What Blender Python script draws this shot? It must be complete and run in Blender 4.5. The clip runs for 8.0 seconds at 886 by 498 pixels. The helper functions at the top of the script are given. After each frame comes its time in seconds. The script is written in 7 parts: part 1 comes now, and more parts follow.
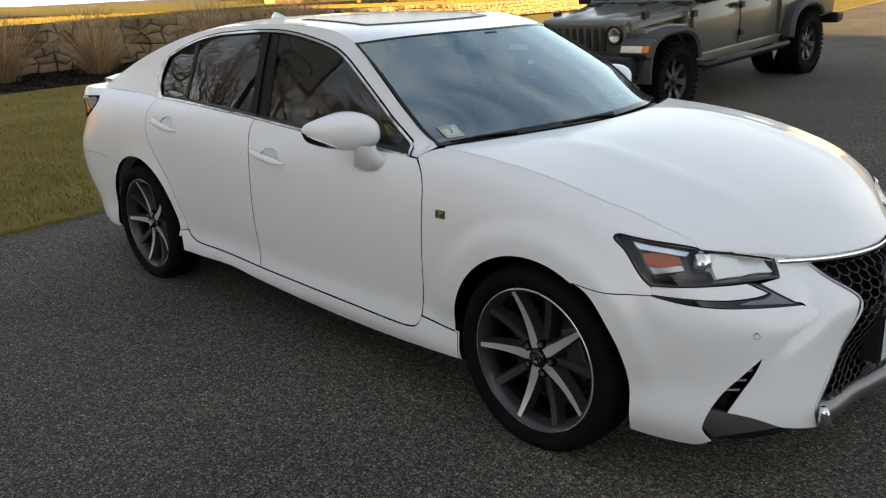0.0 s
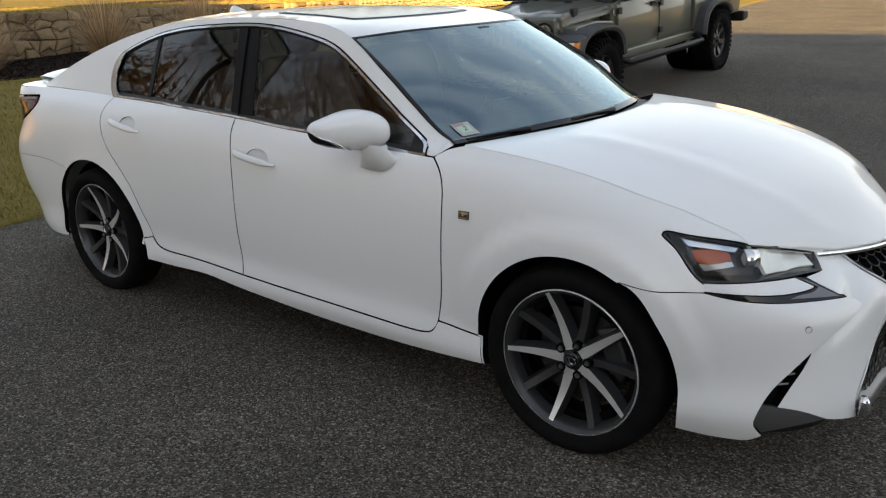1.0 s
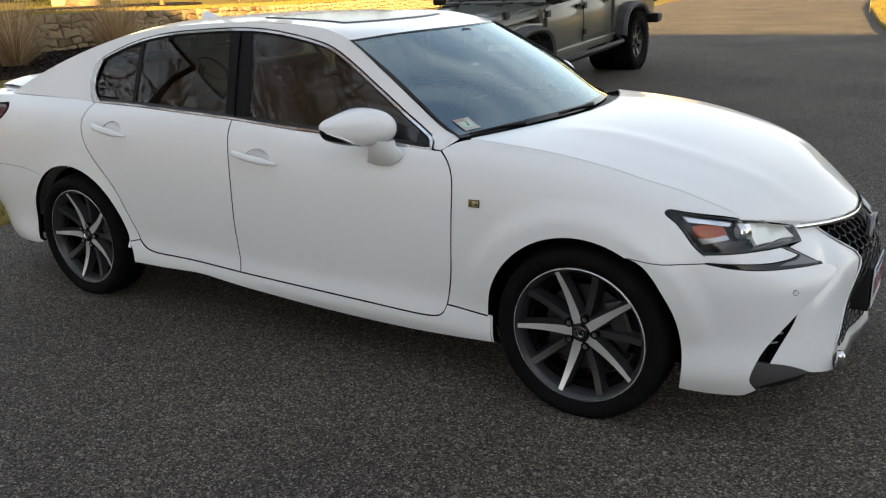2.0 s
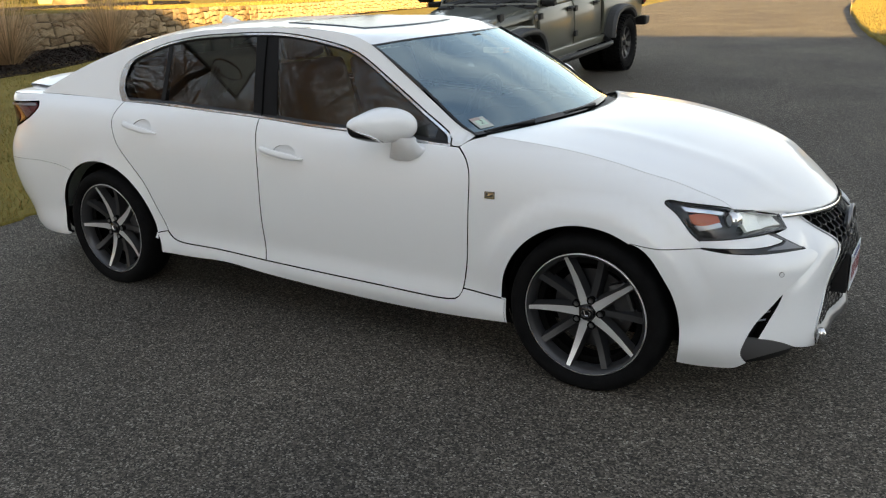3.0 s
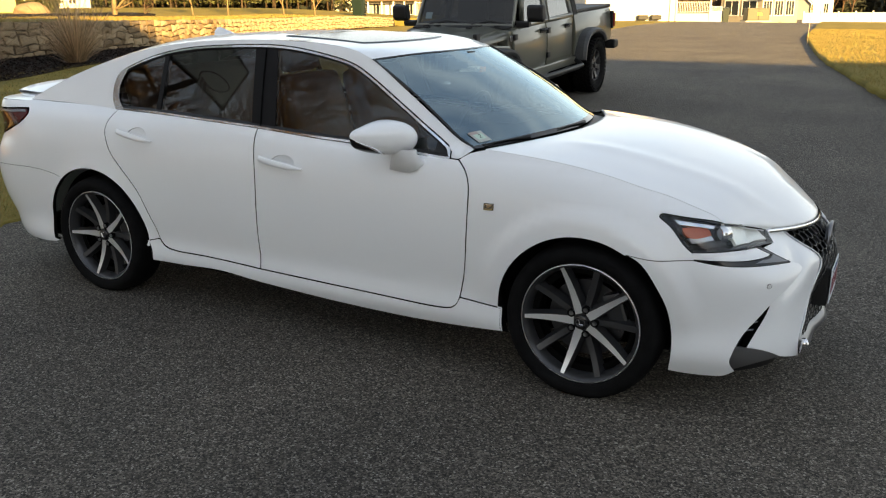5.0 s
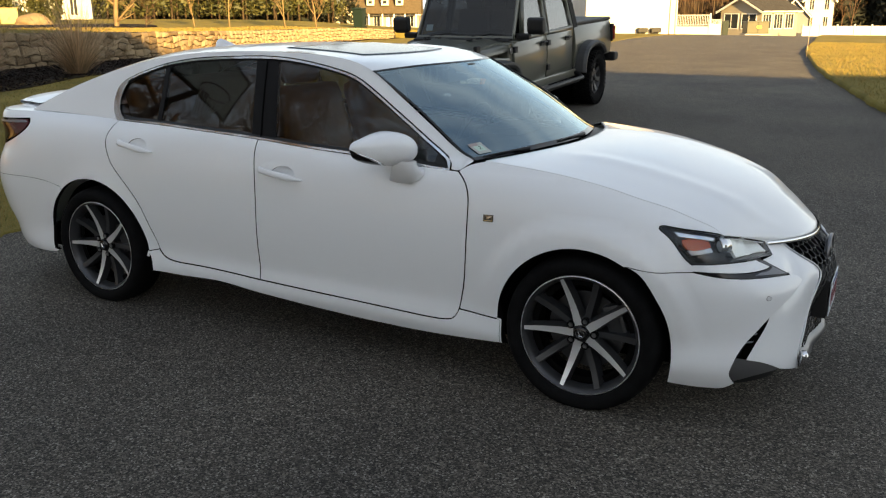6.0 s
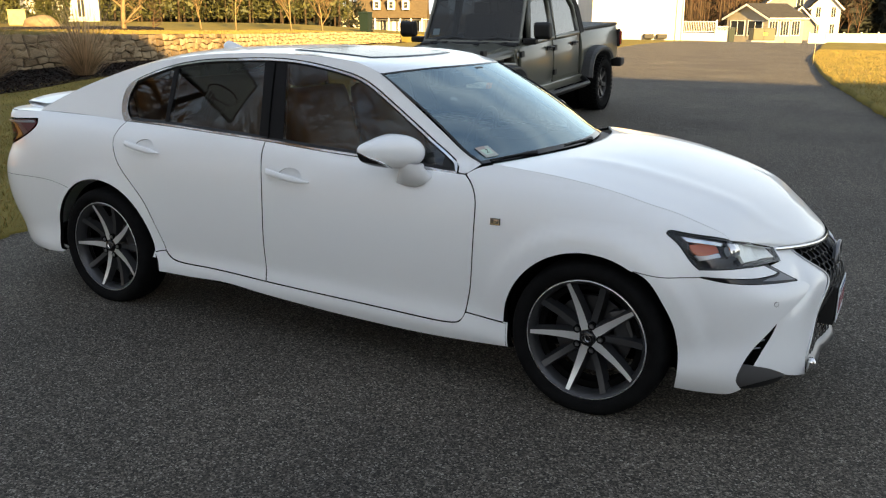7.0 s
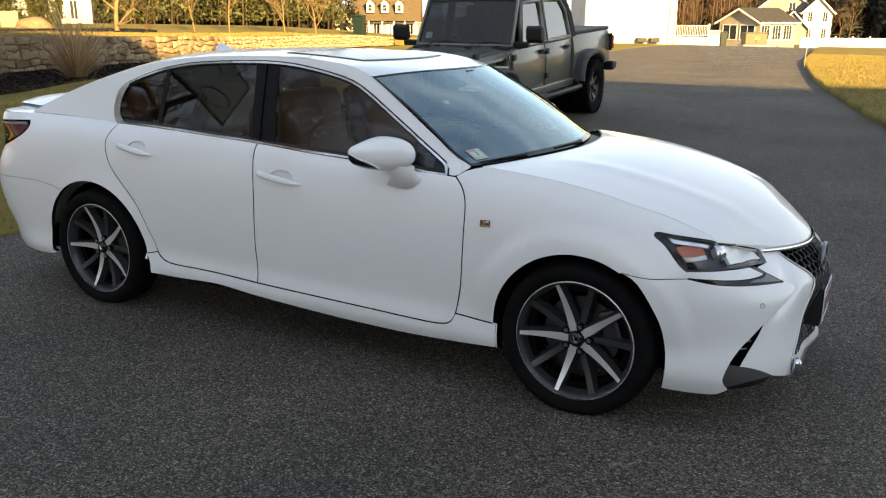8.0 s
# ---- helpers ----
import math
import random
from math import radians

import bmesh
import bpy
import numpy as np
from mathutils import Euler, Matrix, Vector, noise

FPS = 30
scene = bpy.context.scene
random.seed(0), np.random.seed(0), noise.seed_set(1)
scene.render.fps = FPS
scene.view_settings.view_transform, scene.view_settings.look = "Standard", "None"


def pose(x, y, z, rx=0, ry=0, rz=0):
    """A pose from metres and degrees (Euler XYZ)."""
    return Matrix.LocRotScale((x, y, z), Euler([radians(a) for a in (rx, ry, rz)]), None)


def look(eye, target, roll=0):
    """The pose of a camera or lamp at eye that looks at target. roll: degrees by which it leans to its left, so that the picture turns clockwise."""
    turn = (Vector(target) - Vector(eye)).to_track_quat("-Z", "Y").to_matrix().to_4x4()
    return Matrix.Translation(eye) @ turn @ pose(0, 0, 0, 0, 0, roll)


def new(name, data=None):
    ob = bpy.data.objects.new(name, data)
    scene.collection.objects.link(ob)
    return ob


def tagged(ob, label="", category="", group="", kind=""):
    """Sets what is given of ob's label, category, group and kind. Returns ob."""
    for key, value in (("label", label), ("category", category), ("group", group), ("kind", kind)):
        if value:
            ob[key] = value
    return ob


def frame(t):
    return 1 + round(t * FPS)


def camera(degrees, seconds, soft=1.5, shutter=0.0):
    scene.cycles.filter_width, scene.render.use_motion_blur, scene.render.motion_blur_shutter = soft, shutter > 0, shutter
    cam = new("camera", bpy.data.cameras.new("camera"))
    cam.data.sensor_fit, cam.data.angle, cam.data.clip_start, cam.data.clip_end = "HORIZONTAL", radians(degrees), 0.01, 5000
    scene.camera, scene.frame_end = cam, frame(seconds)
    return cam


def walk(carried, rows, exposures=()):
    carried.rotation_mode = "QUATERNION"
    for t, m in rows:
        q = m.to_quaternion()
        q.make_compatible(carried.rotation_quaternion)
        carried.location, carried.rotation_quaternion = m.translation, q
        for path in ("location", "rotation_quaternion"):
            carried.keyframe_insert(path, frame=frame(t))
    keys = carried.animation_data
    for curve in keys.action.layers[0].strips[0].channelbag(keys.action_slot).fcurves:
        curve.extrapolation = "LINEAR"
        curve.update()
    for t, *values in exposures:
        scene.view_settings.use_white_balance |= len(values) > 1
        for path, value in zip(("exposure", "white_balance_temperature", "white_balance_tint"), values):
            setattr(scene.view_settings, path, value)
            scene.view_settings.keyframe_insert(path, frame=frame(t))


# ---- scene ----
cam = camera(55.2, 8.0, soft=1.2)
PATH = [
    (0, (1.713, -2.888, 1.561), (0.324, -1.58, 0.963), -2.7),
    (0.5, (1.506, -3.042, 1.553), (0.262, -1.6, 0.942), -2.0),
    (1, (1.307, -3.105, 1.56), (0.099, -1.634, 0.947), -2.1),
    (1.5, (1.151, -3.299, 1.567), (0.016, -1.771, 0.951), -3.4),
    (1.7, (1.124, -3.38, 1.571), (0.043, -1.812, 0.961), -3.1),
    (2.8, (1.218, -3.744, 1.613), (0.202, -2.134, 1.001), -1.9),
    (3, (1.186, -3.808, 1.626), (0.174, -2.195, 1.012), -2.0),
    (3.5, (1.104, -3.936, 1.613), (0.127, -2.295, 1.019), -1.0),
    (4, (1.087, -3.963, 1.617), (0.143, -2.299, 1.035), -0.3),
    (5.5, (1.099, -3.976, 1.621), (0.162, -2.302, 1.055), -0.3),
    (6, (1.098, -3.975, 1.621), (0.158, -2.297, 1.073), -0.2),
    (6.5, (1.087, -3.976, 1.618), (0.153, -2.292, 1.076), 0.3),
    (7, (1.087, -3.977, 1.614), (0.137, -2.301, 1.076), 0.2),
    (7.5, (1.097, -3.981, 1.619), (0.161, -2.298, 1.083), 0.3),
    (8, (1.113, -3.996, 1.616), (0.176, -2.311, 1.085), 0.4),
]
# stops, kelvin, tint: the clip's camera cools its picture a little on the way
EXPOSURES = [(0, 2.59, 7650, 12), (1, 2.60, 7600, 12), (2.2, 2.74, 7600, 11), (3.5, 2.87, 7550, 10), (5.2, 2.60, 7400, 10), (6, 2.43, 7250, 10), (6.5, 2.48, 7200, 10), (7, 2.63, 7100, 10), (8, 2.66, 7050, 10)]
walk(cam, [(t, look(eye, target, roll)) for t, eye, target, roll in PATH], EXPOSURES)

# ---- world, sun, exposure ----
SUN_AZ, SUN_EL = 130.0, 16.0      # degrees: where the sun stands, clockwise from +y, and its height
world = bpy.data.worlds.new("sky")
scene.world = world
world.use_nodes = True
wn = world.node_tree
sky = wn.nodes.new("ShaderNodeTexSky")
sky.sky_type, sky.sun_disc = "NISHITA", False
sky.sun_elevation, sky.sun_rotation = radians(SUN_EL), radians(SUN_AZ)
sky.air_density, sky.dust_density, sky.ozone_density = 1.0, .8, 1.2
# thin broken cloud, laid on a flat ceiling so that it draws together towards the horizon
geo_ = wn.nodes.new("ShaderNodeTexCoord")
sep_ = wn.nodes.new("ShaderNodeSeparateXYZ")
wn.links.new(geo_.outputs["Generated"], sep_.inputs[0])
den_ = wn.nodes.new("ShaderNodeMath")
den_.operation = "ADD"
den_.inputs[1].default_value = .40
abs_ = wn.nodes.new("ShaderNodeMath")
abs_.operation = "ABSOLUTE"
wn.links.new(sep_.outputs["Z"], abs_.inputs[0])
wn.links.new(abs_.outputs[0], den_.inputs[0])
flat_ = wn.nodes.new("ShaderNodeVectorMath")
flat_.operation = "DIVIDE"
wn.links.new(geo_.outputs["Generated"], flat_.inputs[0])
wn.links.new(den_.outputs[0], flat_.inputs[1])
cloud_ = wn.nodes.new("ShaderNodeTexNoise")
cloud_.inputs["Scale"].default_value, cloud_.inputs["Detail"].default_value, cloud_.inputs["Distortion"].default_value = 3.2, 7, .8
wn.links.new(flat_.outputs[0], cloud_.inputs["Vector"])
ramp_ = wn.nodes.new("ShaderNodeValToRGB")
ramp_.color_ramp.elements[0].position, ramp_.color_ramp.elements[1].position = .34, .78
ramp_.color_ramp.elements[0].color, ramp_.color_ramp.elements[1].color = (0, 0, 0, 1), (1, 1, 1, 1)
wn.links.new(cloud_.outputs["Fac"], ramp_.inputs["Fac"])
white_ = wn.nodes.new("ShaderNodeMix")
white_.data_type = "RGBA"
white_.inputs["B"].default_value = (3.2, 3.5, 3.9, 1)
wn.links.new(ramp_.outputs["Color"], white_.inputs["Factor"])
wn.links.new(sky.outputs["Color"], white_.inputs["A"])
# pale haze, thickening towards the horizon
up_ = wn.nodes.new("ShaderNodeMath")
up_.operation, up_.use_clamp = "SUBTRACT", True
up_.inputs[0].default_value = 1
wn.links.new(abs_.outputs[0], up_.inputs[1])
thick_ = wn.nodes.new("ShaderNodeMath")
thick_.operation = "POWER"
thick_.inputs[1].default_value = 3.0
wn.links.new(up_.outputs[0], thick_.inputs[0])
share_ = wn.nodes.new("ShaderNodeMath")
share_.operation = "MULTIPLY"
share_.inputs[1].default_value = .78
wn.links.new(thick_.outputs[0], share_.inputs[0])
haze_ = wn.nodes.new("ShaderNodeMix")
haze_.data_type = "RGBA"
haze_.inputs["B"].default_value = (6.2, 6.7, 7.2, 1)
wn.links.new(share_.outputs[0], haze_.inputs["Factor"])
wn.links.new(white_.outputs["Result"], haze_.inputs["A"])
wn.links.new(haze_.outputs["Result"], wn.nodes["Background"].inputs["Color"])
wn.nodes["Background"].inputs["Strength"].default_value = 0.05
sun = new("sun", bpy.data.lights.new("sun", "SUN"))
sun.data.energy, sun.data.angle, sun.data.color = 4.2, radians(0.6), (1.0, 0.69, 0.29)
_az, _el = radians(SUN_AZ), radians(SUN_EL)
_to_sun = Vector((math.sin(_az) * math.cos(_el), math.cos(_az) * math.cos(_el), math.sin(_el)))
sun.matrix_world = look(_to_sun * 60, (0, 0, 0))


# ---- materials ----
def material(name, color=(.5, .5, .5), rough=.5, metal=0.0, **more):
    m = bpy.data.materials.new(name)
    m.use_nodes = True
    b = m.node_tree.nodes["Principled BSDF"]
    b.inputs["Base Color"].default_value = (*color, 1)
    b.inputs["Roughness"].default_value, b.inputs["Metallic"].default_value = rough, metal
    for key, value in more.items():
        b.inputs[key.replace("_", " ")].default_value = value
    return m


def mottled(name, ca, cb, scale, rough=.8, bump=.3, detail_scale=None, spread=(.35, .65), depth=.01, per_object=0.0, metal=0.0, stretch=(1, 1, 1), patch=None):
    """Two colours mixed by noise at two scales, with a fine bump, in object space."""
    m = material(name, ca, rough, metal)
    nt = m.node_tree
    nd, ln = nt.nodes, nt.links
    b = nd["Principled BSDF"]
    co = nd.new("ShaderNodeTexCoord")
    mp = nd.new("ShaderNodeMapping")
    mp.inputs["Scale"].default_value = stretch
    ln.new(co.outputs["Object"], mp.inputs["Vector"])
    big = nd.new("ShaderNodeTexNoise")
    big.inputs["Scale"].default_value, big.inputs["Detail"].default_value = scale, 6
    fine = nd.new("ShaderNodeTexNoise")
    fine.inputs["Scale"].default_value, fine.inputs["Detail"].default_value = detail_scale or scale * 14, 4
    for n in (big, fine):
        ln.new(mp.outputs["Vector"], n.inputs["Vector"])
    add = nd.new("ShaderNodeMath")
    add.operation = "MULTIPLY_ADD"
    add.inputs[1].default_value, add.inputs[2].default_value = .5, 0
    ln.new(fine.outputs["Fac"], add.inputs[0])
    half = nd.new("ShaderNodeMath")
    half.operation = "MULTIPLY_ADD"
    half.inputs[1].default_value = .5
    ln.new(big.outputs["Fac"], half.inputs[0])
    ln.new(add.outputs[0], half.inputs[2])
    src = half.outputs[0]
    if per_object:
        info = nd.new("ShaderNodeObjectInfo")
        po = nd.new("ShaderNodeMath")
        po.operation = "MULTIPLY_ADD"
        po.inputs[1].default_value, po.inputs[2].default_value = per_object, -per_object / 2
        ln.new(info.outputs["Random"], po.inputs[0])
        sm = nd.new("ShaderNodeMath")
        ln.new(po.outputs[0], sm.inputs[0])
        ln.new(src, sm.inputs[1])
        src = sm.outputs[0]
    ramp = nd.new("ShaderNodeValToRGB")
    ramp.color_ramp.elements[0].position, ramp.color_ramp.elements[1].position = spread
    ramp.color_ramp.elements[0].color, ramp.color_ramp.elements[1].color = (*ca, 1), (*cb, 1)
    ln.new(src, ramp.inputs["Fac"])
    ln.new(ramp.outputs["Color"], b.inputs["Base Color"])
    bp = nd.new("ShaderNodeBump")
    bp.inputs["Strength"].default_value, bp.inputs["Distance"].default_value = bump, depth
    ln.new(fine.outputs["Fac"], bp.inputs["Height"])
    ln.new(bp.outputs["Normal"], b.inputs["Normal"])
    if rough >= .8 and not metal:
        b.inputs["Specular IOR Level"].default_value = .12
    return m


def glass(name, tint=(.9, .95, .92), f0=.06, rough=0.0, gloss=(1, 1, 1)):
    """A thin pane: clear or tinted, with the gloss of glass on both its sides, f0 at right angles."""
    m = bpy.data.materials.new(name)
    m.use_nodes = True
    nt = m.node_tree
    nt.nodes.remove(nt.nodes["Principled BSDF"])
    tr, gl, lw, mx = (nt.nodes.new("ShaderNode" + k) for k in ("BsdfTransparent", "BsdfGlossy", "LayerWeight", "MixShader"))
    tr.inputs["Color"].default_value = (*tint, 1)
    gl.inputs["Roughness"].default_value = rough
    gl.inputs["Color"].default_value = (*gloss, 1)
    lw.inputs["Blend"].default_value = .5
    pw, ma = nt.nodes.new("ShaderNodeMath"), nt.nodes.new("ShaderNodeMath")
    pw.operation, ma.operation = "POWER", "MULTIPLY_ADD"
    pw.inputs[1].default_value = 5
    ma.inputs[1].default_value, ma.inputs[2].default_value = 1 - f0, f0
    nt.links.new(lw.outputs["Facing"], pw.inputs[0])
    nt.links.new(pw.outputs[0], ma.inputs[0])
    nt.links.new(ma.outputs[0], mx.inputs[0])
    nt.links.new(tr.outputs[0], mx.inputs[1])
    nt.links.new(gl.outputs[0], mx.inputs[2])
    nt.links.new(mx.outputs[0], nt.nodes["Material Output"].inputs["Surface"])
    return m


M_WHITE = material("pearl_paint", (.80, .815, .835), .30, 0, Coat_Weight=.62, Coat_Roughness=.035)
M_BLACK = material("black_plastic", (.010, .010, .011), .5, 0, Specular_IOR_Level=.3)
M_GLOSS = material("gloss_black", (.008, .008, .009), .08)
M_DARK = material("underbody_black", (.004, .004, .004), .95, 0, Specular_IOR_Level=.05)
M_CHROME = material("chrome", (.75, .76, .78), .09, 1)
# the sky's reflection in the headlamp, put into a pale colour
M_LAMPGLINT = material("lamp_sky_glint", (.92, .92, .86), .22, .15)
M_SATIN = material("satin_silver", (.42, .43, .45), .28, 1)
M_MACH = material("machined_alloy", (.76, .77, .78), .34, .65)
M_GREY = material("dark_grey_alloy", (.030, .031, .034), .35, .3)
M_RUBBER = mottled("tyre_rubber", (.004, .004, .0043), (.009, .009, .0094), 18, .85, .2)
M_RUBBER.node_tree.nodes["Principled BSDF"].inputs["Specular IOR Level"].default_value = .06
M_GLASS = glass("clear_lens", (.93, .95, .96), .03)
M_TINT = glass("tinted_side_glass", (.46, .48, .42), .075)
M_SCREEN = glass("windscreen_glass", (.60, .70, .72), .33, gloss=(.74, .93, 1.0))
M_AMBER = material("amber_reflector", (.40, .065, .014), .15)
M_RED = material("tail_red", (.07, .004, .005), .12, 0, Specular_IOR_Level=.35)
M_LEATHER = mottled("brown_leather", (.055, .019, .011), (.085, .029, .017), 9, .5, .2)
M_POST = material("black_post_film", (.012, .012, .013), .30, 0, Specular_IOR_Level=.08)
M_SPOKE = material("grey_spoke", (.055, .056, .06), .36, .5)
M_BARREL = material("grey_barrel", (.055, .056, .06), .3, .5)
M_DARKSATIN = material("dark_satin", (.20, .20, .21), .35, .8)
M_TRIMGREY = material("light_grey_trim", (.10, .105, .11), .3, .3)


# ---- mesh helpers ----
def part(name, bm, mat, parent=None, label="", smooth_shade=False):
    me = bpy.data.meshes.new(name)
    bm.to_mesh(me)
    bm.free()
    for mt in (mat if isinstance(mat, (list, tuple)) else [mat]):
        me.materials.append(mt)
    if smooth_shade:
        for p in me.polygons:
            p.use_smooth = True
    ob = new(name, me)
    if parent:
        ob.parent = parent
    if label:
        ob["label"] = label
    return ob


def raw(name, verts, faces, mat, parent=None, label="", smooth_shade=False, normals=None):
    me = bpy.data.meshes.new(name)
    me.from_pydata([tuple(map(float, v)) for v in verts], [], [tuple(map(int, f)) for f in faces])
    for mt in (mat if isinstance(mat, (list, tuple)) else [mat]):
        me.materials.append(mt)
    if smooth_shade or normals is not None:
        for p in me.polygons:
            p.use_smooth = True
    if normals is not None:
        me.normals_split_custom_set_from_vertices([tuple(map(float, n)) for n in normals])
    ob = new(name, me)
    if parent:
        ob.parent = parent
    if label:
        ob["label"] = label
    return ob


def box_bm(bm, cx, cy, cz, sx, sy, sz, bevel=0.0, rot=None):
    """Adds a box with its centre and full sizes, bevelled if asked."""
    r = bmesh.ops.create_cube(bm, size=1.0)
    vs = r["verts"]
    bmesh.ops.scale(bm, vec=(sx, sy, sz), verts=vs)
    if bevel:
        es = list({e for v in vs for e in v.link_edges})
        q = bmesh.ops.bevel(bm, geom=es, offset=bevel, segments=2, affect="EDGES", profile=.6)
        vs = list({v for f in q["faces"] for v in f.verts} | {v for v in vs if v.is_valid})
    m = Matrix.Translation((cx, cy, cz))
    if rot is not None:
        m = m @ rot
    bmesh.ops.transform(bm, matrix=m, verts=vs)
    return vs


def box(name, c, s, mat, parent=None, bevel=0.0, rot=None, label=""):
    bm = bmesh.new()
    box_bm(bm, *c, *s, bevel, rot)
    return part(name, bm, mat, parent, label)


def lathe(profile, n=64, axis="y"):
    """Verts and faces of a profile of (radius, depth) turned round an axis; depth runs along +axis."""
    v, f = [], []
    k = len(profile)
    for i in range(n):
        a = 2 * math.pi * i / n
        for r, d in profile:
            c, s = r * math.cos(a), r * math.sin(a)
            v.append({"y": (c, d, s), "x": (d, c, s), "z": (c, s, d)}[axis])
    for i in range(n):
        j = (i + 1) % n
        for q in range(k - 1):
            f.append((i * k + q, i * k + q + 1, j * k + q + 1, j * k + q))
    return v, f


def tube(points, radius, sides=6, closed=False, flat=1.0):
    """Verts and faces of a tube along points; radius: a number or one per point."""
    P = [Vector(p) for p in points]
    n = len(P)
    R = radius if isinstance(radius, (list, tuple)) else [radius] * n
    v, f = [], []
    up = Vector((0, 0, 1))
    prev = None
    for i in range(n):
        a, b = P[(i - 1) % n if closed else max(i - 1, 0)], P[(i + 1) % n if closed else min(i + 1, n - 1)]
        t = (b - a).normalized() if (b - a).length > 1e-9 else Vector((1, 0, 0))
        if prev is None:
            x = t.cross(up if abs(t.z) < .95 else Vector((1, 0, 0))).normalized()
        else:
            x = (prev - t * prev.dot(t))
            x = x.normalized() if x.length > 1e-6 else t.orthogonal().normalized()
        prev = x
        y = t.cross(x)
        for k in range(sides):
            g = 2 * math.pi * k / sides
            v.append(P[i] + x * (R[i] * math.cos(g)) + y * (R[i] * flat * math.sin(g)))
    last = n if closed else n - 1
    for i in range(last):
        j = (i + 1) % n
        for k in range(sides):
            l = (k + 1) % sides
            f.append((i * sides + k, i * sides + l, j * sides + l, j * sides + k))
    if not closed:
        f.append(tuple(range(sides))[::-1])
        f.append(tuple((n - 1) * sides + k for k in range(sides)))
    return v, f


def joined(pieces):
    """Joins several (verts, faces) into one."""
    V, F = [], []
    for v, f in pieces:
        o = len(V)
        V.extend(v)
        F.extend(tuple(i + o for i in q) for q in f)
    return V, F


# ---- the car's outer skin, as smooth functions ----
def cubic(xs, ys):
    """Natural cubic spline through the knots, linear beyond them."""
    xs, ys = np.array(xs, float), np.array(ys, float)
    n, h = len(xs), np.diff(xs)
    A, r = np.eye(n), np.zeros(n)
    for i in range(1, n - 1):
        A[i, i - 1:i + 2] = h[i - 1], 2 * (h[i - 1] + h[i]), h[i]
        r[i] = 6 * ((ys[i + 1] - ys[i]) / h[i] - (ys[i] - ys[i - 1]) / h[i - 1])
    m = np.linalg.solve(A, r)

    def f(x):
        x = np.asarray(x, float)
        c = np.clip(x, xs[0], xs[-1])
        i = np.clip(np.searchsorted(xs, c) - 1, 0, n - 2)
        a, b, k = xs[i + 1] - c, c - xs[i], h[i]
        y = (m[i] * a ** 3 + m[i + 1] * b ** 3) / (6 * k) + (ys[i] / k - m[i] * k / 6) * a + (ys[i + 1] / k - m[i + 1] * k / 6) * b
        s0 = (ys[1] - ys[0]) / h[0] - h[0] * (2 * m[0] + m[1]) / 6
        s1 = (ys[-1] - ys[-2]) / h[-1] + h[-1] * (m[-2] + 2 * m[-1]) / 6
        return y + np.where(x < xs[0], s0 * (x - xs[0]), 0) + np.where(x > xs[-1], s1 * (x - xs[-1]), 0)
    return f

def ease(a, b, x):
    t = np.clip((np.asarray(x, float) - a) / (b - a), 0, 1)
    return t * t * (3 - 2 * t)

# plan of the widest outline, from the tail round the right side to the nose
PLAN_X = [-3.96, -3.945, -3.89, -3.77, -3.55, -3.2, -2.85, -2.4, -1.8, -1.2, -.6, -.2, 0, .2, .37, .52, .645, .728, .783, .823, .863, .884]
PLAN_Y = [0, .3, .60, .79, .878, .898, .902, .899, .902, .904, .902, .904, .905, .899, .878, .828, .742, .63, .49, .33, .16, 0]
PLAN_K = np.concatenate([[0], np.cumsum(np.hypot(np.diff(PLAN_X), np.diff(PLAN_Y)))])
PLAN_K = PLAN_K - PLAN_K[12]
plan_x, plan_y = cubic(PLAN_K, PLAN_X), cubic(PLAN_K, PLAN_Y)
U0, U1 = PLAN_K[0], PLAN_K[-1]
belt_z = cubic([-4.0, -3.4, -2.72, -2.1, -1.4, -.8, -.5, -.2, 0, .25, .5, .8], [1.05, 1.055, 1.039, 1.027, .993, .960, .970, .960, .938, .886, .803, .70])
belt_y = cubic([-4.0, -3.4, -2.72, -2.0, -1.2, -.6, -.2, .2, .5], [.68, .755, .785, .822, .83, .822, .81, .78, .73])
low_inset = cubic([.16, .2, .25, .30, .36, .45, .58, .68, .8, 1.1], [.06, .036, .014, .012, .02, .014, .002, 0, 0, 0])
top_inset = cubic([-.1, 0, .02, .05, .09, .15, .25, .4, .9], [1.9, 1, .77, .52, .32, .15, .03, 0, 0])
nose_inset = cubic([.16, .2, .25, .32, .42, .52, .57, .60, .65, .70, .76, .9], [-.005, -.02, -.025, -.018, -.006, -.004, .004, .024, .08, .145, .22, .4])
rear_bulge = cubic([.16, .25, .3, .4, .5, .6, .7, .78, .85, .92, 1.0, 1.06], [-.05, -.035, -.025, .010, .028, .036, .032, .010, -.018, -.018, .0, .0])
def inset(u, z):
    side = low_inset(z) + np.maximum(plan_y(u) - belt_y(u), .05) * top_inset(belt_z(u) - z)
    w = ease(.38, .95, u)
    wr = ease(-3.35, -3.8, u)
    rear = -rear_bulge(z) + low_inset(z) + .05 * top_inset(1.06 - z)
    flare = 0
    flare = flare + .012 * np.exp(-((np.hypot(u + 2.85, z - .33) - .36) / .07) ** 2)
    # the front wing stands out round its wheel, with a soft edge
    flare = flare + .016 * ease(.505, .425, np.hypot(u, z - .33)) * ease(.30, .45, z)
    s = side * (1 - wr) + rear * wr - flare
    return s * (1 - w) + nose_inset(z) * w
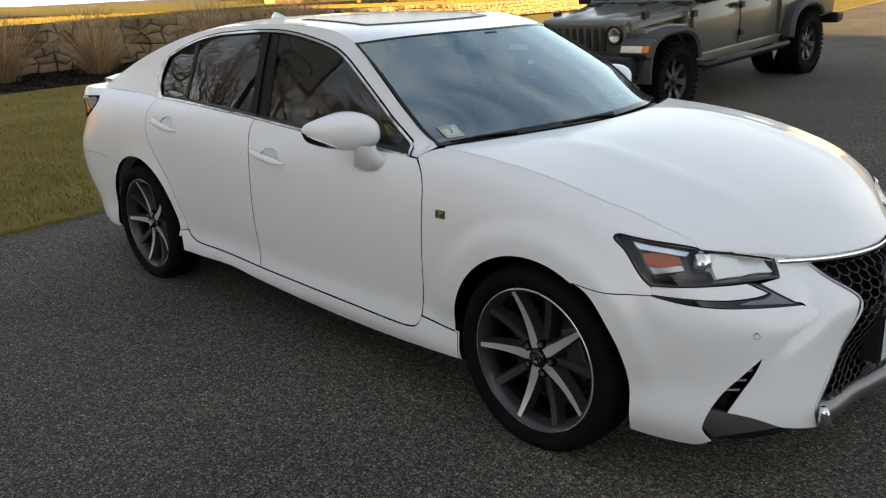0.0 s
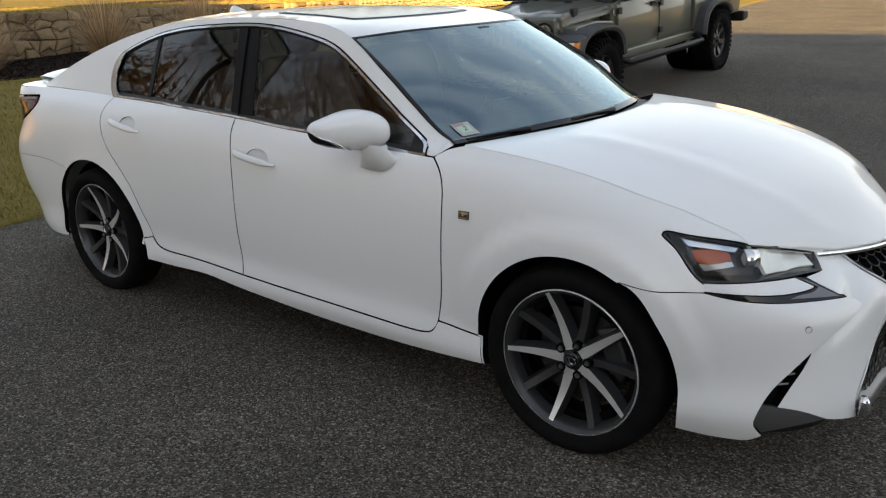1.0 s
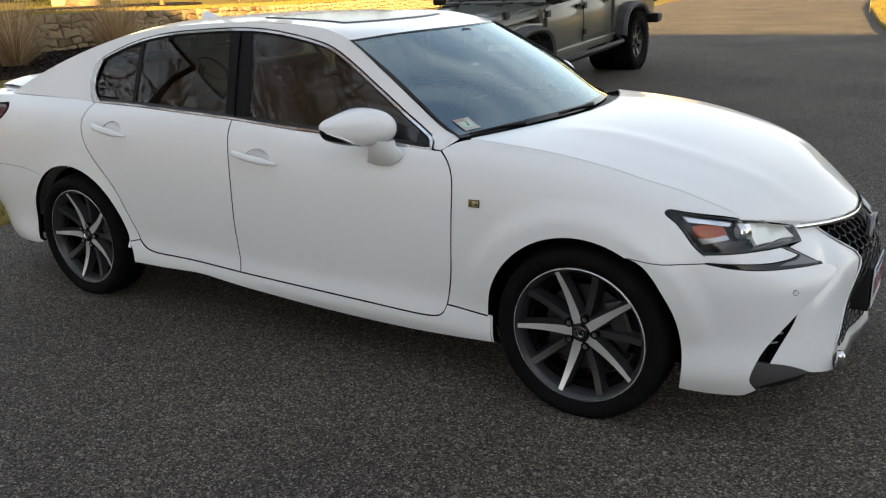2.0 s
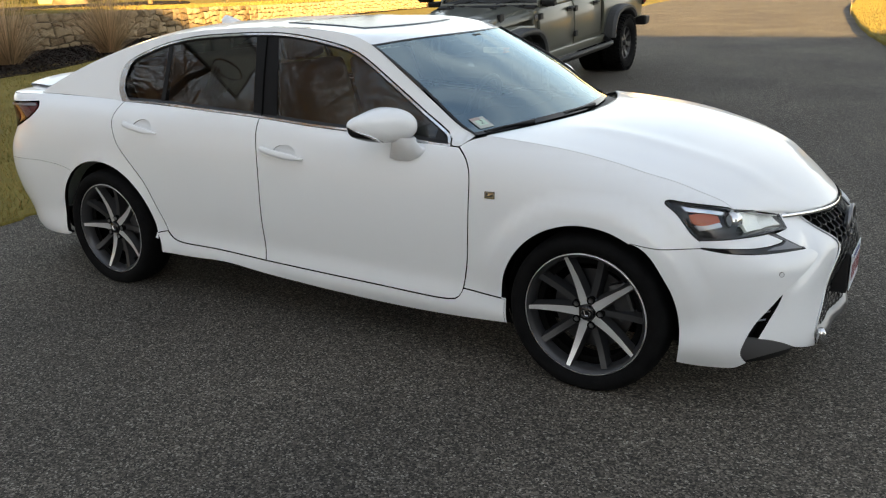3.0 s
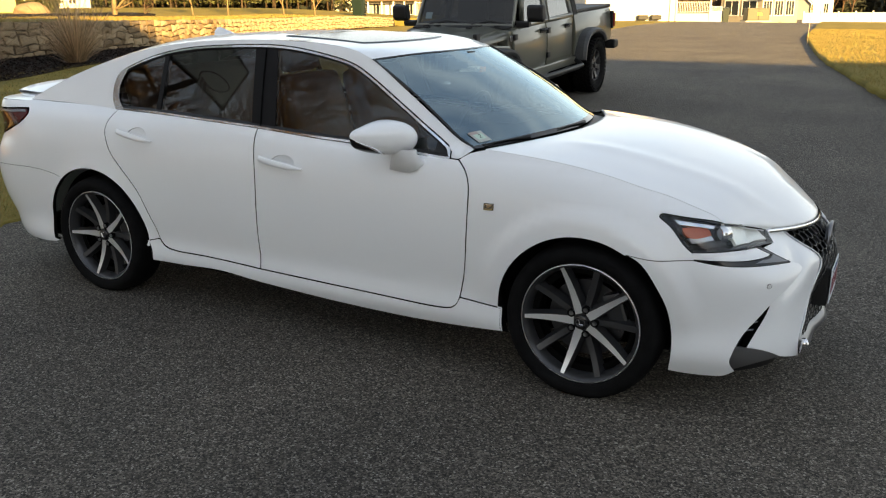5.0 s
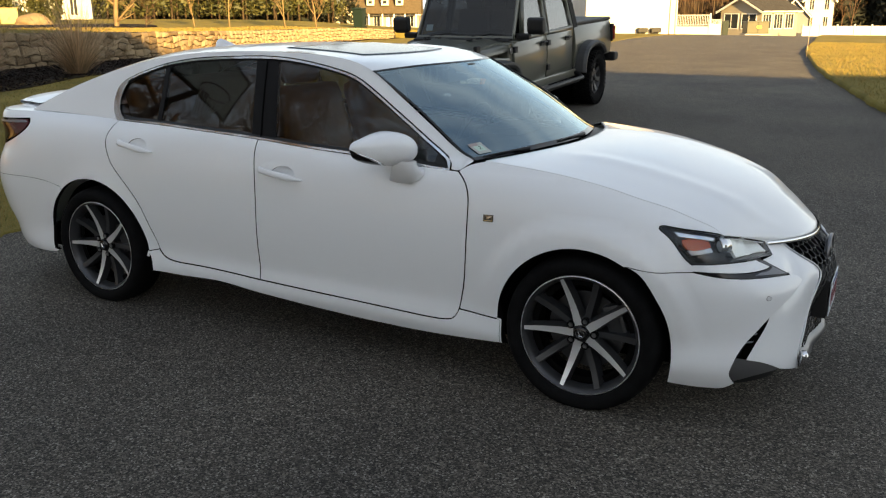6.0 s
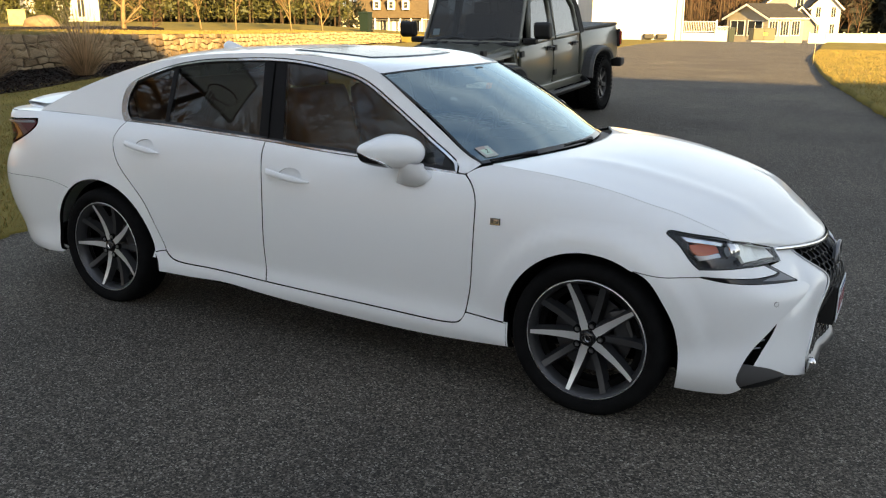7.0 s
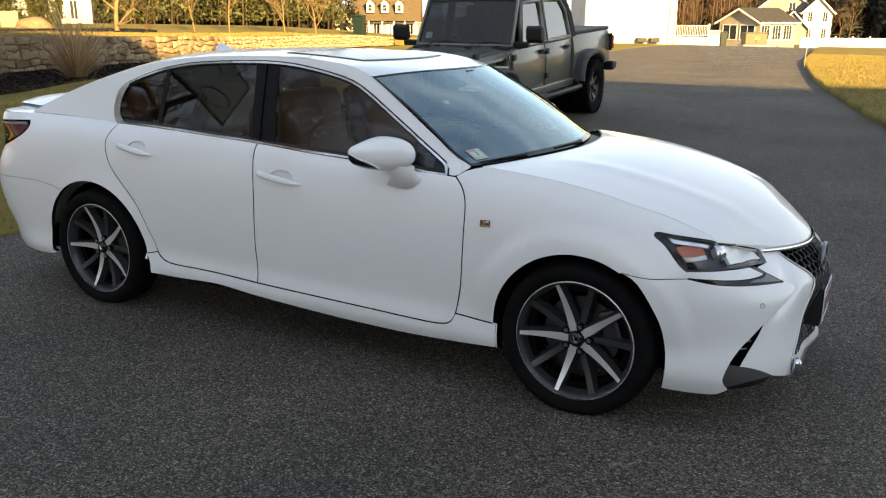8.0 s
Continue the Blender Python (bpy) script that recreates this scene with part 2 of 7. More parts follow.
def flank(u, z, off=0.0):
    """A place on the right flank or nose; off: metres proud of it."""
    e = 1e-3
    tx, ty = plan_x(u + e) - plan_x(u - e), -(plan_y(u + e) - plan_y(u - e))
    l = np.hypot(tx, ty)
    nx, ny = ty / l, -tx / l
    d = off - inset(u, z)
    return np.stack(np.broadcast_arrays(plan_x(u) + nx * d, -plan_y(u) + ny * d, np.asarray(z, float)), -1)
def house_side(x, z, off=0.0):
    """A place on the right side of the glasshouse."""
    h = z - belt_z(np.minimum(x, -.5))
    y = belt_y(x) - .40 * h - .14 * h * h - .05 * ease(-1.2, -.5, x) * h - .06 * ease(-.80, -.52, x) * ease(-.002, .03, h)
    return np.stack(np.broadcast_arrays(np.asarray(x, float), -(y + off), np.asarray(z, float)), -1)


# ---- trimmed panels ----
def curve(points, step=.02, closed=False):
    """A smooth line through 2D or 3D points, in even short steps."""
    P = np.array(points, float)
    if len(P) == 2:
        n = max(1, int(math.ceil(np.linalg.norm(P[1] - P[0]) / step)))
        return [P[0] + (P[1] - P[0]) * i / n for i in range(n + 1)]
    k = np.concatenate([[0], np.cumsum(np.linalg.norm(np.diff(P, axis=0), axis=1) ** .5)])
    n = max(2, int(math.ceil(np.linalg.norm(np.diff(P, axis=0), axis=1).sum() / step)))
    t = np.linspace(0, k[-1], n + 1)
    return list(np.stack([cubic(k, P[:, c])(t) for c in range(P.shape[1])], -1))


def outline(*sides, step=.02):
    """A closed outline from smooth sides that meet in corners."""
    out = []
    for s in sides:
        c = curve(s, step)
        if out and np.linalg.norm(np.array(out[-1]) - c[0]) < 1e-6:
            c = c[1:]
        out.extend(c)
    if np.linalg.norm(np.array(out[0]) - out[-1]) < 1e-6:
        out.pop()
    return np.array(out)


def shrunk(P, g):
    """An outline moved inwards by g (anticlockwise outlines)."""
    a, b = P - np.roll(P, 1, 0), np.roll(P, -1, 0) - P
    a, b = a / np.maximum(np.linalg.norm(a, axis=1, keepdims=True), 1e-9), b / np.maximum(np.linalg.norm(b, axis=1, keepdims=True), 1e-9)
    na, nb = np.stack([-a[:, 1], a[:, 0]], 1), np.stack([-b[:, 1], b[:, 0]], 1)
    m = na + nb
    m = m / np.maximum((m * m).sum(1, keepdims=True), .35) * 2
    return P + m * g


def within(P, q):
    """Which of the points q lie inside the outline P."""
    x, y = q[:, 0][:, None], q[:, 1][:, None]
    ax, ay = P[:, 0][None], P[:, 1][None]
    bx, by = np.roll(P[:, 0], -1)[None], np.roll(P[:, 1], -1)[None]
    hit = ((ay > y) != (by > y)) & (x < (bx - ax) * (y - ay) / np.where(by == ay, 1e-12, by - ay) + ax)
    return hit.sum(1) % 2 == 1


def panel(name, surf, line, mat, parent, off=0.0, gap=.0029, depth=.022, step=.035, side=1, label="", lip=.0012, holes=()):
    """A sheet of the skin inside an outline, with its edges turned in. side -1: its mirror image on the other flank."""
    from mathutils.geometry import delaunay_2d_cdt
    P = np.array(line, float)
    if ((P[:, 0] * np.roll(P[:, 1], -1)) - (P[:, 1] * np.roll(P[:, 0], -1))).sum() < 0:
        P = P[::-1]
    P = shrunk(P, gap)
    lo, hi = P.min(0), P.max(0)
    gx, gy = np.meshgrid(np.arange(lo[0], hi[0], step), np.arange(lo[1], hi[1], step * .866))
    gx = gx + (np.arange(gx.shape[0]) % 2)[:, None] * step / 2
    q = np.stack([gx.ravel(), gy.ravel()], 1)
    q = q[within(shrunk(P, min(step * .45, .012)), q)]
    if len(q):
        dd = np.min(np.linalg.norm(q[:, None] - P[None], axis=2), axis=1)
        q = q[dd > step * .4]
    n = len(P)
    cuts = []
    for h in holes:
        h = np.array(h)
        q = q[~within(shrunk(h if ((h[:, 0] * np.roll(h[:, 1], -1)) - (h[:, 1] * np.roll(h[:, 0], -1))).sum() > 0 else h[::-1], -.006), q)]
    co = [Vector(p) for p in P] + [Vector(p) for p in q]
    for h in holes:
        o = len(co)
        co += [Vector(p) for p in h]
        cuts += [(o + i, o + (i + 1) % len(h)) for i in range(len(h))]
    vo, _, fo, _, _, _ = delaunay_2d_cdt(co, cuts, [list(range(n))], 1, 1e-6)
    uv = np.array([tuple(v) for v in vo])

    def place(p, o):
        return surf(p[:, 0], p[:, 1], o)
    e = 2e-3
    pos = place(uv, off)
    du = surf(uv[:, 0] + e, uv[:, 1], off) - surf(uv[:, 0] - e, uv[:, 1], off)
    dv = surf(uv[:, 0], uv[:, 1] + e, off) - surf(uv[:, 0], uv[:, 1] - e, off)
    nor = np.cross(du, dv)
    nor /= np.linalg.norm(nor, axis=1, keepdims=True)
    faces = []
    for f in fo:
        if holes and any(within(np.array(h), uv[list(f)].mean(0)[None])[0] for h in holes):
            continue
        a, b, c = uv[f[0]], uv[f[1]], uv[f[2]]
        area = (b[0] - a[0]) * (c[1] - a[1]) - (b[1] - a[1]) * (c[0] - a[0])
        faces.append(tuple(f) if area > 0 else tuple(f)[::-1])
    edges = {}
    for f in faces:
        for i in range(len(f)):
            edges[(f[i], f[(i + 1) % len(f)])] = 1
    rim = [(a, b) for a, b in edges if (b, a) not in edges]
    V, N = [tuple(p) for p in pos], [tuple(p) for p in nor]
    if depth:
        out = {}
        for a, b in rim:
            t = pos[b] - pos[a]
            o = np.cross(t, nor[a])
            o /= max(np.linalg.norm(o), 1e-9)
            out.setdefault(a, []).append(o)
            out.setdefault(b, []).append(o)
        i1, i2 = {}, {}
        for a, os in out.items():
            o = np.mean(os, 0)
            o /= max(np.linalg.norm(o), 1e-9)
            i1[a] = len(V)
            V.append(tuple(pos[a] - nor[a] * lip + o * lip * .5))
            N.append(tuple(o))
            i2[a] = len(V)
            V.append(tuple(pos[a] - nor[a] * depth))
            N.append(tuple(o))
        skin = len(faces) + len(rim)
        for a, b in rim:
            faces.append((b, a, i1[a], i1[b]))
        for a, b in rim:
            faces.append((i1[b], i1[a], i2[a], i2[b]))
    if side < 0:
        V, N = [(x, -y, z) for x, y, z in V], [(x, -y, z) for x, y, z in N]
        faces = [f[::-1] for f in faces]
    ob = raw(name, V, faces, [mat, M_DARK] if depth and mat is M_WHITE else mat, parent, label, normals=N)
    # white panels' turned-in edges go black: the joints' shade put into colour
    if depth and mat is M_WHITE:
        for f in ob.data.polygons[skin:]:
            f.material_index = 0 if name == "front_bumper" and f.center.x > .6 else 1
    return ob


def sheet(name, fn, np_, nq, mat, parent, label="", pr=(0, 1), qr=(0, 1), mirror=True, thick=0.0):
    """A grid of fn(p, q) -> place; mirrored about the car's middle where q reaches 1."""
    p = np.linspace(*pr, np_)
    q = np.linspace(*qr, nq)
    A, B = np.meshgrid(p, q, indexing="ij")
    X = fn(A, B)
    if mirror:
        Y = X[:, ::-1][:, 1:].copy()
        Y[..., 1] *= -1
        X = np.concatenate([X, Y], 1)
    n, m = X.shape[:2]
    F = [(i * m + j, i * m + j + 1, (i + 1) * m + j + 1, (i + 1) * m + j) for i in range(n - 1) for j in range(m - 1)]
    ob = raw(name, X.reshape(-1, 3), F, mat, parent, label, smooth_shade=True)
    bm = bmesh.new()
    bm.from_mesh(ob.data)
    bmesh.ops.recalc_face_normals(bm, faces=bm.faces)
    if sum(f.normal.z for f in bm.faces) < 0:
        bmesh.ops.reverse_faces(bm, faces=bm.faces)
    if thick:
        r = bmesh.ops.extrude_face_region(bm, geom=list(bm.faces))
        for v in r["geom"]:
            if isinstance(v, bmesh.types.BMVert):
                v.co -= Vector((0, 0, thick))
        bmesh.ops.recalc_face_normals(bm, faces=bm.faces)
    bm.to_mesh(ob.data)
    bm.free()
    return ob


def arch(cx, r, rz, a0, a1, n=13, cz=.33):
    return [(cx + r * math.cos(radians(a0 + (a1 - a0) * i / n)), cz + rz * math.sin(radians(a0 + (a1 - a0) * i / n))) for i in range(n + 1)]


# lines of the car, in (length, height)
L_HOOD = [(-.483, .999), (-.40, .993), (-.15, .970), (.092, .928), (.203, .900), (.321, .871), (.456, .828), (.549, .794), (.578, .774)]
L_DOOR_F = [(-0.591, 0.299), (-0.564, 0.324), (-0.543, 0.401), (-0.525, 0.494), (-0.511, 0.748), (-0.517, 0.864), (-0.545, 0.918), (-0.586, 0.952)]
L_DOOR_B = [(-1.685, 0.310), (-1.684, 0.459), (-1.677, 0.610), (-1.674, 0.786), (-1.683, 0.908), (-1.690, 0.974), (-1.693, 1.014)]
L_DOOR_R = [(-2.389, 0.372), (-2.407, 0.425), (-2.446, 0.512), (-2.499, 0.614), (-2.584, 0.709), (-2.664, 0.788), (-2.702, 0.837), (-2.732, 0.902), (-2.742, 0.952), (-2.727, 1.001), (-2.708, 1.041)]
L_BELT_F = [(-1.693, 1.014), (-1.398, 0.995), (-1.093, 0.981), (-0.777, 0.959), (-0.586, 0.952)]
L_BELT_R = [(-2.708, 1.041), (-2.390, 1.038), (-2.074, 1.028), (-1.693, 1.014)]
L_BOT_F = [(-0.591, 0.299), (-0.637, 0.291), (-0.904, 0.293), (-1.360, 0.303), (-1.685, 0.310)]
L_BOT_R = [(-1.685, 0.310), (-1.916, 0.318), (-2.145, 0.320), (-2.341, 0.332), (-2.389, 0.372)]
L_SILL = [(-2.444, 0.245), (-2.198, 0.249), (-1.963, 0.259), (-1.769, 0.244), (-1.508, 0.226), (-1.240, 0.212), (-0.766, 0.204), (-0.352, 0.228)]
L_LAMP_TOP = [(.578, .774), (.66, .764), (.736, .754), (.85, .739), (.946, .716)]
L_LAMP_BACK = [(.578, .774), (.454, .796), (.334, .813), (.299, .815), (.293, .808), (.324, .785), (.363, .749), (.401, .705), (.430, .682)]
L_LAMP_LOW = [(.430, .682), (.546, .681), (.652, .681), (.821, .675), (.908, .670)]
L_LAMP_TIP = [(.908, .670), (.931, .694), (.946, .716)]
L_SEAM = [(.434, .653), (.352, .648), (.272, .646), (.188, .656)]
L_DRL_LOW = [(.434, .653), (.529, .635), (.635, .625), (.764, .618), (.922, .607)]
L_FOG_OUT = [(.978, .578), (.780, .480), (.707, .415), (.672, .381), (.631, .325), (.606, .268), (.606, .240), (.635, .203)]
L_FOG_IN = [(.780, .480), (.756, .424), (.719, .370), (.670, .298)]
L_FOG_LIP = [(.670, .298), (.745, .280), (.842, .236)]
L_GRILLE = [(.948, .716), (1.080, .691)], [(1.080, .691), (1.123, .635), (1.182, .592), (1.194, .577)], [(1.194, .577), (1.151, .500), (1.081, .410), (1.020, .336), (.975, .259), (1.005, .194)]

car = new("sedan")
tagged(car, "white four-door sedan with black mesh grille on dark asphalt", "car")


def cup_line(x, z):
    """Outline of the hollow behind a handle."""
    return np.array([(x + .150 + .062 * math.cos(a) * (1.0 if math.cos(a) > 0 else 1.25), z - .016 + (.040 if math.sin(a) > 0 else .026) * math.sin(a)) for a in np.linspace(0, 2 * math.pi, 33)[:-1]])


def handle(parent, x, z, slope, side):
    """A pull handle over its hollow in the door."""
    n = 21
    V, F = [], []
    for i in range(n):
        t = i / (n - 1)
        dx = t * .262
        bow = .010 + .022 * math.sin(math.pi * min(1, max(0, t * 1.04))) ** .45
        end = min(1, t * 9 + .50) * min(1, (1 - t) * 3.2 + .22)
        hh = .0165 * end
        for k in range(10):
            a = 2 * math.pi * k / 10
            p = flank(np.array(x + dx), np.array(z - slope * dx + hh * math.sin(a) * (1 if math.sin(a) > 0 else .85)), bow + .008 * math.cos(a))
            V.append((p[0], p[1] * side, p[2]))
    for i in range(n - 1):
        for k in range(10):
            l = (k + 1) % 10
            F.append((i * 10 + k, i * 10 + l, (i + 1) * 10 + l, (i + 1) * 10 + k)[::-side])
    F.append(tuple(range(10))[::side])
    F.append(tuple((n - 1) * 10 + k for k in range(10))[::-side])
    h = raw("handle", V, F, M_WHITE, parent, "white painted pull handle", smooth_shade=True)
    line = cup_line(x, z)

    def bowl(u, w, off=0.0):
        r = np.hypot((u - x - .142) / .078, (w - z + .012) / .040)
        return flank(u, w, -.0005 - .015 * np.clip(1 - r ** 2.2, 0, 1) + off)
    panel("handle_cup", bowl, line, M_WHITE, parent, gap=-.001, depth=0, step=.009, side=side)
    return h


def blade_skin(u, z, off=0.0):
    """The nose beside the grille, hollowed along the bumper's corner."""
    d = (z - .480) * .899 - (u - .780) * .438     # metres over the line from the vent's tip to the corner
    k = np.exp(-(d / .045) ** 2) * ease(.76, .93, u) * ease(1.10, .98, u)
    return flank(u, z, off - .030 * k)


def lamp_bowl(u, z, off=0.0):
    """The hollow of the inner lamp reflector, in two scoops."""
    a = np.clip(1 - ((u - .70) / .075) ** 2 - ((z - .715) / .05) ** 2, 0, 1)
    b = np.clip(1 - ((u - .82) / .09) ** 2 - ((z - .705) / .045) ** 2, 0, 1)
    return flank(u, z, off - .016 * np.maximum(a, b) ** .7)


for side in (1, -1):
    fender = panel("fender", flank, outline(L_HOOD, L_LAMP_BACK, [(0.436, 0.677), (0.441, 0.648)], L_SEAM, arch(0, .366, .370, 60.5, 195), [(-0.350, 0.232), (-0.351, 0.337)], [(-0.351, 0.337), (-0.553, 0.350)], L_DOOR_F[2:], [(-0.586, 0.952), (-0.543, 0.979), (-0.480, 0.996)]), M_WHITE, car, side=side)
    front_door = panel("front_door", flank, outline(L_BOT_F, L_DOOR_B, L_BELT_F, L_DOOR_F[::-1]), M_WHITE, car, side=side, gap=.0036, holes=[cup_line(-1.645, .878)])
    handle(front_door, -1.645, .878, .125, side)
    rear_door = panel("rear_door", flank, outline(L_BOT_R, L_DOOR_R, L_BELT_R, L_DOOR_B[::-1]), M_WHITE, car, side=side, gap=.0036, holes=[cup_line(-2.637, .938)])
    handle(rear_door, -2.637, .938, .145, side)
    panel("sill", flank, outline(L_SILL, [(-0.352, 0.228), (-0.351, 0.337)], [(-0.351, 0.337), (-0.553, 0.350)], [(-0.553, 0.350), (-0.573, 0.312), (-0.591, 0.299)], L_BOT_F, L_BOT_R, [(-2.389, 0.372), (-2.465, 0.354)], [(-2.465, 0.354), (-2.441, 0.301), (-2.444, 0.245)]), M_WHITE, car, off=.004, side=side, depth=.05)
    panel("rear_quarter", flank, outline(L_DOOR_R, [(-2.708, 1.041), (-2.999, 1.049), (-3.296, 1.051), (-3.612, 1.047)], [(-3.612, 1.047), (-3.80, 1.045)], [(-3.80, 1.045), (-3.82, .99)], [(-3.82, .99), (-3.44, 1.01)], [(-3.44, 1.01), (-3.418, .986), (-3.438, .952), (-3.578, .884), (-3.763, .836)], [(-3.763, .836), (-3.766, 0.664)], [(-3.766, 0.664), (-3.548, 0.672), (-3.307, 0.670), (-3.123, 0.644)], arch(-2.862, .398, .382, 130.5, -1, cz=.332)[0:], [(-2.474, 0.327), (-2.465, 0.354)], [(-2.465, 0.354), (-2.389, 0.372)]), M_WHITE, car, side=side)
    bumper = panel("rear_bumper", flank, outline([(-3.123, 0.644), (-3.307, 0.670), (-3.548, 0.672), (-3.766, 0.664)], [(-3.766, 0.664), (-3.992, 0.663), (U0 + .0, .665)], [(U0 + .0, .665), (U0 + .0, .25)], [(U0, .25), (-4.098, 0.239), (-3.604, 0.228), (-3.258, 0.242), (-3.213, 0.260)], arch(-2.862, .398, .382, 190.5, 130.5, 6, cz=.332)), M_WHITE, car, side=side, gap=.0004)
    panel("diffuser", flank, outline([(-3.406, 0.243), (-3.606, 0.165), (U0, .17)], [(U0, .17), (U0, .26)], [(U0, .26), (-3.604, 0.236), (-3.406, 0.243)]), M_BLACK, bumper, off=-.02, side=side)
    tail = panel("tail_lamp", flank, outline([(-3.445, 1.006), (-3.423, .986)], [(-3.423, .986), (-3.441, .955), (-3.578, .888), (-3.77, .836)], [(-3.77, .836), (-4.234, 0.865)], [(-4.234, 0.865), (-4.232, 0.964)], [(-4.232, 0.964), (-3.82, .985), (-3.445, 1.006)]), M_RED, car, off=.004, side=side, label="dark red tail lamp")
    panel("lamp_band", flank, outline([(-3.44, .992), (-3.46, 1.001)], [(-3.46, 1.001), (-3.80, .981), (-4.183, .960)], [(-4.183, .960), (-4.18, .948)], [(-4.18, .955), (-3.79, .970), (-3.50, .984), (-3.44, .988)]), M_DARKSATIN, tail, off=.0065, side=side, gap=.001)
    panel("lamp_base", flank, outline([(-3.60, .884), (-3.50, .93)], [(-3.50, .93), (-3.80, .90), (-4.18, .90)], [(-4.18, .90), (-4.18, .872), (-3.80, .848), (-3.60, .884)]), M_GLOSS, tail, off=.0065, side=side, gap=.001)
    front_bumper = panel("front_bumper", flank, outline([(.370, .183), (.446, .175), (.562, .173), (.600, .178), (.635, .203)], L_FOG_OUT[::-1], [(.978, .578), (.96, .595), (.922, .607)], L_DRL_LOW[::-1], L_SEAM, [(.188, .656), (.225, .640), (.263, .606), (.308, .538), (.346, .467), (.367, .393), (.377, .321), (.376, .244), (.370, .183)]), M_WHITE, car, side=side, gap=.0013, depth=.05)
    panel("bumper_blade", blade_skin, outline(L_GRILLE[0], L_GRILLE[1], L_GRILLE[2], [(1.005, .194), (.93, .212), (.842, .236)], L_FOG_LIP[::-1], L_FOG_IN[::-1], [(.780, .480), (.978, .578)], [(.978, .578), (.96, .595), (.922, .607)], [(.922, .607), (.812, .668)], [(.812, .668), (.908, .670)], L_LAMP_TIP, [(.946, .716), (.948, .716)]), M_WHITE, front_bumper, off=-.012, side=side, depth=.05)
    panel("lamp_shelf", flank, outline([(.434, .655), (.430, .682)], [(.430, .682), (.546, .681), (.652, .681), (.755, .677)], [(.755, .677), (.831, .645)], [(.831, .645), (.80, .641), (.639, .642), (.529, .648), (.434, .655)]), M_WHITE, front_bumper, off=-.003, side=side)
    panel("running_lamp", flank, outline(L_DRL_LOW, [(.922, .607), (.812, .668)], [(.812, .668), (.755, .677)], [(.755, .677), (.831, .645)], [(.831, .645), (.80, .641), (.639, .642), (.529, .648), (.434, .653)]), M_GLOSS, front_bumper, off=-.004, side=side, gap=.001)
    panel("lamp_tip", flank, outline([(.768, .673), (.806, .663), (.903, .612)], [(.903, .612), (.80, .622), (.70, .630)], [(.70, .630), (.74, .637), (.80, .637), (.835, .644)], [(.835, .644), (.768, .673)]), M_DARKSATIN, front_bumper, off=-.0015, side=side, gap=.0015, depth=.004, label="grey running-lamp lens")
    panel("fog_pocket", flank, outline([(.58, .16), (.95, .16)], [(.95, .16), (.82, .50)], [(.82, .50), (.70, .45), (.58, .30), (.58, .16)]), M_BLACK, front_bumper, off=-.075, side=side, depth=0)
    panel("fog_plate", flank, outline([(.602, .240), (.637, .203)], [(.637, .203), (.715, .224), (.845, .236)], [(.845, .236), (.778, .274), (.670, .300)], [(.670, .300), (.622, .308)], [(.622, .308), (.606, .268), (.602, .240)], step=.01), M_DARKSATIN, front_bumper, off=-.016, side=side)
    for k in range(4):
        z = .36 + .03 * k
        pts = [flank(np.array(u), np.array(z), -.035) for u in np.linspace(.64 + .018 * k, .745 + .012 * k, 6)]
        v, f = tube([(p[0], p[1] * side, p[2]) for p in pts], .004, 5)
        raw("slat", v, f, M_DARKSATIN, front_bumper)
    # parking sensor
    p = flank(np.array(.745), np.array(.546), .0015)
    v, f = lathe([(0, -.001), (.0085, -.001), (.0085, .004)], 20, "x")
    s = raw("parking_sensor", v, f, M_WHITE, front_bumper, smooth_shade=False)
    v, f = lathe([(.0085, -.0014), (.0098, -.0014), (.0098, .004)], 20, "x")
    raw("sensor_ring", v, f, M_DARKSATIN, s)
    s.matrix_local = Matrix.Translation((p[0], p[1] * side, p[2])) @ Euler((0, 0, radians(180 - 52) * side)).to_matrix().to_4x4()
    # headlamp
    lamp_line = outline(L_LAMP_TOP, L_LAMP_TIP[::-1], L_LAMP_LOW[::-1], L_LAMP_BACK[::-1])
    lamp = panel("headlamp", flank, lamp_line, M_GLOSS, car, off=-.055, gap=-.002, depth=0, side=side, label="headlamp with dark housing behind a clear lens")
    v, f = [], []
    inner = shrunk(lamp_line if ((lamp_line[:, 0] * np.roll(lamp_line[:, 1], -1)) - (lamp_line[:, 1] * np.roll(lamp_line[:, 0], -1))).sum() > 0 else lamp_line[::-1], .0055)
    outer = shrunk(lamp_line if ((lamp_line[:, 0] * np.roll(lamp_line[:, 1], -1)) - (lamp_line[:, 1] * np.roll(lamp_line[:, 0], -1))).sum() > 0 else lamp_line[::-1], .0015)
    A, B, C = flank(outer[:, 0], outer[:, 1], -.001), flank(inner[:, 0], inner[:, 1], -.004), flank(inner[:, 0], inner[:, 1], -.055)
    n = len(A)
    V = [(q[0], q[1] * side, q[2]) for q in np.concatenate([A, B, C])]
    F = []
    for i in range(n):
        j = (i + 1) % n
        for o in (0, n):
            F.append((o + i, o + j, o + n + j, o + n + i) if side > 0 else (o + n + i, o + n + j, o + j, o + i))
    raw("bezel", V, F, M_GLOSS, lamp)
    panel("lens", flank, lamp_line, M_GLASS, lamp, off=-.002, depth=0, side=side, label="clear lens")
    panel("amber_reflector", flank, outline([(.385, .762), (.44, .764), (.505, .752)], [(.505, .752), (.515, .733)], [(.515, .733), (.41, .730), (.385, .762)]), M_AMBER, lamp, off=-.03, side=side, gap=0, label="amber side reflector")
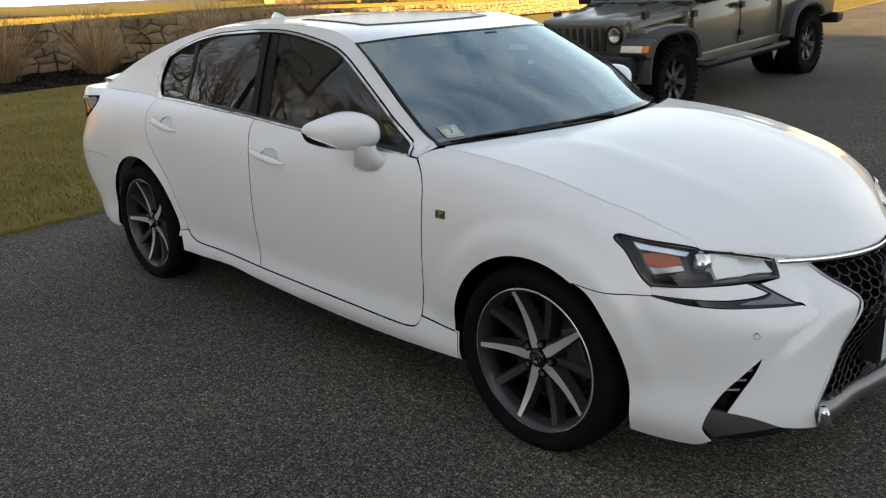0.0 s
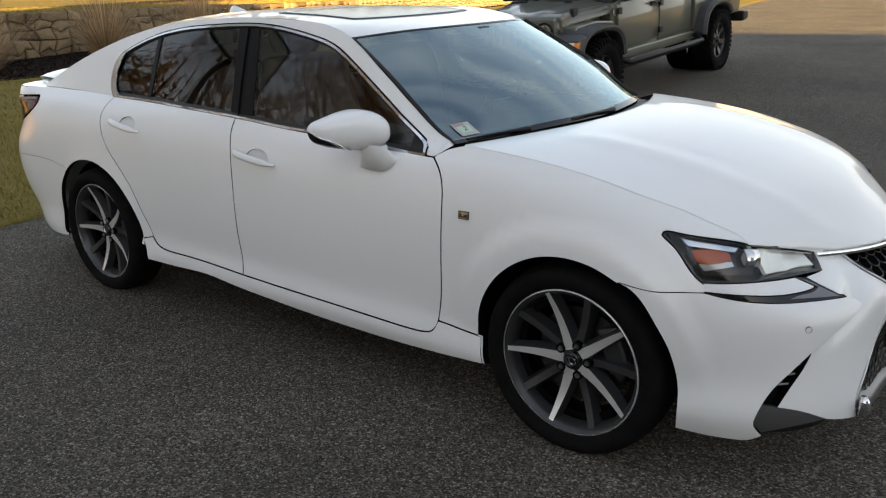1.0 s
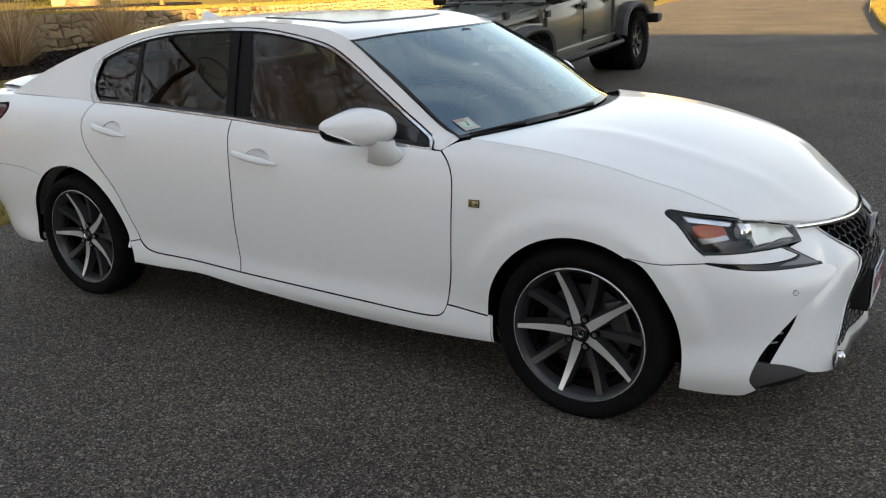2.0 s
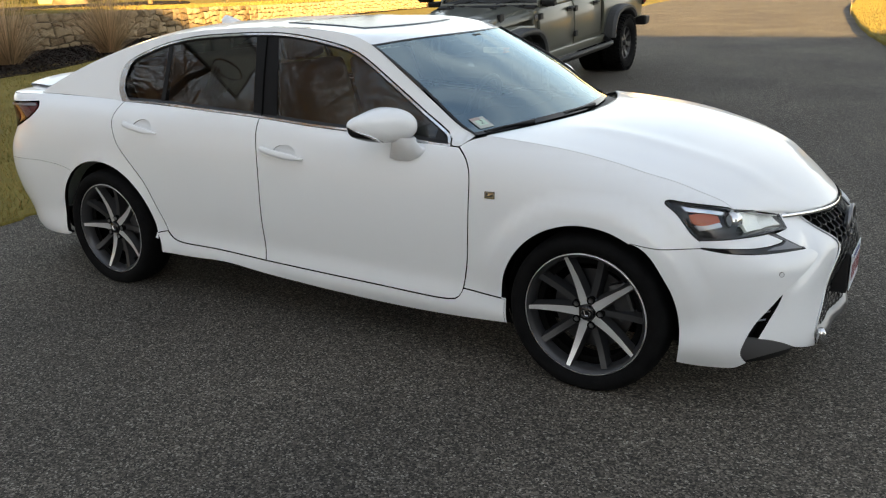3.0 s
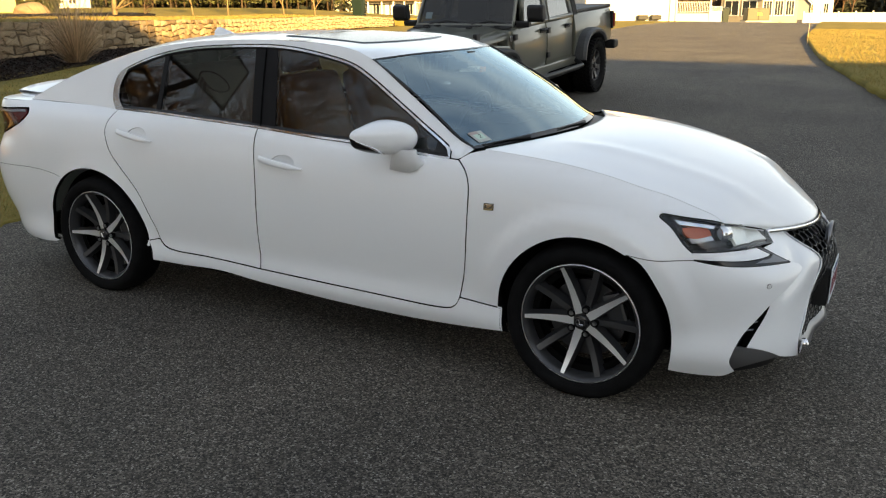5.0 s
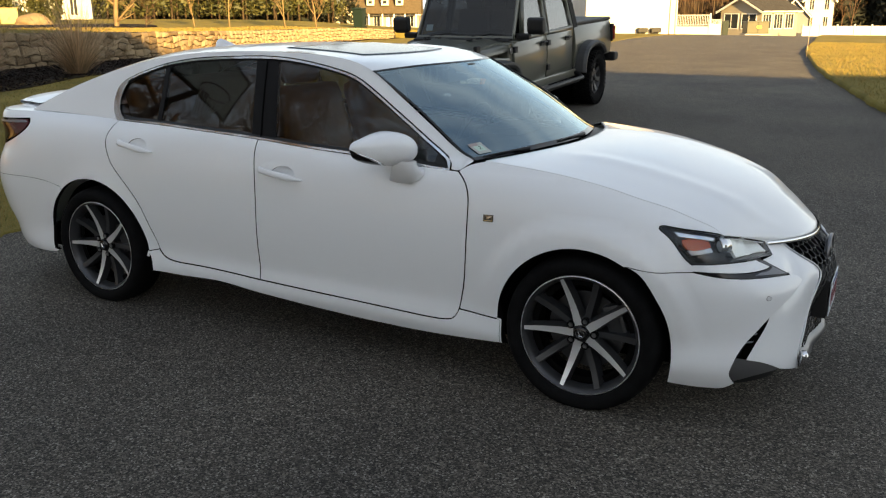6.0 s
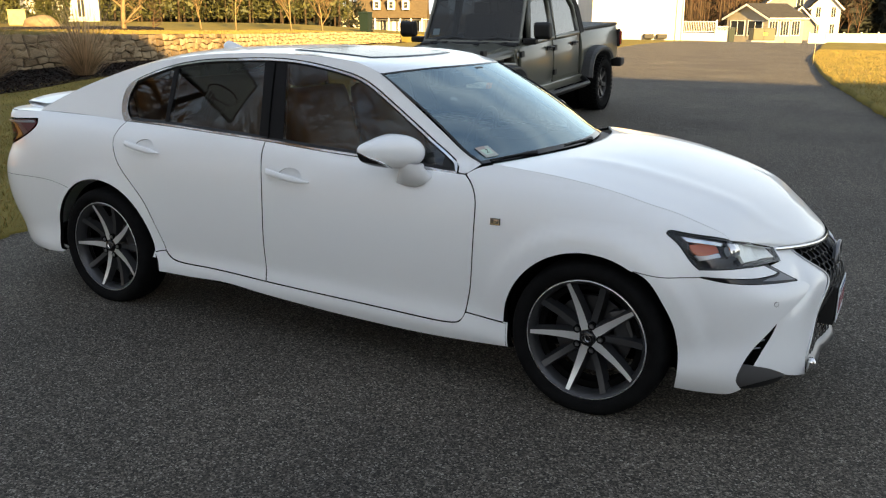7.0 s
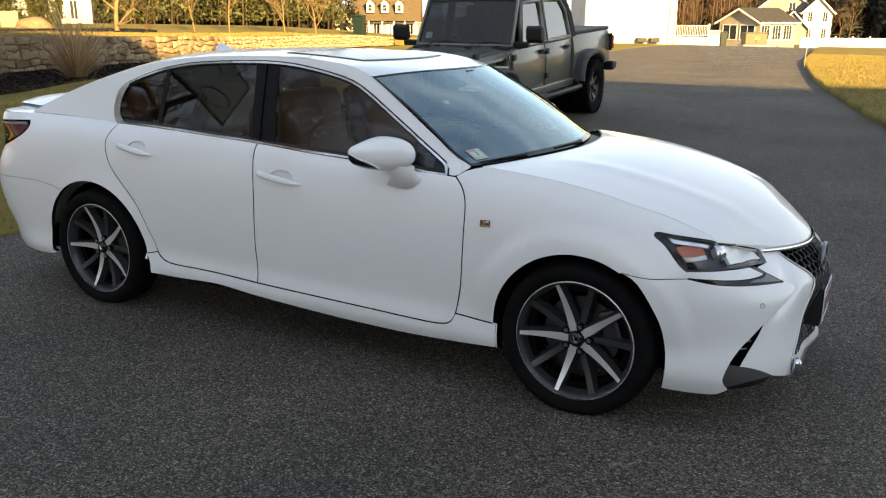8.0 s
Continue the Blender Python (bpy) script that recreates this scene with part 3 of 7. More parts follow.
    panel("chrome_strip", flank, outline([(.345, .796), (.44, .785), (.54, .766)], [(.54, .766), (.525, .755)], [(.525, .755), (.43, .770), (.373, .776)], [(.373, .776), (.345, .796)]), M_CHROME, lamp, off=-.022, side=side, gap=0)
    panel("chrome_blade", flank, outline([(.412, .724), (.515, .729)], [(.515, .729), (.525, .716)], [(.525, .716), (.43, .706)], [(.43, .706), (.412, .724)]), M_SATIN, lamp, off=-.034, side=side, gap=0)
    # pale reflector: its brightness is painted in place of mirrored sky
    panel("inner_reflector", lamp_bowl, outline([(.60, .757), (.74, .746), (.90, .722)], [(.90, .722), (.905, .682)], [(.905, .682), (.80, .686), (.64, .692)], [(.64, .692), (.60, .757)]), M_LAMPGLINT, lamp, off=-.018, side=side, gap=0, step=.012, depth=.012, label="inner reflector with the sky's glint painted pale on it")
    for u, r in ((.590, .028),):
        c = flank(np.array(u), np.array(.728), -.045)
        bm = bmesh.new()
        bmesh.ops.create_uvsphere(bm, u_segments=24, v_segments=16, radius=r)
        o = part("projector", bm, material("projector_glass", (.42, .44, .47), .05, .2), lamp, "round projector lens", True)
        o.location = (c[0], c[1] * side, c[2])
        v, f = lathe([(r * .95, -.01), (r * 1.25, -.012), (r * 1.3, .03), (r * 1.0, .03)], 28, "x")
        o = raw("projector_ring", v, f, M_CHROME, lamp, smooth_shade=True)
        o.matrix_local = Matrix.Translation((c[0], c[1] * side, c[2])) @ Euler((0, 0, radians(-130) * side)).to_matrix().to_4x4()

# black inner shell behind the joints
for side in (1, -1):
    panel("inner_shell", flank, outline([(-2.482, 0.240), (-0.324, 0.215)], [(-0.324, 0.215), (-0.355, 0.452), (-0.294, 0.605), (-0.142, 0.697), (0.011, 0.726), (0.214, 0.684), (0.286, 0.664)], [(0.286, 0.664), (0.285, 0.807)], [(0.285, 0.807), (0.010, 0.909), (-0.447, 0.966)], [(-0.447, 0.966), (-0.801, 0.941), (-1.606, 0.980), (-2.603, 1.017), (-3.494, 1.020)], [(-3.494, 1.020), (-3.598, 0.700), (-3.302, 0.662)], [(-3.302, 0.662), (-3.104, 0.683), (-2.864, 0.745), (-2.607, 0.655), (-2.480, 0.402), (-2.482, 0.240)]), M_DARK, car, off=-.024, depth=0, side=side, step=.06)


# ---- wheels, built once ----
FOOT = .3155   # height of the hub over the ground


def wheel_parts():
    out = []
    tyre = [(.246, .155), (.2555, .184), (.262, .195), (.275, .204), (.29, .208), (.303, .206), (.314, .199), (.3225, .187), (.3285, .168), (.3325, .14), (.3345, .11), (.333, .06), (.329, .035), (.32, .02), (.285, .012), (.25, .03), (.246, .05)]
    tv, tf = lathe([(r, -d + .10) for r, d in tyre], 120)
    # flattened where it stands, and a little fuller there
    tv = [(x * (1 + .10 * max(0, -z - FOOT)), y + (-.25 if y < 0 else .25) * max(0, -z - FOOT), max(z, -FOOT)) for x, y, z in tv]
    out.append(("tyre", (tv, tf), M_RUBBER, True, "black low-profile tyre"))
    out.append(("rim_lip", lathe([(.2515, -.0893), (.2558, -.0885), (.2565, -.080)], 96), M_MACH, True, "machined rim lip"))
    out.append(("barrel", lathe([(.247, .055), (.236, .03), (.228, -.02), (.232, -.062), (.244, -.082), (.2515, -.0892)], 96), M_BARREL, True, ""))
    return out


def spoke(angle, bright):
    """One spoke: a long wedge, its face flat and its flanks falling away."""
    r0, r1 = .035, .243
    w0, w1 = (.0195, .0085) if bright else (.0125, .0130)
    y0, y1 = (-.052, -.081) if bright else (-.040, -.073)
    sweep = 0.0
    rows = 9
    V, F = [], []
    for i in range(rows):
        t = i / (rows - 1)
        r = r0 + (r1 - r0) * t
        w = w0 + (w1 - w0) * t ** .8
        y = y0 + (y1 - y0) * t + .012 * math.sin(math.pi * t)
        a = radians(angle) + sweep * (math.sin(math.pi * t) * .5 + .0)
        ca, sa = math.cos(a), math.sin(a)
        for k, (q, d) in enumerate(((-w * 1.5 - .004, .040), (-w * 1.12, .007), (-w, 0), (w, 0), (w * 1.12, .007), (w * 1.5 + .004, .040))):
            V.append((r * ca - q * sa, y + d, r * sa + q * ca))
    for i in range(rows - 1):
        for k in range(5):
            a, b = i * 6 + k, i * 6 + k + 1
            F.append((a, b, b + 6, a + 6))
    return V, F


def spoke_mesh(name, angle, bright):
    V, F = spoke(angle, bright)
    me = bpy.data.meshes.new(name)
    me.from_pydata(V, [], F)
    me.materials.append(M_MACH if bright else M_SPOKE)
    me.materials.append(M_SPOKE if bright else M_GREY)
    for i, p in enumerate(me.polygons):
        p.material_index = 0 if i % 5 == 2 else 1
    bm = bmesh.new()
    bm.from_mesh(me)
    bmesh.ops.recalc_face_normals(bm, faces=bm.faces)
    if sum(f.normal.y for f in bm.faces) > 0:
        bmesh.ops.reverse_faces(bm, faces=bm.faces)
    bm.to_mesh(me)
    bm.free()
    return me


SPOKE_B = [spoke_mesh("spoke", 110 + 72 * k, True) for k in range(5)]
SPOKE_D = [spoke_mesh("dark_spoke", 75 + 72 * k, False) for k in range(5)]


def add_wheel(parent, x, y, side, z=.329):
    pos = Matrix.Translation((x, y * side, z)) @ (Matrix.Rotation(math.pi, 4, "Z") if side < 0 else Matrix())
    base = None
    for name, (v, f), mat, sm, label in wheel_parts():
        if base is None:
            base = raw("wheel", *lathe([(.20, .04), (.232, .03), (.23, -.03), (.20, -.03)], 48), M_DARK, parent, "alloy wheel with machined and dark spokes", smooth_shade=True)
            base.matrix_local = pos
        raw(name, v, f, mat, base, label, smooth_shade=sm)
    for name, meshes in (("spoke", SPOKE_B), ("dark_spoke", SPOKE_D)):
        for me in meshes:
            o = new(name, me)
            o.parent = base
    v, f = lathe([(0, -.066), (.026, -.066), (.031, -.063), (.032, -.045)], 40)
    raw("hub_cap", v, f, M_GLOSS, base, "black hub cap", smooth_shade=True)
    v, f = joined([tube([(.019 * math.cos(a), -.068, .015 * math.sin(a)) for a in np.linspace(0, 2 * math.pi, 25)[:-1]], .0018, 5, True), tube([(-.008, -.068, .010), (-.002, -.068, -.008), (.010, -.068, -.008)], .0018, 5)])
    raw("emblem", v, f, M_CHROME, base, "round chrome emblem")
    v, f = lathe([(.030, -.048), (.066, -.046), (.070, -.030), (.070, .0)], 48)
    raw("hub", v, f, M_GREY, base, smooth_shade=True)
    for k in range(5):
        a = radians(74 + 72 * k)
        v, f = lathe([(0, -.062), (.008, -.062), (.0105, -.055), (.0105, -.03)], 6)
        o = raw("lug_nut", v, f, M_SATIN, base)
        o.location = (.0555 * math.cos(a), .001, .0555 * math.sin(a))
        # flat black ring in place of the shade in the nut's hole
        v, f = lathe([(.011, -.0575), (.0165, -.0575), (.0165, -.03)], 14)
        o = raw("nut_recess", v, f, M_DARK, base)
        o.location = (.0555 * math.cos(a), 0, .0555 * math.sin(a))
    v, f = lathe([(.06, .01), (.165, .01), (.165, .035), (.06, .035)], 64)
    raw("brake_disc", v, f, material("brake_steel", (.06, .06, .065), .4, .9), base, smooth_shade=False)
    bm = bmesh.new()
    box_bm(bm, .135, 0, .055, .08, .06, .16, .015, Matrix.Rotation(radians(-20), 4, "Y"))
    part("caliper", bm, M_GREY, base)
    return base


def half_turn(profile, n=30):
    """A profile of (radius, depth) swept over the upper half of a wheel housing."""
    V, F, k = [], [], len(profile)
    for i in range(n + 1):
        a = radians(-14 + 208 * i / n)
        V += [(r * math.cos(a), d, r * math.sin(a)) for r, d in profile]
    for i in range(n):
        for q in range(k - 1):
            a = i * k + q
            F.append((a, a + 1, a + k + 1, a + k))
    return V, F


for x, y in ((0, -.802), (-2.852, -.810)):
    for side in (1, -1):
        add_wheel(car, x, y, side)
        # dark wheel housing
        v, f = half_turn([(.366, .03), (.366, .36), (.05, .36)])
        o = raw("wheel_housing", v, f, M_DARK, car, smooth_shade=True)
        o.matrix_local = Matrix.Translation((x - (.008 if x < -1 else 0), (y - .055) * side, .335)) @ (Matrix.Rotation(math.pi, 4, "Z") if side < 0 else Matrix())

# ---- bonnet ----
_c0, _c1 = flank(np.array(L_LAMP_TOP[0][0]), np.array(L_LAMP_TOP[0][1])), flank(np.array(L_LAMP_TOP[-1][0]), np.array(L_LAMP_TOP[-1][1]))
_bow = np.array((.556, -.600, .756))
HOOD_EDGE = np.array([flank(np.array(u), np.array(z)) for u, z in curve(L_HOOD, .02)] + [_c0 * (1 - t) ** 2 + _bow * 2 * t * (1 - t) + _c1 * t * t for t in np.linspace(0, 1, 20)[1:]])
_hk = np.concatenate([[0], np.cumsum(np.linalg.norm(np.diff(HOOD_EDGE, axis=0), axis=1))])
_hk /= _hk[-1]
_soft = np.array([HOOD_EDGE[max(0, i - 5):i + 6][:2 * min(i, len(HOOD_EDGE) - 1 - i) + 1 if min(i, len(HOOD_EDGE) - 1 - i) < 5 else 11].mean(0) if 5 <= i < len(HOOD_EDGE) - 5 else HOOD_EDGE[i] for i in range(len(HOOD_EDGE))])
hood_edge = [cubic(_hk[::3], _soft[::3, c]) for c in range(3)]
def hood_rim(p, c):
    return np.interp(p, _hk, HOOD_EDGE[:, c])

HC = np.array([(-.30, 0, 1.012), (-.1, 0, 1.008), (.15, 0, .976), (.35, 0, .929), (.53, 0, .867), (.65, 0, .795), (.725, 0, .733), (.768, 0, .694)])
_ck = np.concatenate([[0], np.cumsum(np.linalg.norm(np.diff(HC, axis=0), axis=1))])
_ck /= _ck[-1]
hood_mid = [cubic(_ck, HC[:, c]) for c in range(3)]


def hood(p, q):
    e = np.stack([f(p) for f in hood_edge], -1)
    e = e + (np.stack([hood_rim(p, c) for c in range(3)], -1) - e) * np.exp(-(q / .05) ** 2)[..., None]
    m = np.stack([f(p) for f in hood_mid], -1)
    y = e[..., 1] * (1 - q)
    x = e[..., 0] + (m[..., 0] - e[..., 0]) * (1 - (1 - q) ** 2)
    z = e[..., 2] + (m[..., 2] - e[..., 2]) * (1 - (1 - q) ** (2.4 - 1.1 * ease(.72, .86, p)))
    # raised shoulders of the bonnet
    z = z + .005 * np.exp(-((q - .40) / .08) ** 2) * ease(0, .25, p) * ease(1, .75, p)
    return np.stack([x, y, z], -1)


sheet("bonnet", lambda p, q: hood(p, q ** 1.5), 110, 44, M_WHITE, car, "white bonnet with two soft creases", pr=(0.004, 1), qr=(.0015, 1), thick=.015)
# dark tube along the shut line stands in for the shade in it
for sd in (1, -1):
    v, f = tube([(p[0], p[1] * sd * .998, p[2] - .008) for p in HOOD_EDGE[::2]], .0035, 6)
    raw("bonnet_gap", v, f, M_DARK, car)

# ---- glasshouse ----
L_DLO = [(-2.727, 1.040), (-2.763, 1.085), (-2.779, 1.146), (-2.766, 1.209), (-2.679, 1.262), (-2.544, 1.308), (-2.408, 1.341), (-2.222, 1.367), (-2.042, 1.379), (-1.746, 1.388), (-1.514, 1.372), (-1.319, 1.339), (-1.203, 1.307), (-1.080, 1.245), (-0.960, 1.175), (-0.841, 1.106), (-0.725, 1.035), (-0.609, 0.952)]
L_BELT = [(-2.727, 1.040), (-2.390, 1.038), (-2.074, 1.028), (-1.693, 1.014), (-1.398, 0.995), (-1.093, 0.981), (-0.777, 0.959), (-0.609, 0.950)]
L_ROOF = [(-.546, .988), (-.597, 1.006), (-.638, 1.030), (-.681, 1.061), (-.754, 1.115), (-.957, 1.240), (-1.129, 1.341), (-1.252, 1.383), (-1.402, 1.403), (-1.752, 1.416), (-2.052, 1.409), (-2.400, 1.381), (-2.699, 1.328), (-2.947, 1.261), (-3.195, 1.176), (-3.414, 1.086), (-3.493, 1.052)]
DLO_TOP = L_DLO[:-1] + [(-.668, .994), (-.645, .976), (-.636, .965), (-.634, .957)]
dlo = outline(L_BELT[:-1] + [(-.660, .9525), (-.634, .9535)], [(-.634, .9535), (-.634, .957)], DLO_TOP[::-1])


def moved(P, g):
    return shrunk(P if ((P[:, 0] * np.roll(P[:, 1], -1)) - (P[:, 1] * np.roll(P[:, 0], -1))).sum() > 0 else P[::-1], g)


def strip(name, surf, A, B, oa, ob_, mat, parent, side, label=""):
    """A band between two outlines with as many points."""
    n = len(A)
    X, Y = surf(A[:, 0], A[:, 1], oa), surf(B[:, 0], B[:, 1], ob_)
    V = [(q[0], q[1] * side, q[2]) for q in np.concatenate([X, Y])]
    F = [(i, (i + 1) % n, n + (i + 1) % n, n + i) for i in range(n)]
    if side < 0:
        F = [f[::-1] for f in F]
    return raw(name, V, F, mat, parent, label, smooth_shade=True)


for side in (1, -1):
    # pillars and rail: what lies between the windows and the roof line
    lower = [(-3.493, 1.050), (-3.197, 1.050), (-2.950, 1.046), (-2.737, 1.040)]
    poly = outline(L_ROOF, lower, DLO_TOP, [(-.634, .957), (-.586, .954), (-.546, .988)], step=.025)
    panel("side_frame", house_side, poly, M_WHITE, car, side=side, gap=0, depth=.02, label="white roof pillars and rail round the side windows")
    a, b, c = moved(dlo, -.004), moved(dlo, .0055), moved(dlo, .016)
    strip("trim_gap", house_side, moved(dlo, -.0085), a, .0006, .0046, M_DARK, car, side)
    strip("window_trim", house_side, a, b, .0045, .0045, M_CHROME, car, side, "thin bright window trim")
    strip("window_seal", house_side, b, c, .0045, -.008, M_BLACK, car, side)
    glass_line = moved(dlo, .014)
    panel("quarter_trim", house_side, outline([(-2.727, 1.042), (-2.763, 1.085), (-2.779, 1.146), (-2.766, 1.209), (-2.70, 1.254)], [(-2.70, 1.254), (-2.722, 1.21), (-2.738, 1.15), (-2.722, 1.09), (-2.668, 1.042)], [(-2.668, 1.042), (-2.727, 1.042)]), M_CHROME, car, off=.006, gap=0, depth=.006, side=side, label="bright trim at the window's rear corner")
    # panes between the posts

    def cut(x_lo, x_hi):
        """Part of the window outline between two leaning lines x = a + b (z - 1)."""
        def keep(P, a_, b_, sign):
            out = []
            for i in range(len(P)):
                p, q = P[i], P[(i + 1) % len(P)]
                dp, dq = sign * (p[0] - a_ - b_ * (p[1] - 1)), sign * (q[0] - a_ - b_ * (q[1] - 1))
                if dp >= 0:
                    out.append(p)
                if dp * dq < 0:
                    out.append(p + (q - p) * dp / (dp - dq))
            return np.array(out)
        P = glass_line
        if x_lo:
            P = keep(P, *x_lo, 1)
        if x_hi:
            P = keep(P, *x_hi, -1)
        return P
    panel("quarter_glass", house_side, cut(None, (-2.415, -.09)), M_TINT, car, off=-.009, gap=0, depth=0, side=side, label="tinted fixed quarter glass")
    panel("window_post", house_side, cut((-2.415, -.09), (-2.385, -.09)), M_POST, car, off=-.004, gap=0, side=side)
    panel("rear_window", house_side, cut((-2.385, -.09), (-1.735, -.22)), M_TINT, car, off=-.009, gap=0, depth=0, side=side, label="tinted rear door window")
    post = panel("door_post", house_side, cut((-1.735, -.22), (-1.588, -.25)), M_POST, car, off=-.004, gap=0, side=side, label="gloss black door post")
    panel("front_window", house_side, cut((-1.588, -.25), (-.715, 0)), M_TINT, car, off=-.009, gap=0, depth=0, side=side, label="tinted front door window")
    panel("mirror_triangle", house_side, cut((-.715, 0), None), M_BLACK, car, off=-.003, gap=0, side=side)
    v, f = tube([tuple(house_side(np.array(-1.676 - .071 * t), np.array(1.003 + .372 * t), .0) * np.array((1, side, 1))) for t in (0, .33, .66, 1)], .004, 5)
    raw("door_gap", v, f, M_DARK, post)

ROOF_EDGE = house_side(*np.array(curve(L_ROOF[6:], .02)).T)
_rk = np.concatenate([[0], np.cumsum(np.linalg.norm(np.diff(ROOF_EDGE, axis=0), axis=1))])
_rk /= _rk[-1]
roof_edge = [np.polynomial.Polynomial.fit(_rk, ROOF_EDGE[:, c], 6) for c in range(3)]
RC = np.array([(-.97, 0, 1.362), (-1.3, 0, 1.398), (-1.6, 0, 1.420), (-1.95, 0, 1.434), (-2.3, 0, 1.427), (-2.6, 0, 1.400), (-2.95, 0, 1.318), (-3.25, 0, 1.21), (-3.45, 0, 1.12), (-3.56, 0, 1.07)])
_ck2 = np.concatenate([[0], np.cumsum(np.linalg.norm(np.diff(RC, axis=0), axis=1))])
_ck2 /= _ck2[-1]
roof_mid = [cubic(_ck2, RC[:, c]) for c in range(3)]


def roof(p, q, up=0.0):
    e = np.stack([f(p) for f in roof_edge], -1)
    m = np.stack([f(p) for f in roof_mid], -1)
    x = e[..., 0] + (m[..., 0] - e[..., 0]) * (1 - (1 - q) ** 2)
    y = e[..., 1] * (1 - q)
    z = e[..., 2] + (m[..., 2] - e[..., 2]) * (1 - (1 - q) ** 3.2)
    return np.stack([x, y, z + up], -1)


top = sheet("roof", roof, 60, 26, M_WHITE, car, "white roof", pr=(0, .66))
sheet("rear_screen", lambda p, q: roof(p, q, -.002), 24, 20, M_GLOSS, car, "dark rear screen", pr=(.66, 1), qr=(.16, 1))
sheet("rear_pillar", roof, 24, 6, M_WHITE, car, "white rear pillar", pr=(.66, 1), qr=(0, .16), mirror=False)
o = sheet("rear_pillar", lambda p, q: roof(p, q) * np.array((1, -1, 1)), 24, 6, M_WHITE, car, "white rear pillar", pr=(.66, 1), qr=(0, .16), mirror=False)
sheet("sunroof", lambda p, q: roof(p, q, .004), 20, 16, material("sunroof_glass", (.03, .045, .055), .16), car, "dark glass sunroof", pr=(.115, .30), qr=(.32, 1), thick=.006)

# ---- windscreen ----
SB = np.array([(-.551, -.765, .988), (-.47, -.6, .996), (-.395, -.35, 1.004), (-.36, -.15, 1.006), (-.35, 0, 1.006)])
ST = np.array([tuple(roof(np.array(0.0), np.array(q))) for q in (0, .25, .55, .8, 1)])
_sq = [0, .22, .55, .8, 1]
screen_low, screen_top = [cubic(_sq, SB[:, c]) for c in range(3)], [cubic([0, .25, .55, .8, 1], ST[:, c]) for c in range(3)]


PILLAR = house_side(*np.array(curve(L_ROOF[:7], .02)).T)
_pk = np.concatenate([[0], np.cumsum(np.linalg.norm(np.diff(PILLAR, axis=0), axis=1))])
_pk /= _pk[-1]
pillar_edge = [cubic(_pk[::3], PILLAR[::3, c]) for c in range(3)]


def pillar_line(p, c):
    return SB[0, c] + (ST[0, c] - SB[0, c]) * np.asarray(p, float)


def screen(p, q, off=0.0):
    a, b = np.stack([f(q) for f in screen_low], -1), np.stack([f(q) for f in screen_top], -1)
    X = a + (b - a) * p[..., None]
    k = (1 - np.clip(q, 0, 1)) ** 4
    X = X + (np.stack([f(np.clip(p, 0, 1)) for f in pillar_edge], -1) - np.stack([pillar_line(p, c) for c in range(3)], -1)) * k[..., None]
    bulge = .014 * np.sin(np.pi * np.clip(p, 0, 1)) * (1 - .3 * (1 - q) ** 2)
    X = X + np.stack([bulge * .5 + off * .5, 0 * bulge, bulge * .85 + off * .85], -1)
    return X


sheet("windscreen", screen, 30, 24, M_SCREEN, car, "windscreen", pr=(0.0, 1.0), qr=(.012, 1))
sheet("screen_border", lambda p, q: screen(p, q, .002), 3, 24, M_GLOSS, car, "black windscreen border", pr=(-.005, .035), qr=(.0, 1))
sheet("screen_border", lambda p, q: screen(p, q, .002), 3, 24, M_GLOSS, car, "black windscreen border", pr=(.985, 1.0), qr=(.0, 1))
for sd in (1, -1):
    sheet("screen_seal", lambda p, q: screen(p, q, .003) * np.array((1, sd, 1)), 20, 3, M_BLACK, car, "", pr=(0, 1), qr=(-.004 if sd > 0 else -.012, .012 if sd > 0 else .030), mirror=False)
v, f = tube([tuple(float(c) for c in screen(np.array(p), np.array(-.012), .005) * np.array((1, -1, 1))) for p in np.linspace(.0, 1, 24)], .006, 6)
raw("screen_moulding", v, f, M_BLACK, car, smooth_shade=True)
sheet("cowl", lambda p, q: np.stack([f(q) for f in screen_low], -1) + np.stack([p * .10, 0 * p, -.012 - p * .012 + 0 * q], -1), 4, 20, M_BLACK, car, "black plastic cowl", qr=(.02, 1))

# ---- boot ----


def boot(p, q):
    x = -3.44 - p * (.30 + .14 * (1 - (1 - q) ** 2)) - .03 * (1 - (1 - q) ** 2)
    y = -(1 - q) * (.735 - .095 * p)
    z = 1.048 + .028 * (1 - (1 - q) ** 2) + .012 * p
    return np.stack([x, y, z], -1)


boot_lid = sheet("boot_lid", boot, 14, 20, M_WHITE, car, "white boot lid with a lip spoiler", thick=.03)
V, F = [], []
N = 24
for i in range(N + 1):
    t = -1 + 2 * i / N
    y, x, h = t * .635, -3.87 + .13 * t * t, 1 - .75 * abs(t) ** 5
    for dx, dz in ((.16, 1.072), (.05, 1.072 + .026 * h), (-.02, 1.072 + .034 * h), (-.03, 1.072 + .022 * h), (-.01, 1.06), (-.02, .90)):
        V.append((x + dx, y, dz))
for i in range(N):
    for k in range(5):
        a = i * 6 + k
        F.append((a, a + 6, a + 7, a + 1))
raw("spoiler", V, F, M_WHITE, boot_lid, "white lip spoiler", smooth_shade=True)
for side in (1, -1):
    panel("rear_face", flank, outline([(-3.766, 0.664), (-3.992, 0.663), (U0, .665)], [(U0, .665), (U0, 1.05)], [(U0, 1.05), (-3.985, 1.045), (-3.82, 1.045)], [(-3.82, 1.045), (-3.82, .95)], [(-3.82, .95), (-3.766, 0.664)]), M_WHITE, boot_lid, side=side)


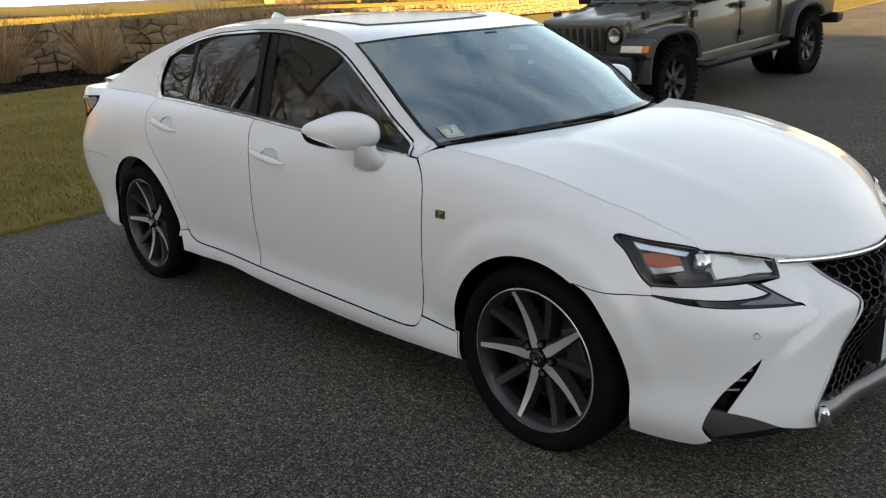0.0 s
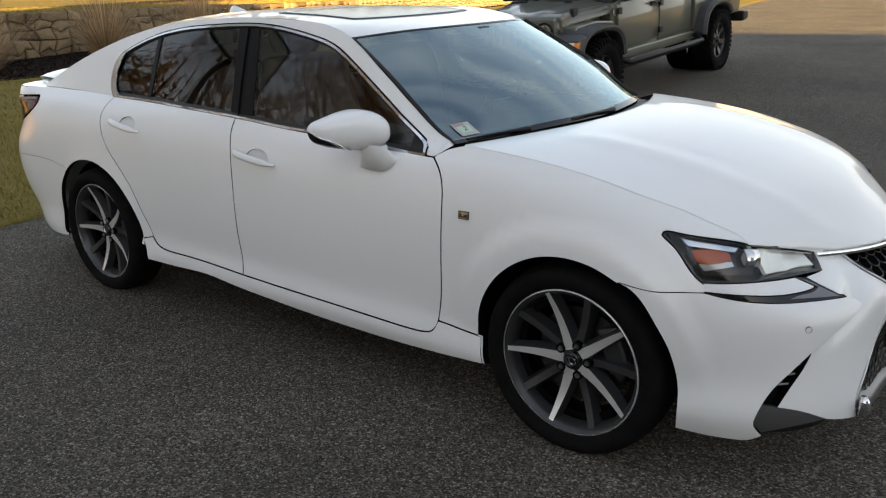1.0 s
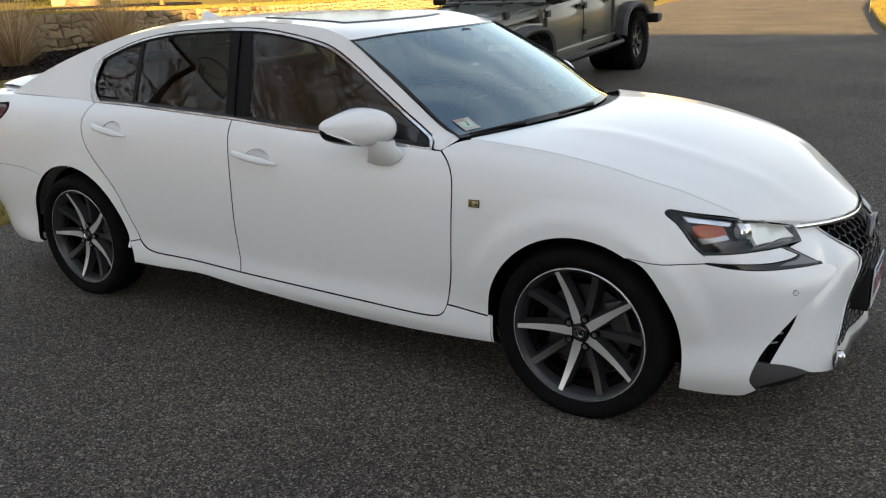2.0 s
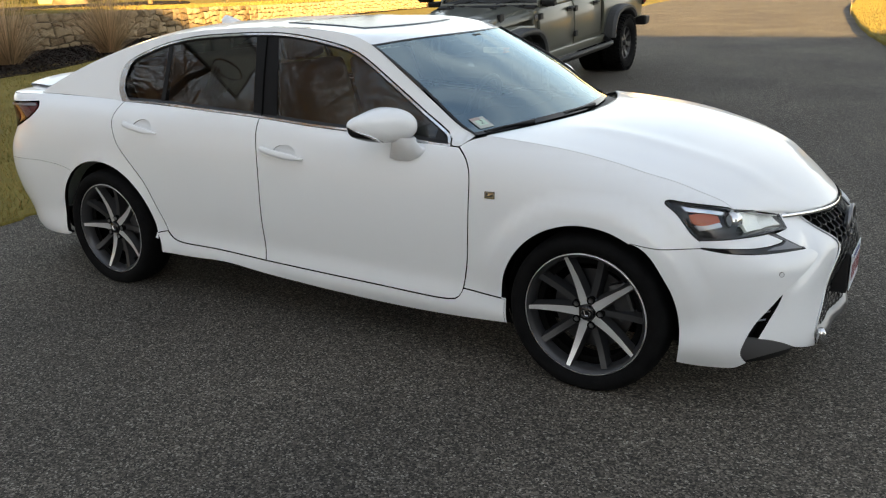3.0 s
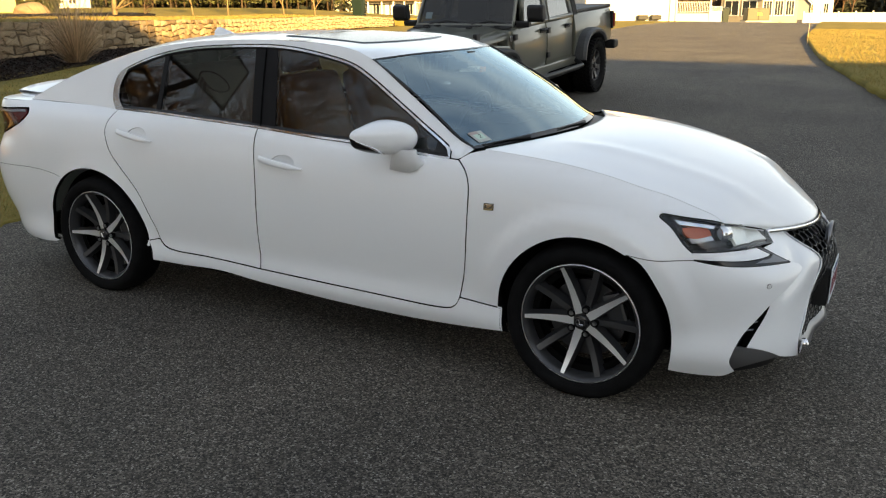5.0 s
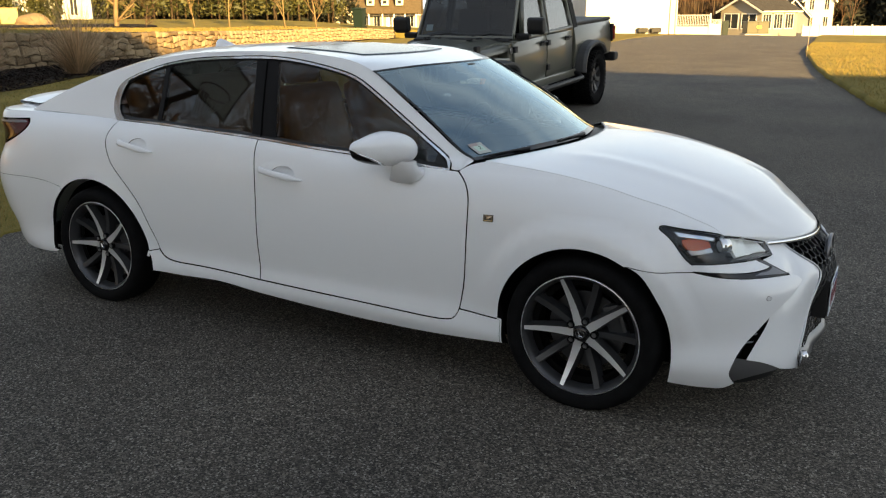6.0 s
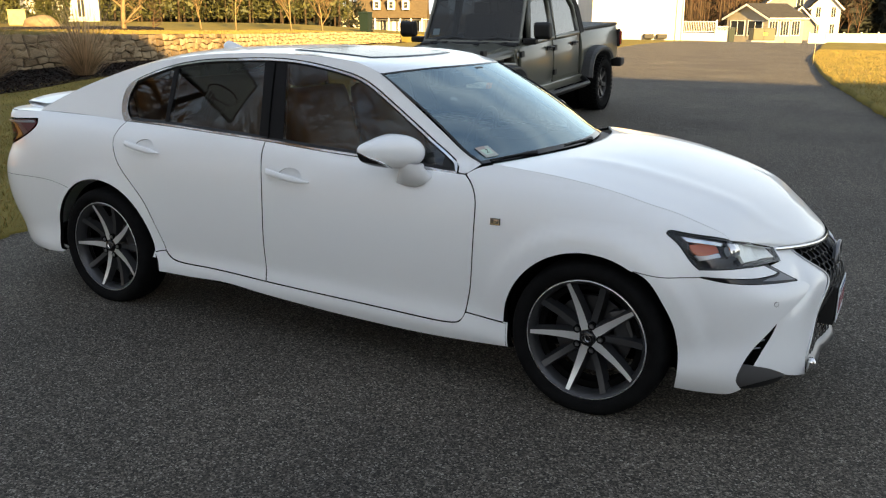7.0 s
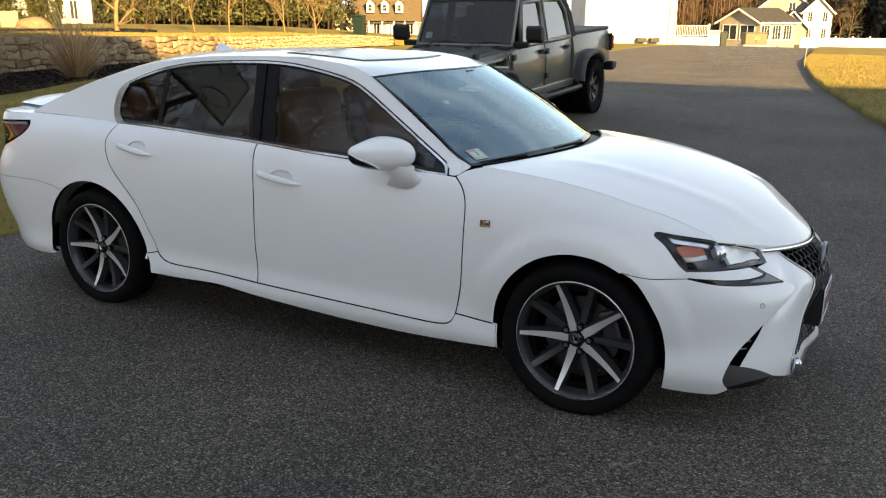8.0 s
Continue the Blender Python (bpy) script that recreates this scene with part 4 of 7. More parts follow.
def deck(p, q):
    """The shoulder between the boot lid and the rear corner."""
    u = -3.30 + (U0 + 3.30) * p
    o = flank(u, np.full_like(u, 1.046), -.002)
    i = np.stack([o[..., 0] * .965, o[..., 1] * .80, np.full_like(u, 1.058)], -1)
    return o + (i - o) * q[..., None]


for sd in (1, -1):
    sheet("tail_deck", lambda p, q: deck(p, q) * np.array((1, sd, 1)), 30, 6, M_WHITE, boot_lid, mirror=False)


# ---- door mirrors ----
for side in (1, -1):
    def mx(p):
        return [(x, y * side, z) for x, y, z in p]
    # cap: widest near the door, drawn out to a thin rounded tip; its lower front is a gloss black edge
    NI, NJ = 26, 26
    f_front = cubic([0, .3, .6, .85, 1], [-.772, -.795, -.85, -.915, -.965])
    f_back = cubic([0, .5, 1], [-.955, -.975, -1.0])
    f_top = cubic([0, .25, .5, .8, 1], [1.090, 1.106, 1.102, 1.082, 1.066])
    f_low = cubic([0, .3, .55, .8, 1], [.962, .957, .966, .985, 1.010])

    def section(t, a):
        """A place on the cap: t from the door outwards, a round it from the front."""
        k = min(1, (1 - (1 - min(t, .16) / .16) ** 2) ** .5 * .28 + .72) * max(.02, 1 - max(0, (t - .87) / .13) ** 2.4) ** .5
        x0, x1, z0, z1 = float(f_front(t)), float(f_back(t)), float(f_low(t)), float(f_top(t))
        zc = z0 + (z1 - z0) * (.5 + .12 * t)
        c, s_ = math.cos(a), math.sin(a)
        xm = x1 + (x0 - x1) * .32
        rx = (x0 - xm) if c > 0 else (xm - x1)
        rz = (z1 - zc) if s_ > 0 else (zc - z0)
        e = .82 if c > 0 else .55
        return (xm + k * rx * abs(c) ** e * (1 if c > 0 else -1), (-.828 - .232 * t) * side, zc + k * rz * abs(s_) ** .86 * (1 if s_ > 0 else -1))

    def shell(lo, hi, rows, flip):
        V, F = [], []
        for i in range(rows + 1):
            t = (i / rows) ** .9
            for j in range(NJ + 1):
                V.append(section(t, lo(t) + (hi(t) - lo(t)) * j / NJ))
        for i in range(rows):
            for j in range(NJ):
                a = i * (NJ + 1) + j
                F.append((a, a + 1, a + NJ + 2, a + NJ + 1)[::flip])
        F.append(tuple(range(NJ + 1))[::-flip])
        return V, F

    def split(t):
        return -math.pi / 2 + 1.18 * float(ease(.25, 1.05, t)) ** .85
    mirror = raw("door_mirror", *shell(split, lambda t: 1.5 * math.pi, NI, side), M_WHITE, car, "white door mirror with a black lower edge", smooth_shade=True)
    raw("lower_edge", *shell(lambda t: -math.pi / 2 - .3, split, NI, side), M_GLOSS, mirror, "gloss black lower edge", smooth_shade=True)
    pts = [section(t, split(t) - .10) for t in np.linspace(.45, .97, 9)]
    v, f = tube([(p[0] + .003, p[1], p[2]) for p in pts], [.002, .003, .004, .0045, .005, .005, .0045, .004, .003], 6)
    raw("turn_lamp", v, f, M_CHROME, mirror, "slim turn lamp", smooth_shade=True)
    # foot on the door
    base = [(-.902, .890), (-.86, .884), (-.80, .884), (-.765, .900), (-.742, .926), (-.752, .944), (-.80, .950), (-.85, .950), (-.893, .946), (-.904, .92)]
    ring = [[tuple(flank(np.array(x), np.array(z), -.01)) for x, z in base], [tuple(flank(np.array(x), np.array(z), .016)) for x, z in base]]
    ring.append([(-.825 + .060 * math.cos(a) * (1 if abs(math.cos(a)) > .5 else 1), -.885 + .030 * math.sin(a), .968) for a in [radians(d) for d in (200, 235, 285, 325, 350, 10, 50, 110, 150, 180)]])
    ring.append([(x, y, .985) for x, y, z in ring[-1]])
    V = [(x, y * side, z) for r_ in ring for x, y, z in r_]
    F = [(q * 10 + j, q * 10 + (j + 1) % 10, (q + 1) * 10 + (j + 1) % 10, (q + 1) * 10 + j)[::side] for q in range(3) for j in range(10)]
    raw("mirror_foot", V, F, M_WHITE, mirror, smooth_shade=True)
    raw("mirror_glass", mx([(-.978, -.845, .982), (-1.0, -1.02, 1.012), (-1.0, -1.02, 1.062), (-.980, -.845, 1.082)]), [(0, 1, 2, 3)[::side]], M_CHROME, mirror)

    if side < 0:
        mirror.location = (0, 0, .02)

    # badge on the wing
    badge = panel("wing_badge", flank, np.array([(-.434, .763), (-.389, .764), (-.389, .792), (-.434, .791)]), M_GREY, car, off=.004, gap=0, depth=.005, side=side, label="small square metal badge", lip=.001)
    for P in (((-.4305, .7885), (-.3925, .7890), (-.3925, .7865), (-.4305, .7860)), ((-.4305, .7690), (-.3925, .7700), (-.3925, .7665), (-.4305, .7660)), ((-.4305, .7885), (-.4285, .7885), (-.4285, .7665), (-.4305, .7665)), ((-.3945, .7890), (-.3925, .7890), (-.3925, .7670), (-.3945, .7670))):
        panel("badge_edge", flank, np.array(P), M_CHROME, badge, off=.0055, gap=0, depth=.002, side=side, lip=.0004)
    for P in (((-.420, .785), (-.397, .785), (-.400, .780), (-.418, .780)), ((-.422, .778), (-.406, .778), (-.410, .774), (-.418, .774))):
        panel("badge_bar", flank, np.array(P), M_CHROME, badge, off=.0055, gap=0, depth=.002, side=side, lip=.0004)

# ---- grille ----
U_MID = U1
grille = new("grille")
grille.parent = car
grille["label"] = "black mesh spindle grille with satin edge"


def grille_half(z):
    """Where the opening's edge lies at height z, along the nose."""
    return float(cubic([.194, .259, .336, .41, .50, .577, .592, .635, .691, .72], [1.005, .975, 1.02, 1.081, 1.151, 1.194, 1.182, 1.123, 1.08, 1.07])(z))


def nose_at(u, z, off):
    """A place on the nose, which draws back below the waist; u past the middle runs on to the other side."""
    off = off - .052 * float(ease(.50, .34, z) * ease(1.02, 1.30, min(u, 2 * U_MID - u)))
    if u <= U_MID:
        p = flank(np.array(u), np.array(z), off)
        return (float(p[0]), float(p[1]), float(p[2]))
    p = flank(np.array(2 * U_MID - u), np.array(z), off)
    return (float(p[0]), -float(p[1]), float(p[2]))


mesh_pieces = []
rows, dz, du = 21, .0245, .052
for j in range(rows):
    z = .195 + j * dz
    lo = grille_half(min(max(z, .19), .70)) + .004
    hi = 2 * U_MID - lo
    k = math.floor((lo - U_MID) / du) - 1
    while True:
        c = U_MID + (k + (.5 if j % 2 else 0)) * du
        k += 1
        if c - du / 2 > hi:
            break
        if c < lo - du * .2 or c > hi + du * .2:
            continue
        pts = []
        for t in np.linspace(0, 1, 9):
            a = math.pi * (1 - t)
            pts.append(nose_at(c + .5 * du * math.cos(a) * .98, z + dz * (.98 - 1.15 * math.sin(a) ** .55), -.023))
        mesh_pieces.append(tube(pts, [.0018] + [.0026] * 7 + [.0018], 5))
raw("mesh", *joined(mesh_pieces), M_GLOSS, grille, "gloss black scale mesh", smooth_shade=True)
V, F = [], []
zs = np.linspace(.18, .715, 24)
for z in zs:
    lo = grille_half(min(max(z, .19), .70)) - .03
    for i in range(13):
        V.append(nose_at(lo + (2 * U_MID - 2 * lo) * i / 12, z, -.10))
for j in range(23):
    for i in range(12):
        a = j * 13 + i
        F.append((a, a + 1, a + 14, a + 13))
raw("backing", V, F, M_DARK, grille)
edge = [(grille_half(z) - .002, z) for z in np.linspace(.24, .585, 20)] + [(grille_half(z) - .002, z) for z in np.linspace(.59, .69, 9)]
for sgn in (1, -1):
    v, f = tube([tuple(np.array(nose_at(u, z, -.011)) * np.array((1, sgn, 1))) for u, z in edge], .0055, 6)
    raw("edge_trim", v, f, M_SATIN, grille, "satin edge trim", smooth_shade=True)
# bright strip under the bonnet's lip
hl = [tuple(hood(np.array(1.0), np.array(q)) + np.array((.004, 0, -.014))) for q in np.linspace(.0, 1, 24)]
strip_pts = hl + [(x, -y, z) for x, y, z in hl[::-1][1:]]
V, F = [], []
for p in strip_pts:
    V += [(p[0] + .005, p[1], p[2] + .008), (p[0] + .015, p[1], p[2] - .003), (p[0] + .004, p[1], p[2] - .010)]
for i in range(len(strip_pts) - 1):
    for k in range(2):
        F.append((i * 3 + k, i * 3 + k + 1, i * 3 + k + 4, i * 3 + k + 3))
raw("top_trim", V, F, M_CHROME, grille, "bright strip under the bonnet", smooth_shade=True)
# lower lip
V, F = [], []
n = 40
lo = .975
for i in range(n + 1):
    u = lo + (2 * U_MID - 2 * lo) * i / n
    t = abs(2 * i / n - 1)
    zc = .228 + .022 * t ** 6
    for dz_, off in ((.040, -.03), (.030, -.008), (.002, .003), (-.026, -.006), (-.034, -.03)):
        V.append(nose_at(u, zc + dz_, off))
for i in range(n):
    for k in range(4):
        a = i * 5 + k
        F.append((a, a + 1, a + 6, a + 5))
raw("lower_lip", V, F, M_DARKSATIN, grille, "satin grey lower lip", smooth_shade=True)
for sgn in (1, -1):
    v, f = tube([tuple(np.array(nose_at(u, z, .006)) * np.array((1, sgn, 1))) for u, z in ((.986, .280), (.988, .262), (.992, .240), (.998, .218), (1.004, .204))], [.008, .015, .019, .017, .008], 12, flat=1.2)
    raw("corner_trim", v, f, M_CHROME, grille, "bright corner trim", smooth_shade=True)
# emblem
ex = nose_at(U_MID, .60, -.034)
v, f = joined([tube([(ex[0] + .006 - .08 * (abs(math.cos(a)) * .09) ** 2, .092 * math.cos(a), .60 + .066 * math.sin(a)) for a in np.linspace(0, 2 * math.pi, 41)[:-1]], .0085, 8, True), tube([(ex[0] + .006, -.03, .645), (ex[0] + .008, -.012, .577), (ex[0] + .008, .055, .572)], .0075, 8)])
em = raw("emblem", v, f, M_DARKSATIN, grille, "oval chrome emblem", smooth_shade=True)
v, f = lathe([(0, .004), (.088, .004), (.088, -.008)], 40, "x")
o = raw("emblem_disc", v, f, M_GLOSS, em)
o.matrix_local = Matrix.Translation((ex[0] - .002, 0, .60)) @ Matrix.Diagonal((1, 1, .72, 1))
# number plate on its black bracket, lettered with plain bars
px_ = .862
plate = box("number_plate", (px_ + .004, 0, .418), (.004, .305, .152), material("plate_white", (.62, .66, .70), .4), car, .001, label="white number plate with red bars")
box("plate_bracket", (px_ - .034, 0, .415), (.062, .315, .172), M_BLACK, plate, .006)
M_PLRED = material("plate_red", (.22, .05, .06), .5)
for i in range(6):
    box("character_bar", (px_ + .0068, -.115 + i * .046 + (.012 if i > 2 else 0), .413), (.001, .026, .068), M_PLRED, plate)
box("plate_band", (px_ + .0068, 0, .475), (.001, .20, .016), material("plate_blue", (.03, .05, .2), .5), plate)
for y in (-.10, .10):
    v, f = lathe([(0, .004), (.006, .004), (.006, 0)], 12, "x")
    o = raw("plate_screw", v, f, M_SATIN, plate)
    o.location = (px_ + .006, y, .475)

# ---- wipers, sticker, fin ----
for q0, q1, p1 in ((.40, .07, .03), (1.15, .72, .03)):
    pts = []
    for t in np.linspace(0, 1, 9):
        q = q0 + (q1 - q0) * t
        qq = q if q <= 1 else 2 - q
        p = screen(np.array(.004 + p1 * math.sin(math.pi * .75 * t) * .5), np.array(qq), .008)
        pts.append((float(p[0]), float(p[1]) * (1 if q <= 1 else -1), float(p[2])))
    v, f = tube(pts, [.011, .009, .006, .004, .004, .004, .0035, .003, .002], 6)
    wp = raw("wiper", v, f, M_BLACK, car, "black wiper")
    pts = [(p[0] - .008, p[1], p[2] - .004) for p in pts[2:]]
    v, f = tube(pts, .0045, 4)
    raw("blade", v, f, M_RUBBER, wp)


def on_screen(p, q, off):
    a = screen(np.array(p), np.array(q), off)
    return tuple(float(x) for x in a)


def screen_patch(name, p0, p1, q0, q1, mat, parent, label="", off=-.006):
    return raw(name, [on_screen(p0, q0, off), on_screen(p0, q1, off), on_screen(p1, q1, off), on_screen(p1, q0, off)], [(0, 1, 2, 3)], mat, parent, label)


sticker = screen_patch("inspection_sticker", .055, .155, .065, .150, material("sticker_white", (.42, .44, .42), .5), car, "white inspection sticker with a 2", .003)
screen_patch("sticker_band", .130, .155, .065, .120, material("sticker_red", (.36, .30, .28), .5), sticker, off=.0045)
screen_patch("sticker_field", .080, .130, .082, .135, material("sticker_mint", (.45, .60, .52), .5), sticker, off=.0045)
tx = bpy.data.curves.new("sticker_number", "FONT")
tx.body, tx.size, tx.align_x, tx.align_y, tx.extrude = "2", .030, "CENTER", "CENTER", .0003
tx.materials.append(M_BLACK)
num = new("sticker_number", tx)
num.parent = sticker
a, b, c = (Vector(on_screen(*t, .0065)) for t in ((.105, .108), (.105, .13), (.15, .108)))
ux, uy = (b - a).normalized(), (c - a).normalized()
uz = ux.cross(uy).normalized()
uy = uz.cross(ux)
num.matrix_local = Matrix(((ux.x, uy.x, uz.x, a.x), (ux.y, uy.y, uz.y, a.y), (ux.z, uy.z, uz.z, a.z), (0, 0, 0, 1)))
# shark-fin aerial
fx = roof(np.array(.605), np.array(1.0))
V, F = [], []
for i in range(9):
    t = i / 8
    h = .062 * (t ** .8) * (1 - max(0, t - .82) * 3.2)
    w = .026 * math.sin(math.pi * (.12 + .76 * t)) + .004
    x = float(fx[0]) + .09 - .19 * t
    zb = float(fx[2]) - .004
    V += [(x, -w, zb), (x - .006, -w * .35, zb + h * .8), (x - .008, 0, zb + h), (x - .006, w * .35, zb + h * .8), (x, w, zb)]
for i in range(8):
    for k in range(4):
        a_ = i * 5 + k
        F.append((a_, a_ + 5, a_ + 6, a_ + 1))
raw("aerial_fin", V, F, M_WHITE, car, "white shark-fin aerial", smooth_shade=True)

# ---- cabin ----
box("floor_pan", (-1.55, 0, .33), (2.6, 1.45, .10), M_DARK, car)
box("underbody", (-1.5, 0, .24), (4.2, 1.30, .12), M_DARK, car, .03)
dash = box("dashboard", (-.78, 0, .86), (.48, 1.40, .22), M_DARK, car, .07, label="black dashboard")
box("instrument_hood", (-.86, .37, .98), (.22, .36, .07), M_DARK, dash, .03)
V, F = tube([(-1.10 + .06 * math.sin(a), .37 + .185 * math.cos(a), .93 + .17 * math.sin(a)) for a in np.linspace(0, 2 * math.pi, 33)[:-1]], .016, 8, True)
sw = raw("steering_wheel", V, F, M_BLACK, car, "black steering wheel", smooth_shade=True)
box("wheel_boss", (-1.07, .37, .93), (.05, .15, .12), M_BLACK, sw, .02)


def car_seat(x, y, w, rear=False):
    bm = bmesh.new()
    box_bm(bm, 0, 0, 0, .52, w, .16, .06)
    seat = part("seat_cushion", bm, M_LEATHER, car, "brown leather seat", True)
    seat.location = (x, y, .56)
    bm = bmesh.new()
    box_bm(bm, -.30, 0, .36, .15, w, .66, .065, Matrix.Rotation(radians(-16), 4, "Y"))
    part("seat_back", bm, M_LEATHER, seat, "", True)
    n = 1 if not rear else 2
    for k in range(n):
        bm = bmesh.new()
        box_bm(bm, -.41, (k - (n - 1) / 2) * .62, .755 - (.13 if rear else 0), .10, .27, .15, .05, Matrix.Rotation(radians(-12), 4, "Y"))
        part("headrest", bm, M_LEATHER, seat, "", True)


car_seat(-1.38, -.36, .50)
car_seat(-1.38, .36, .50)
car_seat(-2.38, 0, 1.24, True)
bm = bmesh.new()
box_bm(bm, 0, 0, 0, .03, .24, .07, .012)
rm = part("rear_view_mirror", bm, M_BLACK, car, "black rear-view mirror")
rm.location = (-1.02, -.02, 1.29)
box("camera_pod", (-.99, 0, 1.325), (.12, .10, .05), M_BLACK, car, .015)
sheet("headliner", lambda p, q: roof(p, q, -.03), 14, 10, M_DARK, car, "dark headliner", pr=(.02, .70), qr=(.06, 1))
box("parcel_shelf", (-3.05, 0, 1.02), (.55, 1.25, .05), M_DARK, car, .02)


# ---- the far half drawn in for the camera, and the driveway's slight cross-fall ----
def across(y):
    """Draws the far half in, short of true width, to fit the camera's view."""
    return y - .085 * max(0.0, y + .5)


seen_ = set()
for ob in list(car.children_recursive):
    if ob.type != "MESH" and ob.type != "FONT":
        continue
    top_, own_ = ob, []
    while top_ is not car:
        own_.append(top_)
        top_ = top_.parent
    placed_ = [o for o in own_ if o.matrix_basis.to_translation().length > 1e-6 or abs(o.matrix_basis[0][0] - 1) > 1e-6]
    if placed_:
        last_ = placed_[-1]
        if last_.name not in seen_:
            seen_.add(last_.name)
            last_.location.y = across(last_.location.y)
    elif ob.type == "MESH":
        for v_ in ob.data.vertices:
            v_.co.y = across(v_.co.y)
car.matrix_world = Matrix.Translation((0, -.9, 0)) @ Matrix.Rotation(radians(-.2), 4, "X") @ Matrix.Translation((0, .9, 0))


# ---- ground ----
ground_z = cubic([-60, -10, -1, .8, 2.6, 5.5, 9, 12, 16, 22, 30, 45, 58, 75, 95, 120, 400], [.0135, .0135, .0135, -.010, -.022, .0, .14, .17, .15, .09, .0, -.15, -.32, -.8, -1.4, -1.7, -1.7])
wall_x = cubic([-14, -3, 3.7, 9.4, 15.2, 25.9, 34.5, 38], [-19.0, -18.9, -18.8, -18.6, -19.6, -23.4, -24.9, -25.4])
wall_top = cubic([-14, 0, 9, 15, 26, 34.5, 38], [1.15, 1.12, 1.06, .95, .72, .58, .40])


def land(x, y, off=0.0):
    """A place on the lower ground."""
    x, y = np.asarray(x, float), np.asarray(y, float)
    return np.stack(np.broadcast_arrays(x, y, ground_z(y) + off), -1)


def asphalt():
    m = material("asphalt", (.05, .05, .05), .82, 0, Specular_IOR_Level=.2)
    nt = m.node_tree
    nd, ln = nt.nodes, nt.links
    b = nd["Principled BSDF"]
    co = nd.new("ShaderNodeTexCoord")
    grit = nd.new("ShaderNodeTexVoronoi")
    grit.inputs["Scale"].default_value = 150
    fine = nd.new("ShaderNodeTexVoronoi")
    fine.inputs["Scale"].default_value = 260
    stain = nd.new("ShaderNodeTexNoise")
    stain.inputs["Scale"].default_value, stain.inputs["Detail"].default_value = .55, 7
    for n in (grit, fine, stain):
        ln.new(co.outputs["Object"], n.inputs["Vector"])
    bw = nd.new("ShaderNodeSeparateColor")
    ln.new(grit.outputs["Color"], bw.inputs[0])
    r1 = nd.new("ShaderNodeValToRGB")
    e = r1.color_ramp.elements
    e[0].position, e[0].color = .0, (.020, .019, .018, 1)
    e[1].position, e[1].color = 1.0, (.34, .325, .29, 1)
    for p, c in ((.45, .063), (.75, .114), (.93, .185)):
        q = e.new(p)
        q.color = (c * 1.11, c, c * .86, 1)
    ln.new(bw.outputs[0], r1.inputs["Fac"])
    r2 = nd.new("ShaderNodeValToRGB")
    r2.color_ramp.elements[0].position, r2.color_ramp.elements[1].position = .32, .72
    r2.color_ramp.elements[0].color, r2.color_ramp.elements[1].color = (.80, .80, .81, 1), (1.34, 1.31, 1.27, 1)
    ln.new(stain.outputs["Fac"], r2.inputs["Fac"])
    mx = nd.new("ShaderNodeMix")
    mx.data_type, mx.blend_type = "RGBA", "MULTIPLY"
    mx.inputs["Factor"].default_value = 1
    ln.new(r1.outputs["Color"], mx.inputs["A"])
    ln.new(r2.outputs["Color"], mx.inputs["B"])
    ln.new(mx.outputs["Result"], b.inputs["Base Color"])
    add = nd.new("ShaderNodeMath")
    ln.new(grit.outputs["Distance"], add.inputs[0])
    ln.new(fine.outputs["Distance"], add.inputs[1])
    bp = nd.new("ShaderNodeBump")
    bp.invert = True
    bp.inputs["Strength"].default_value, bp.inputs["Distance"].default_value = .9, .006
    ln.new(add.outputs[0], bp.inputs["Height"])
    ln.new(bp.outputs["Normal"], b.inputs["Normal"])
    return m


M_ASPHALT = asphalt()
M_LAWN = mottled("dormant_lawn", (.105, .088, .021), (.22, .174, .045), 1.3, .95, .4, 60, depth=.008)
M_BLADE = material("grass_blades", (.20, .155, .036), .8)
M_MULCH = mottled("dark_mulch", (.008, .006, .005), (.022, .015, .011), 5, .95, .9, 60, depth=.03)
M_STONE = mottled("field_stone", (.11, .075, .043), (.31, .235, .145), 2.2, .85, .5, 22, spread=(.25, .75), depth=.01, per_object=.5)
M_JOINT = mottled("wall_core", (.03, .025, .02), (.06, .05, .04), 6, .95, .5)
M_STRAW = material("dry_grass_straw", (.36, .25, .14), .8)


def tint_by_island(m, spread=.5, hue=.03):
    """Varies a material's colour from piece to piece."""
    nt = m.node_tree
    b = nt.nodes["Principled BSDF"]
    base = tuple(b.inputs["Base Color"].default_value)
    geo = nt.nodes.new("ShaderNodeNewGeometry")
    hsv = nt.nodes.new("ShaderNodeHueSaturation")
    hsv.inputs["Color"].default_value = base
    mr = nt.nodes.new("ShaderNodeMapRange")
    mr.inputs["To Min"].default_value, mr.inputs["To Max"].default_value = 1 - spread, 1 + spread
    nt.links.new(geo.outputs["Random Per Island"], mr.inputs["Value"])
    nt.links.new(mr.outputs["Result"], hsv.inputs["Value"])
    mh = nt.nodes.new("ShaderNodeMapRange")
    mh.inputs["To Min"].default_value, mh.inputs["To Max"].default_value = .5 + hue, .5 - hue
    nt.links.new(geo.outputs["Random Per Island"], mh.inputs["Value"])
    nt.links.new(mh.outputs["Result"], hsv.inputs["Hue"])
    nt.links.new(hsv.outputs["Color"], b.inputs["Base Color"])
    return m


tint_by_island(M_BLADE, .45, .035)
tint_by_island(M_STRAW, .65, .015)

# the lower ground: asphalt under everything, out to the horizon
gx = np.array([-900, -400, -200, -100, -60, -40, -30, -22, -16, -12, -9, -6, -4, -2, 0, 2, 4, 7, 11, 16, 25, 40, 80, 200, 500, 900.0])
gy = np.concatenate([[-900, -300, -120, -60, -30, -15, -8], np.arange(-5, 24, 1.0), np.arange(24, 62, 2.0), np.arange(62, 125, 4.0), [140, 180, 250, 400, 900]])
A, B = np.meshgrid(gx, gy, indexing="ij")
X = land(A, B)
m_ = len(gy)
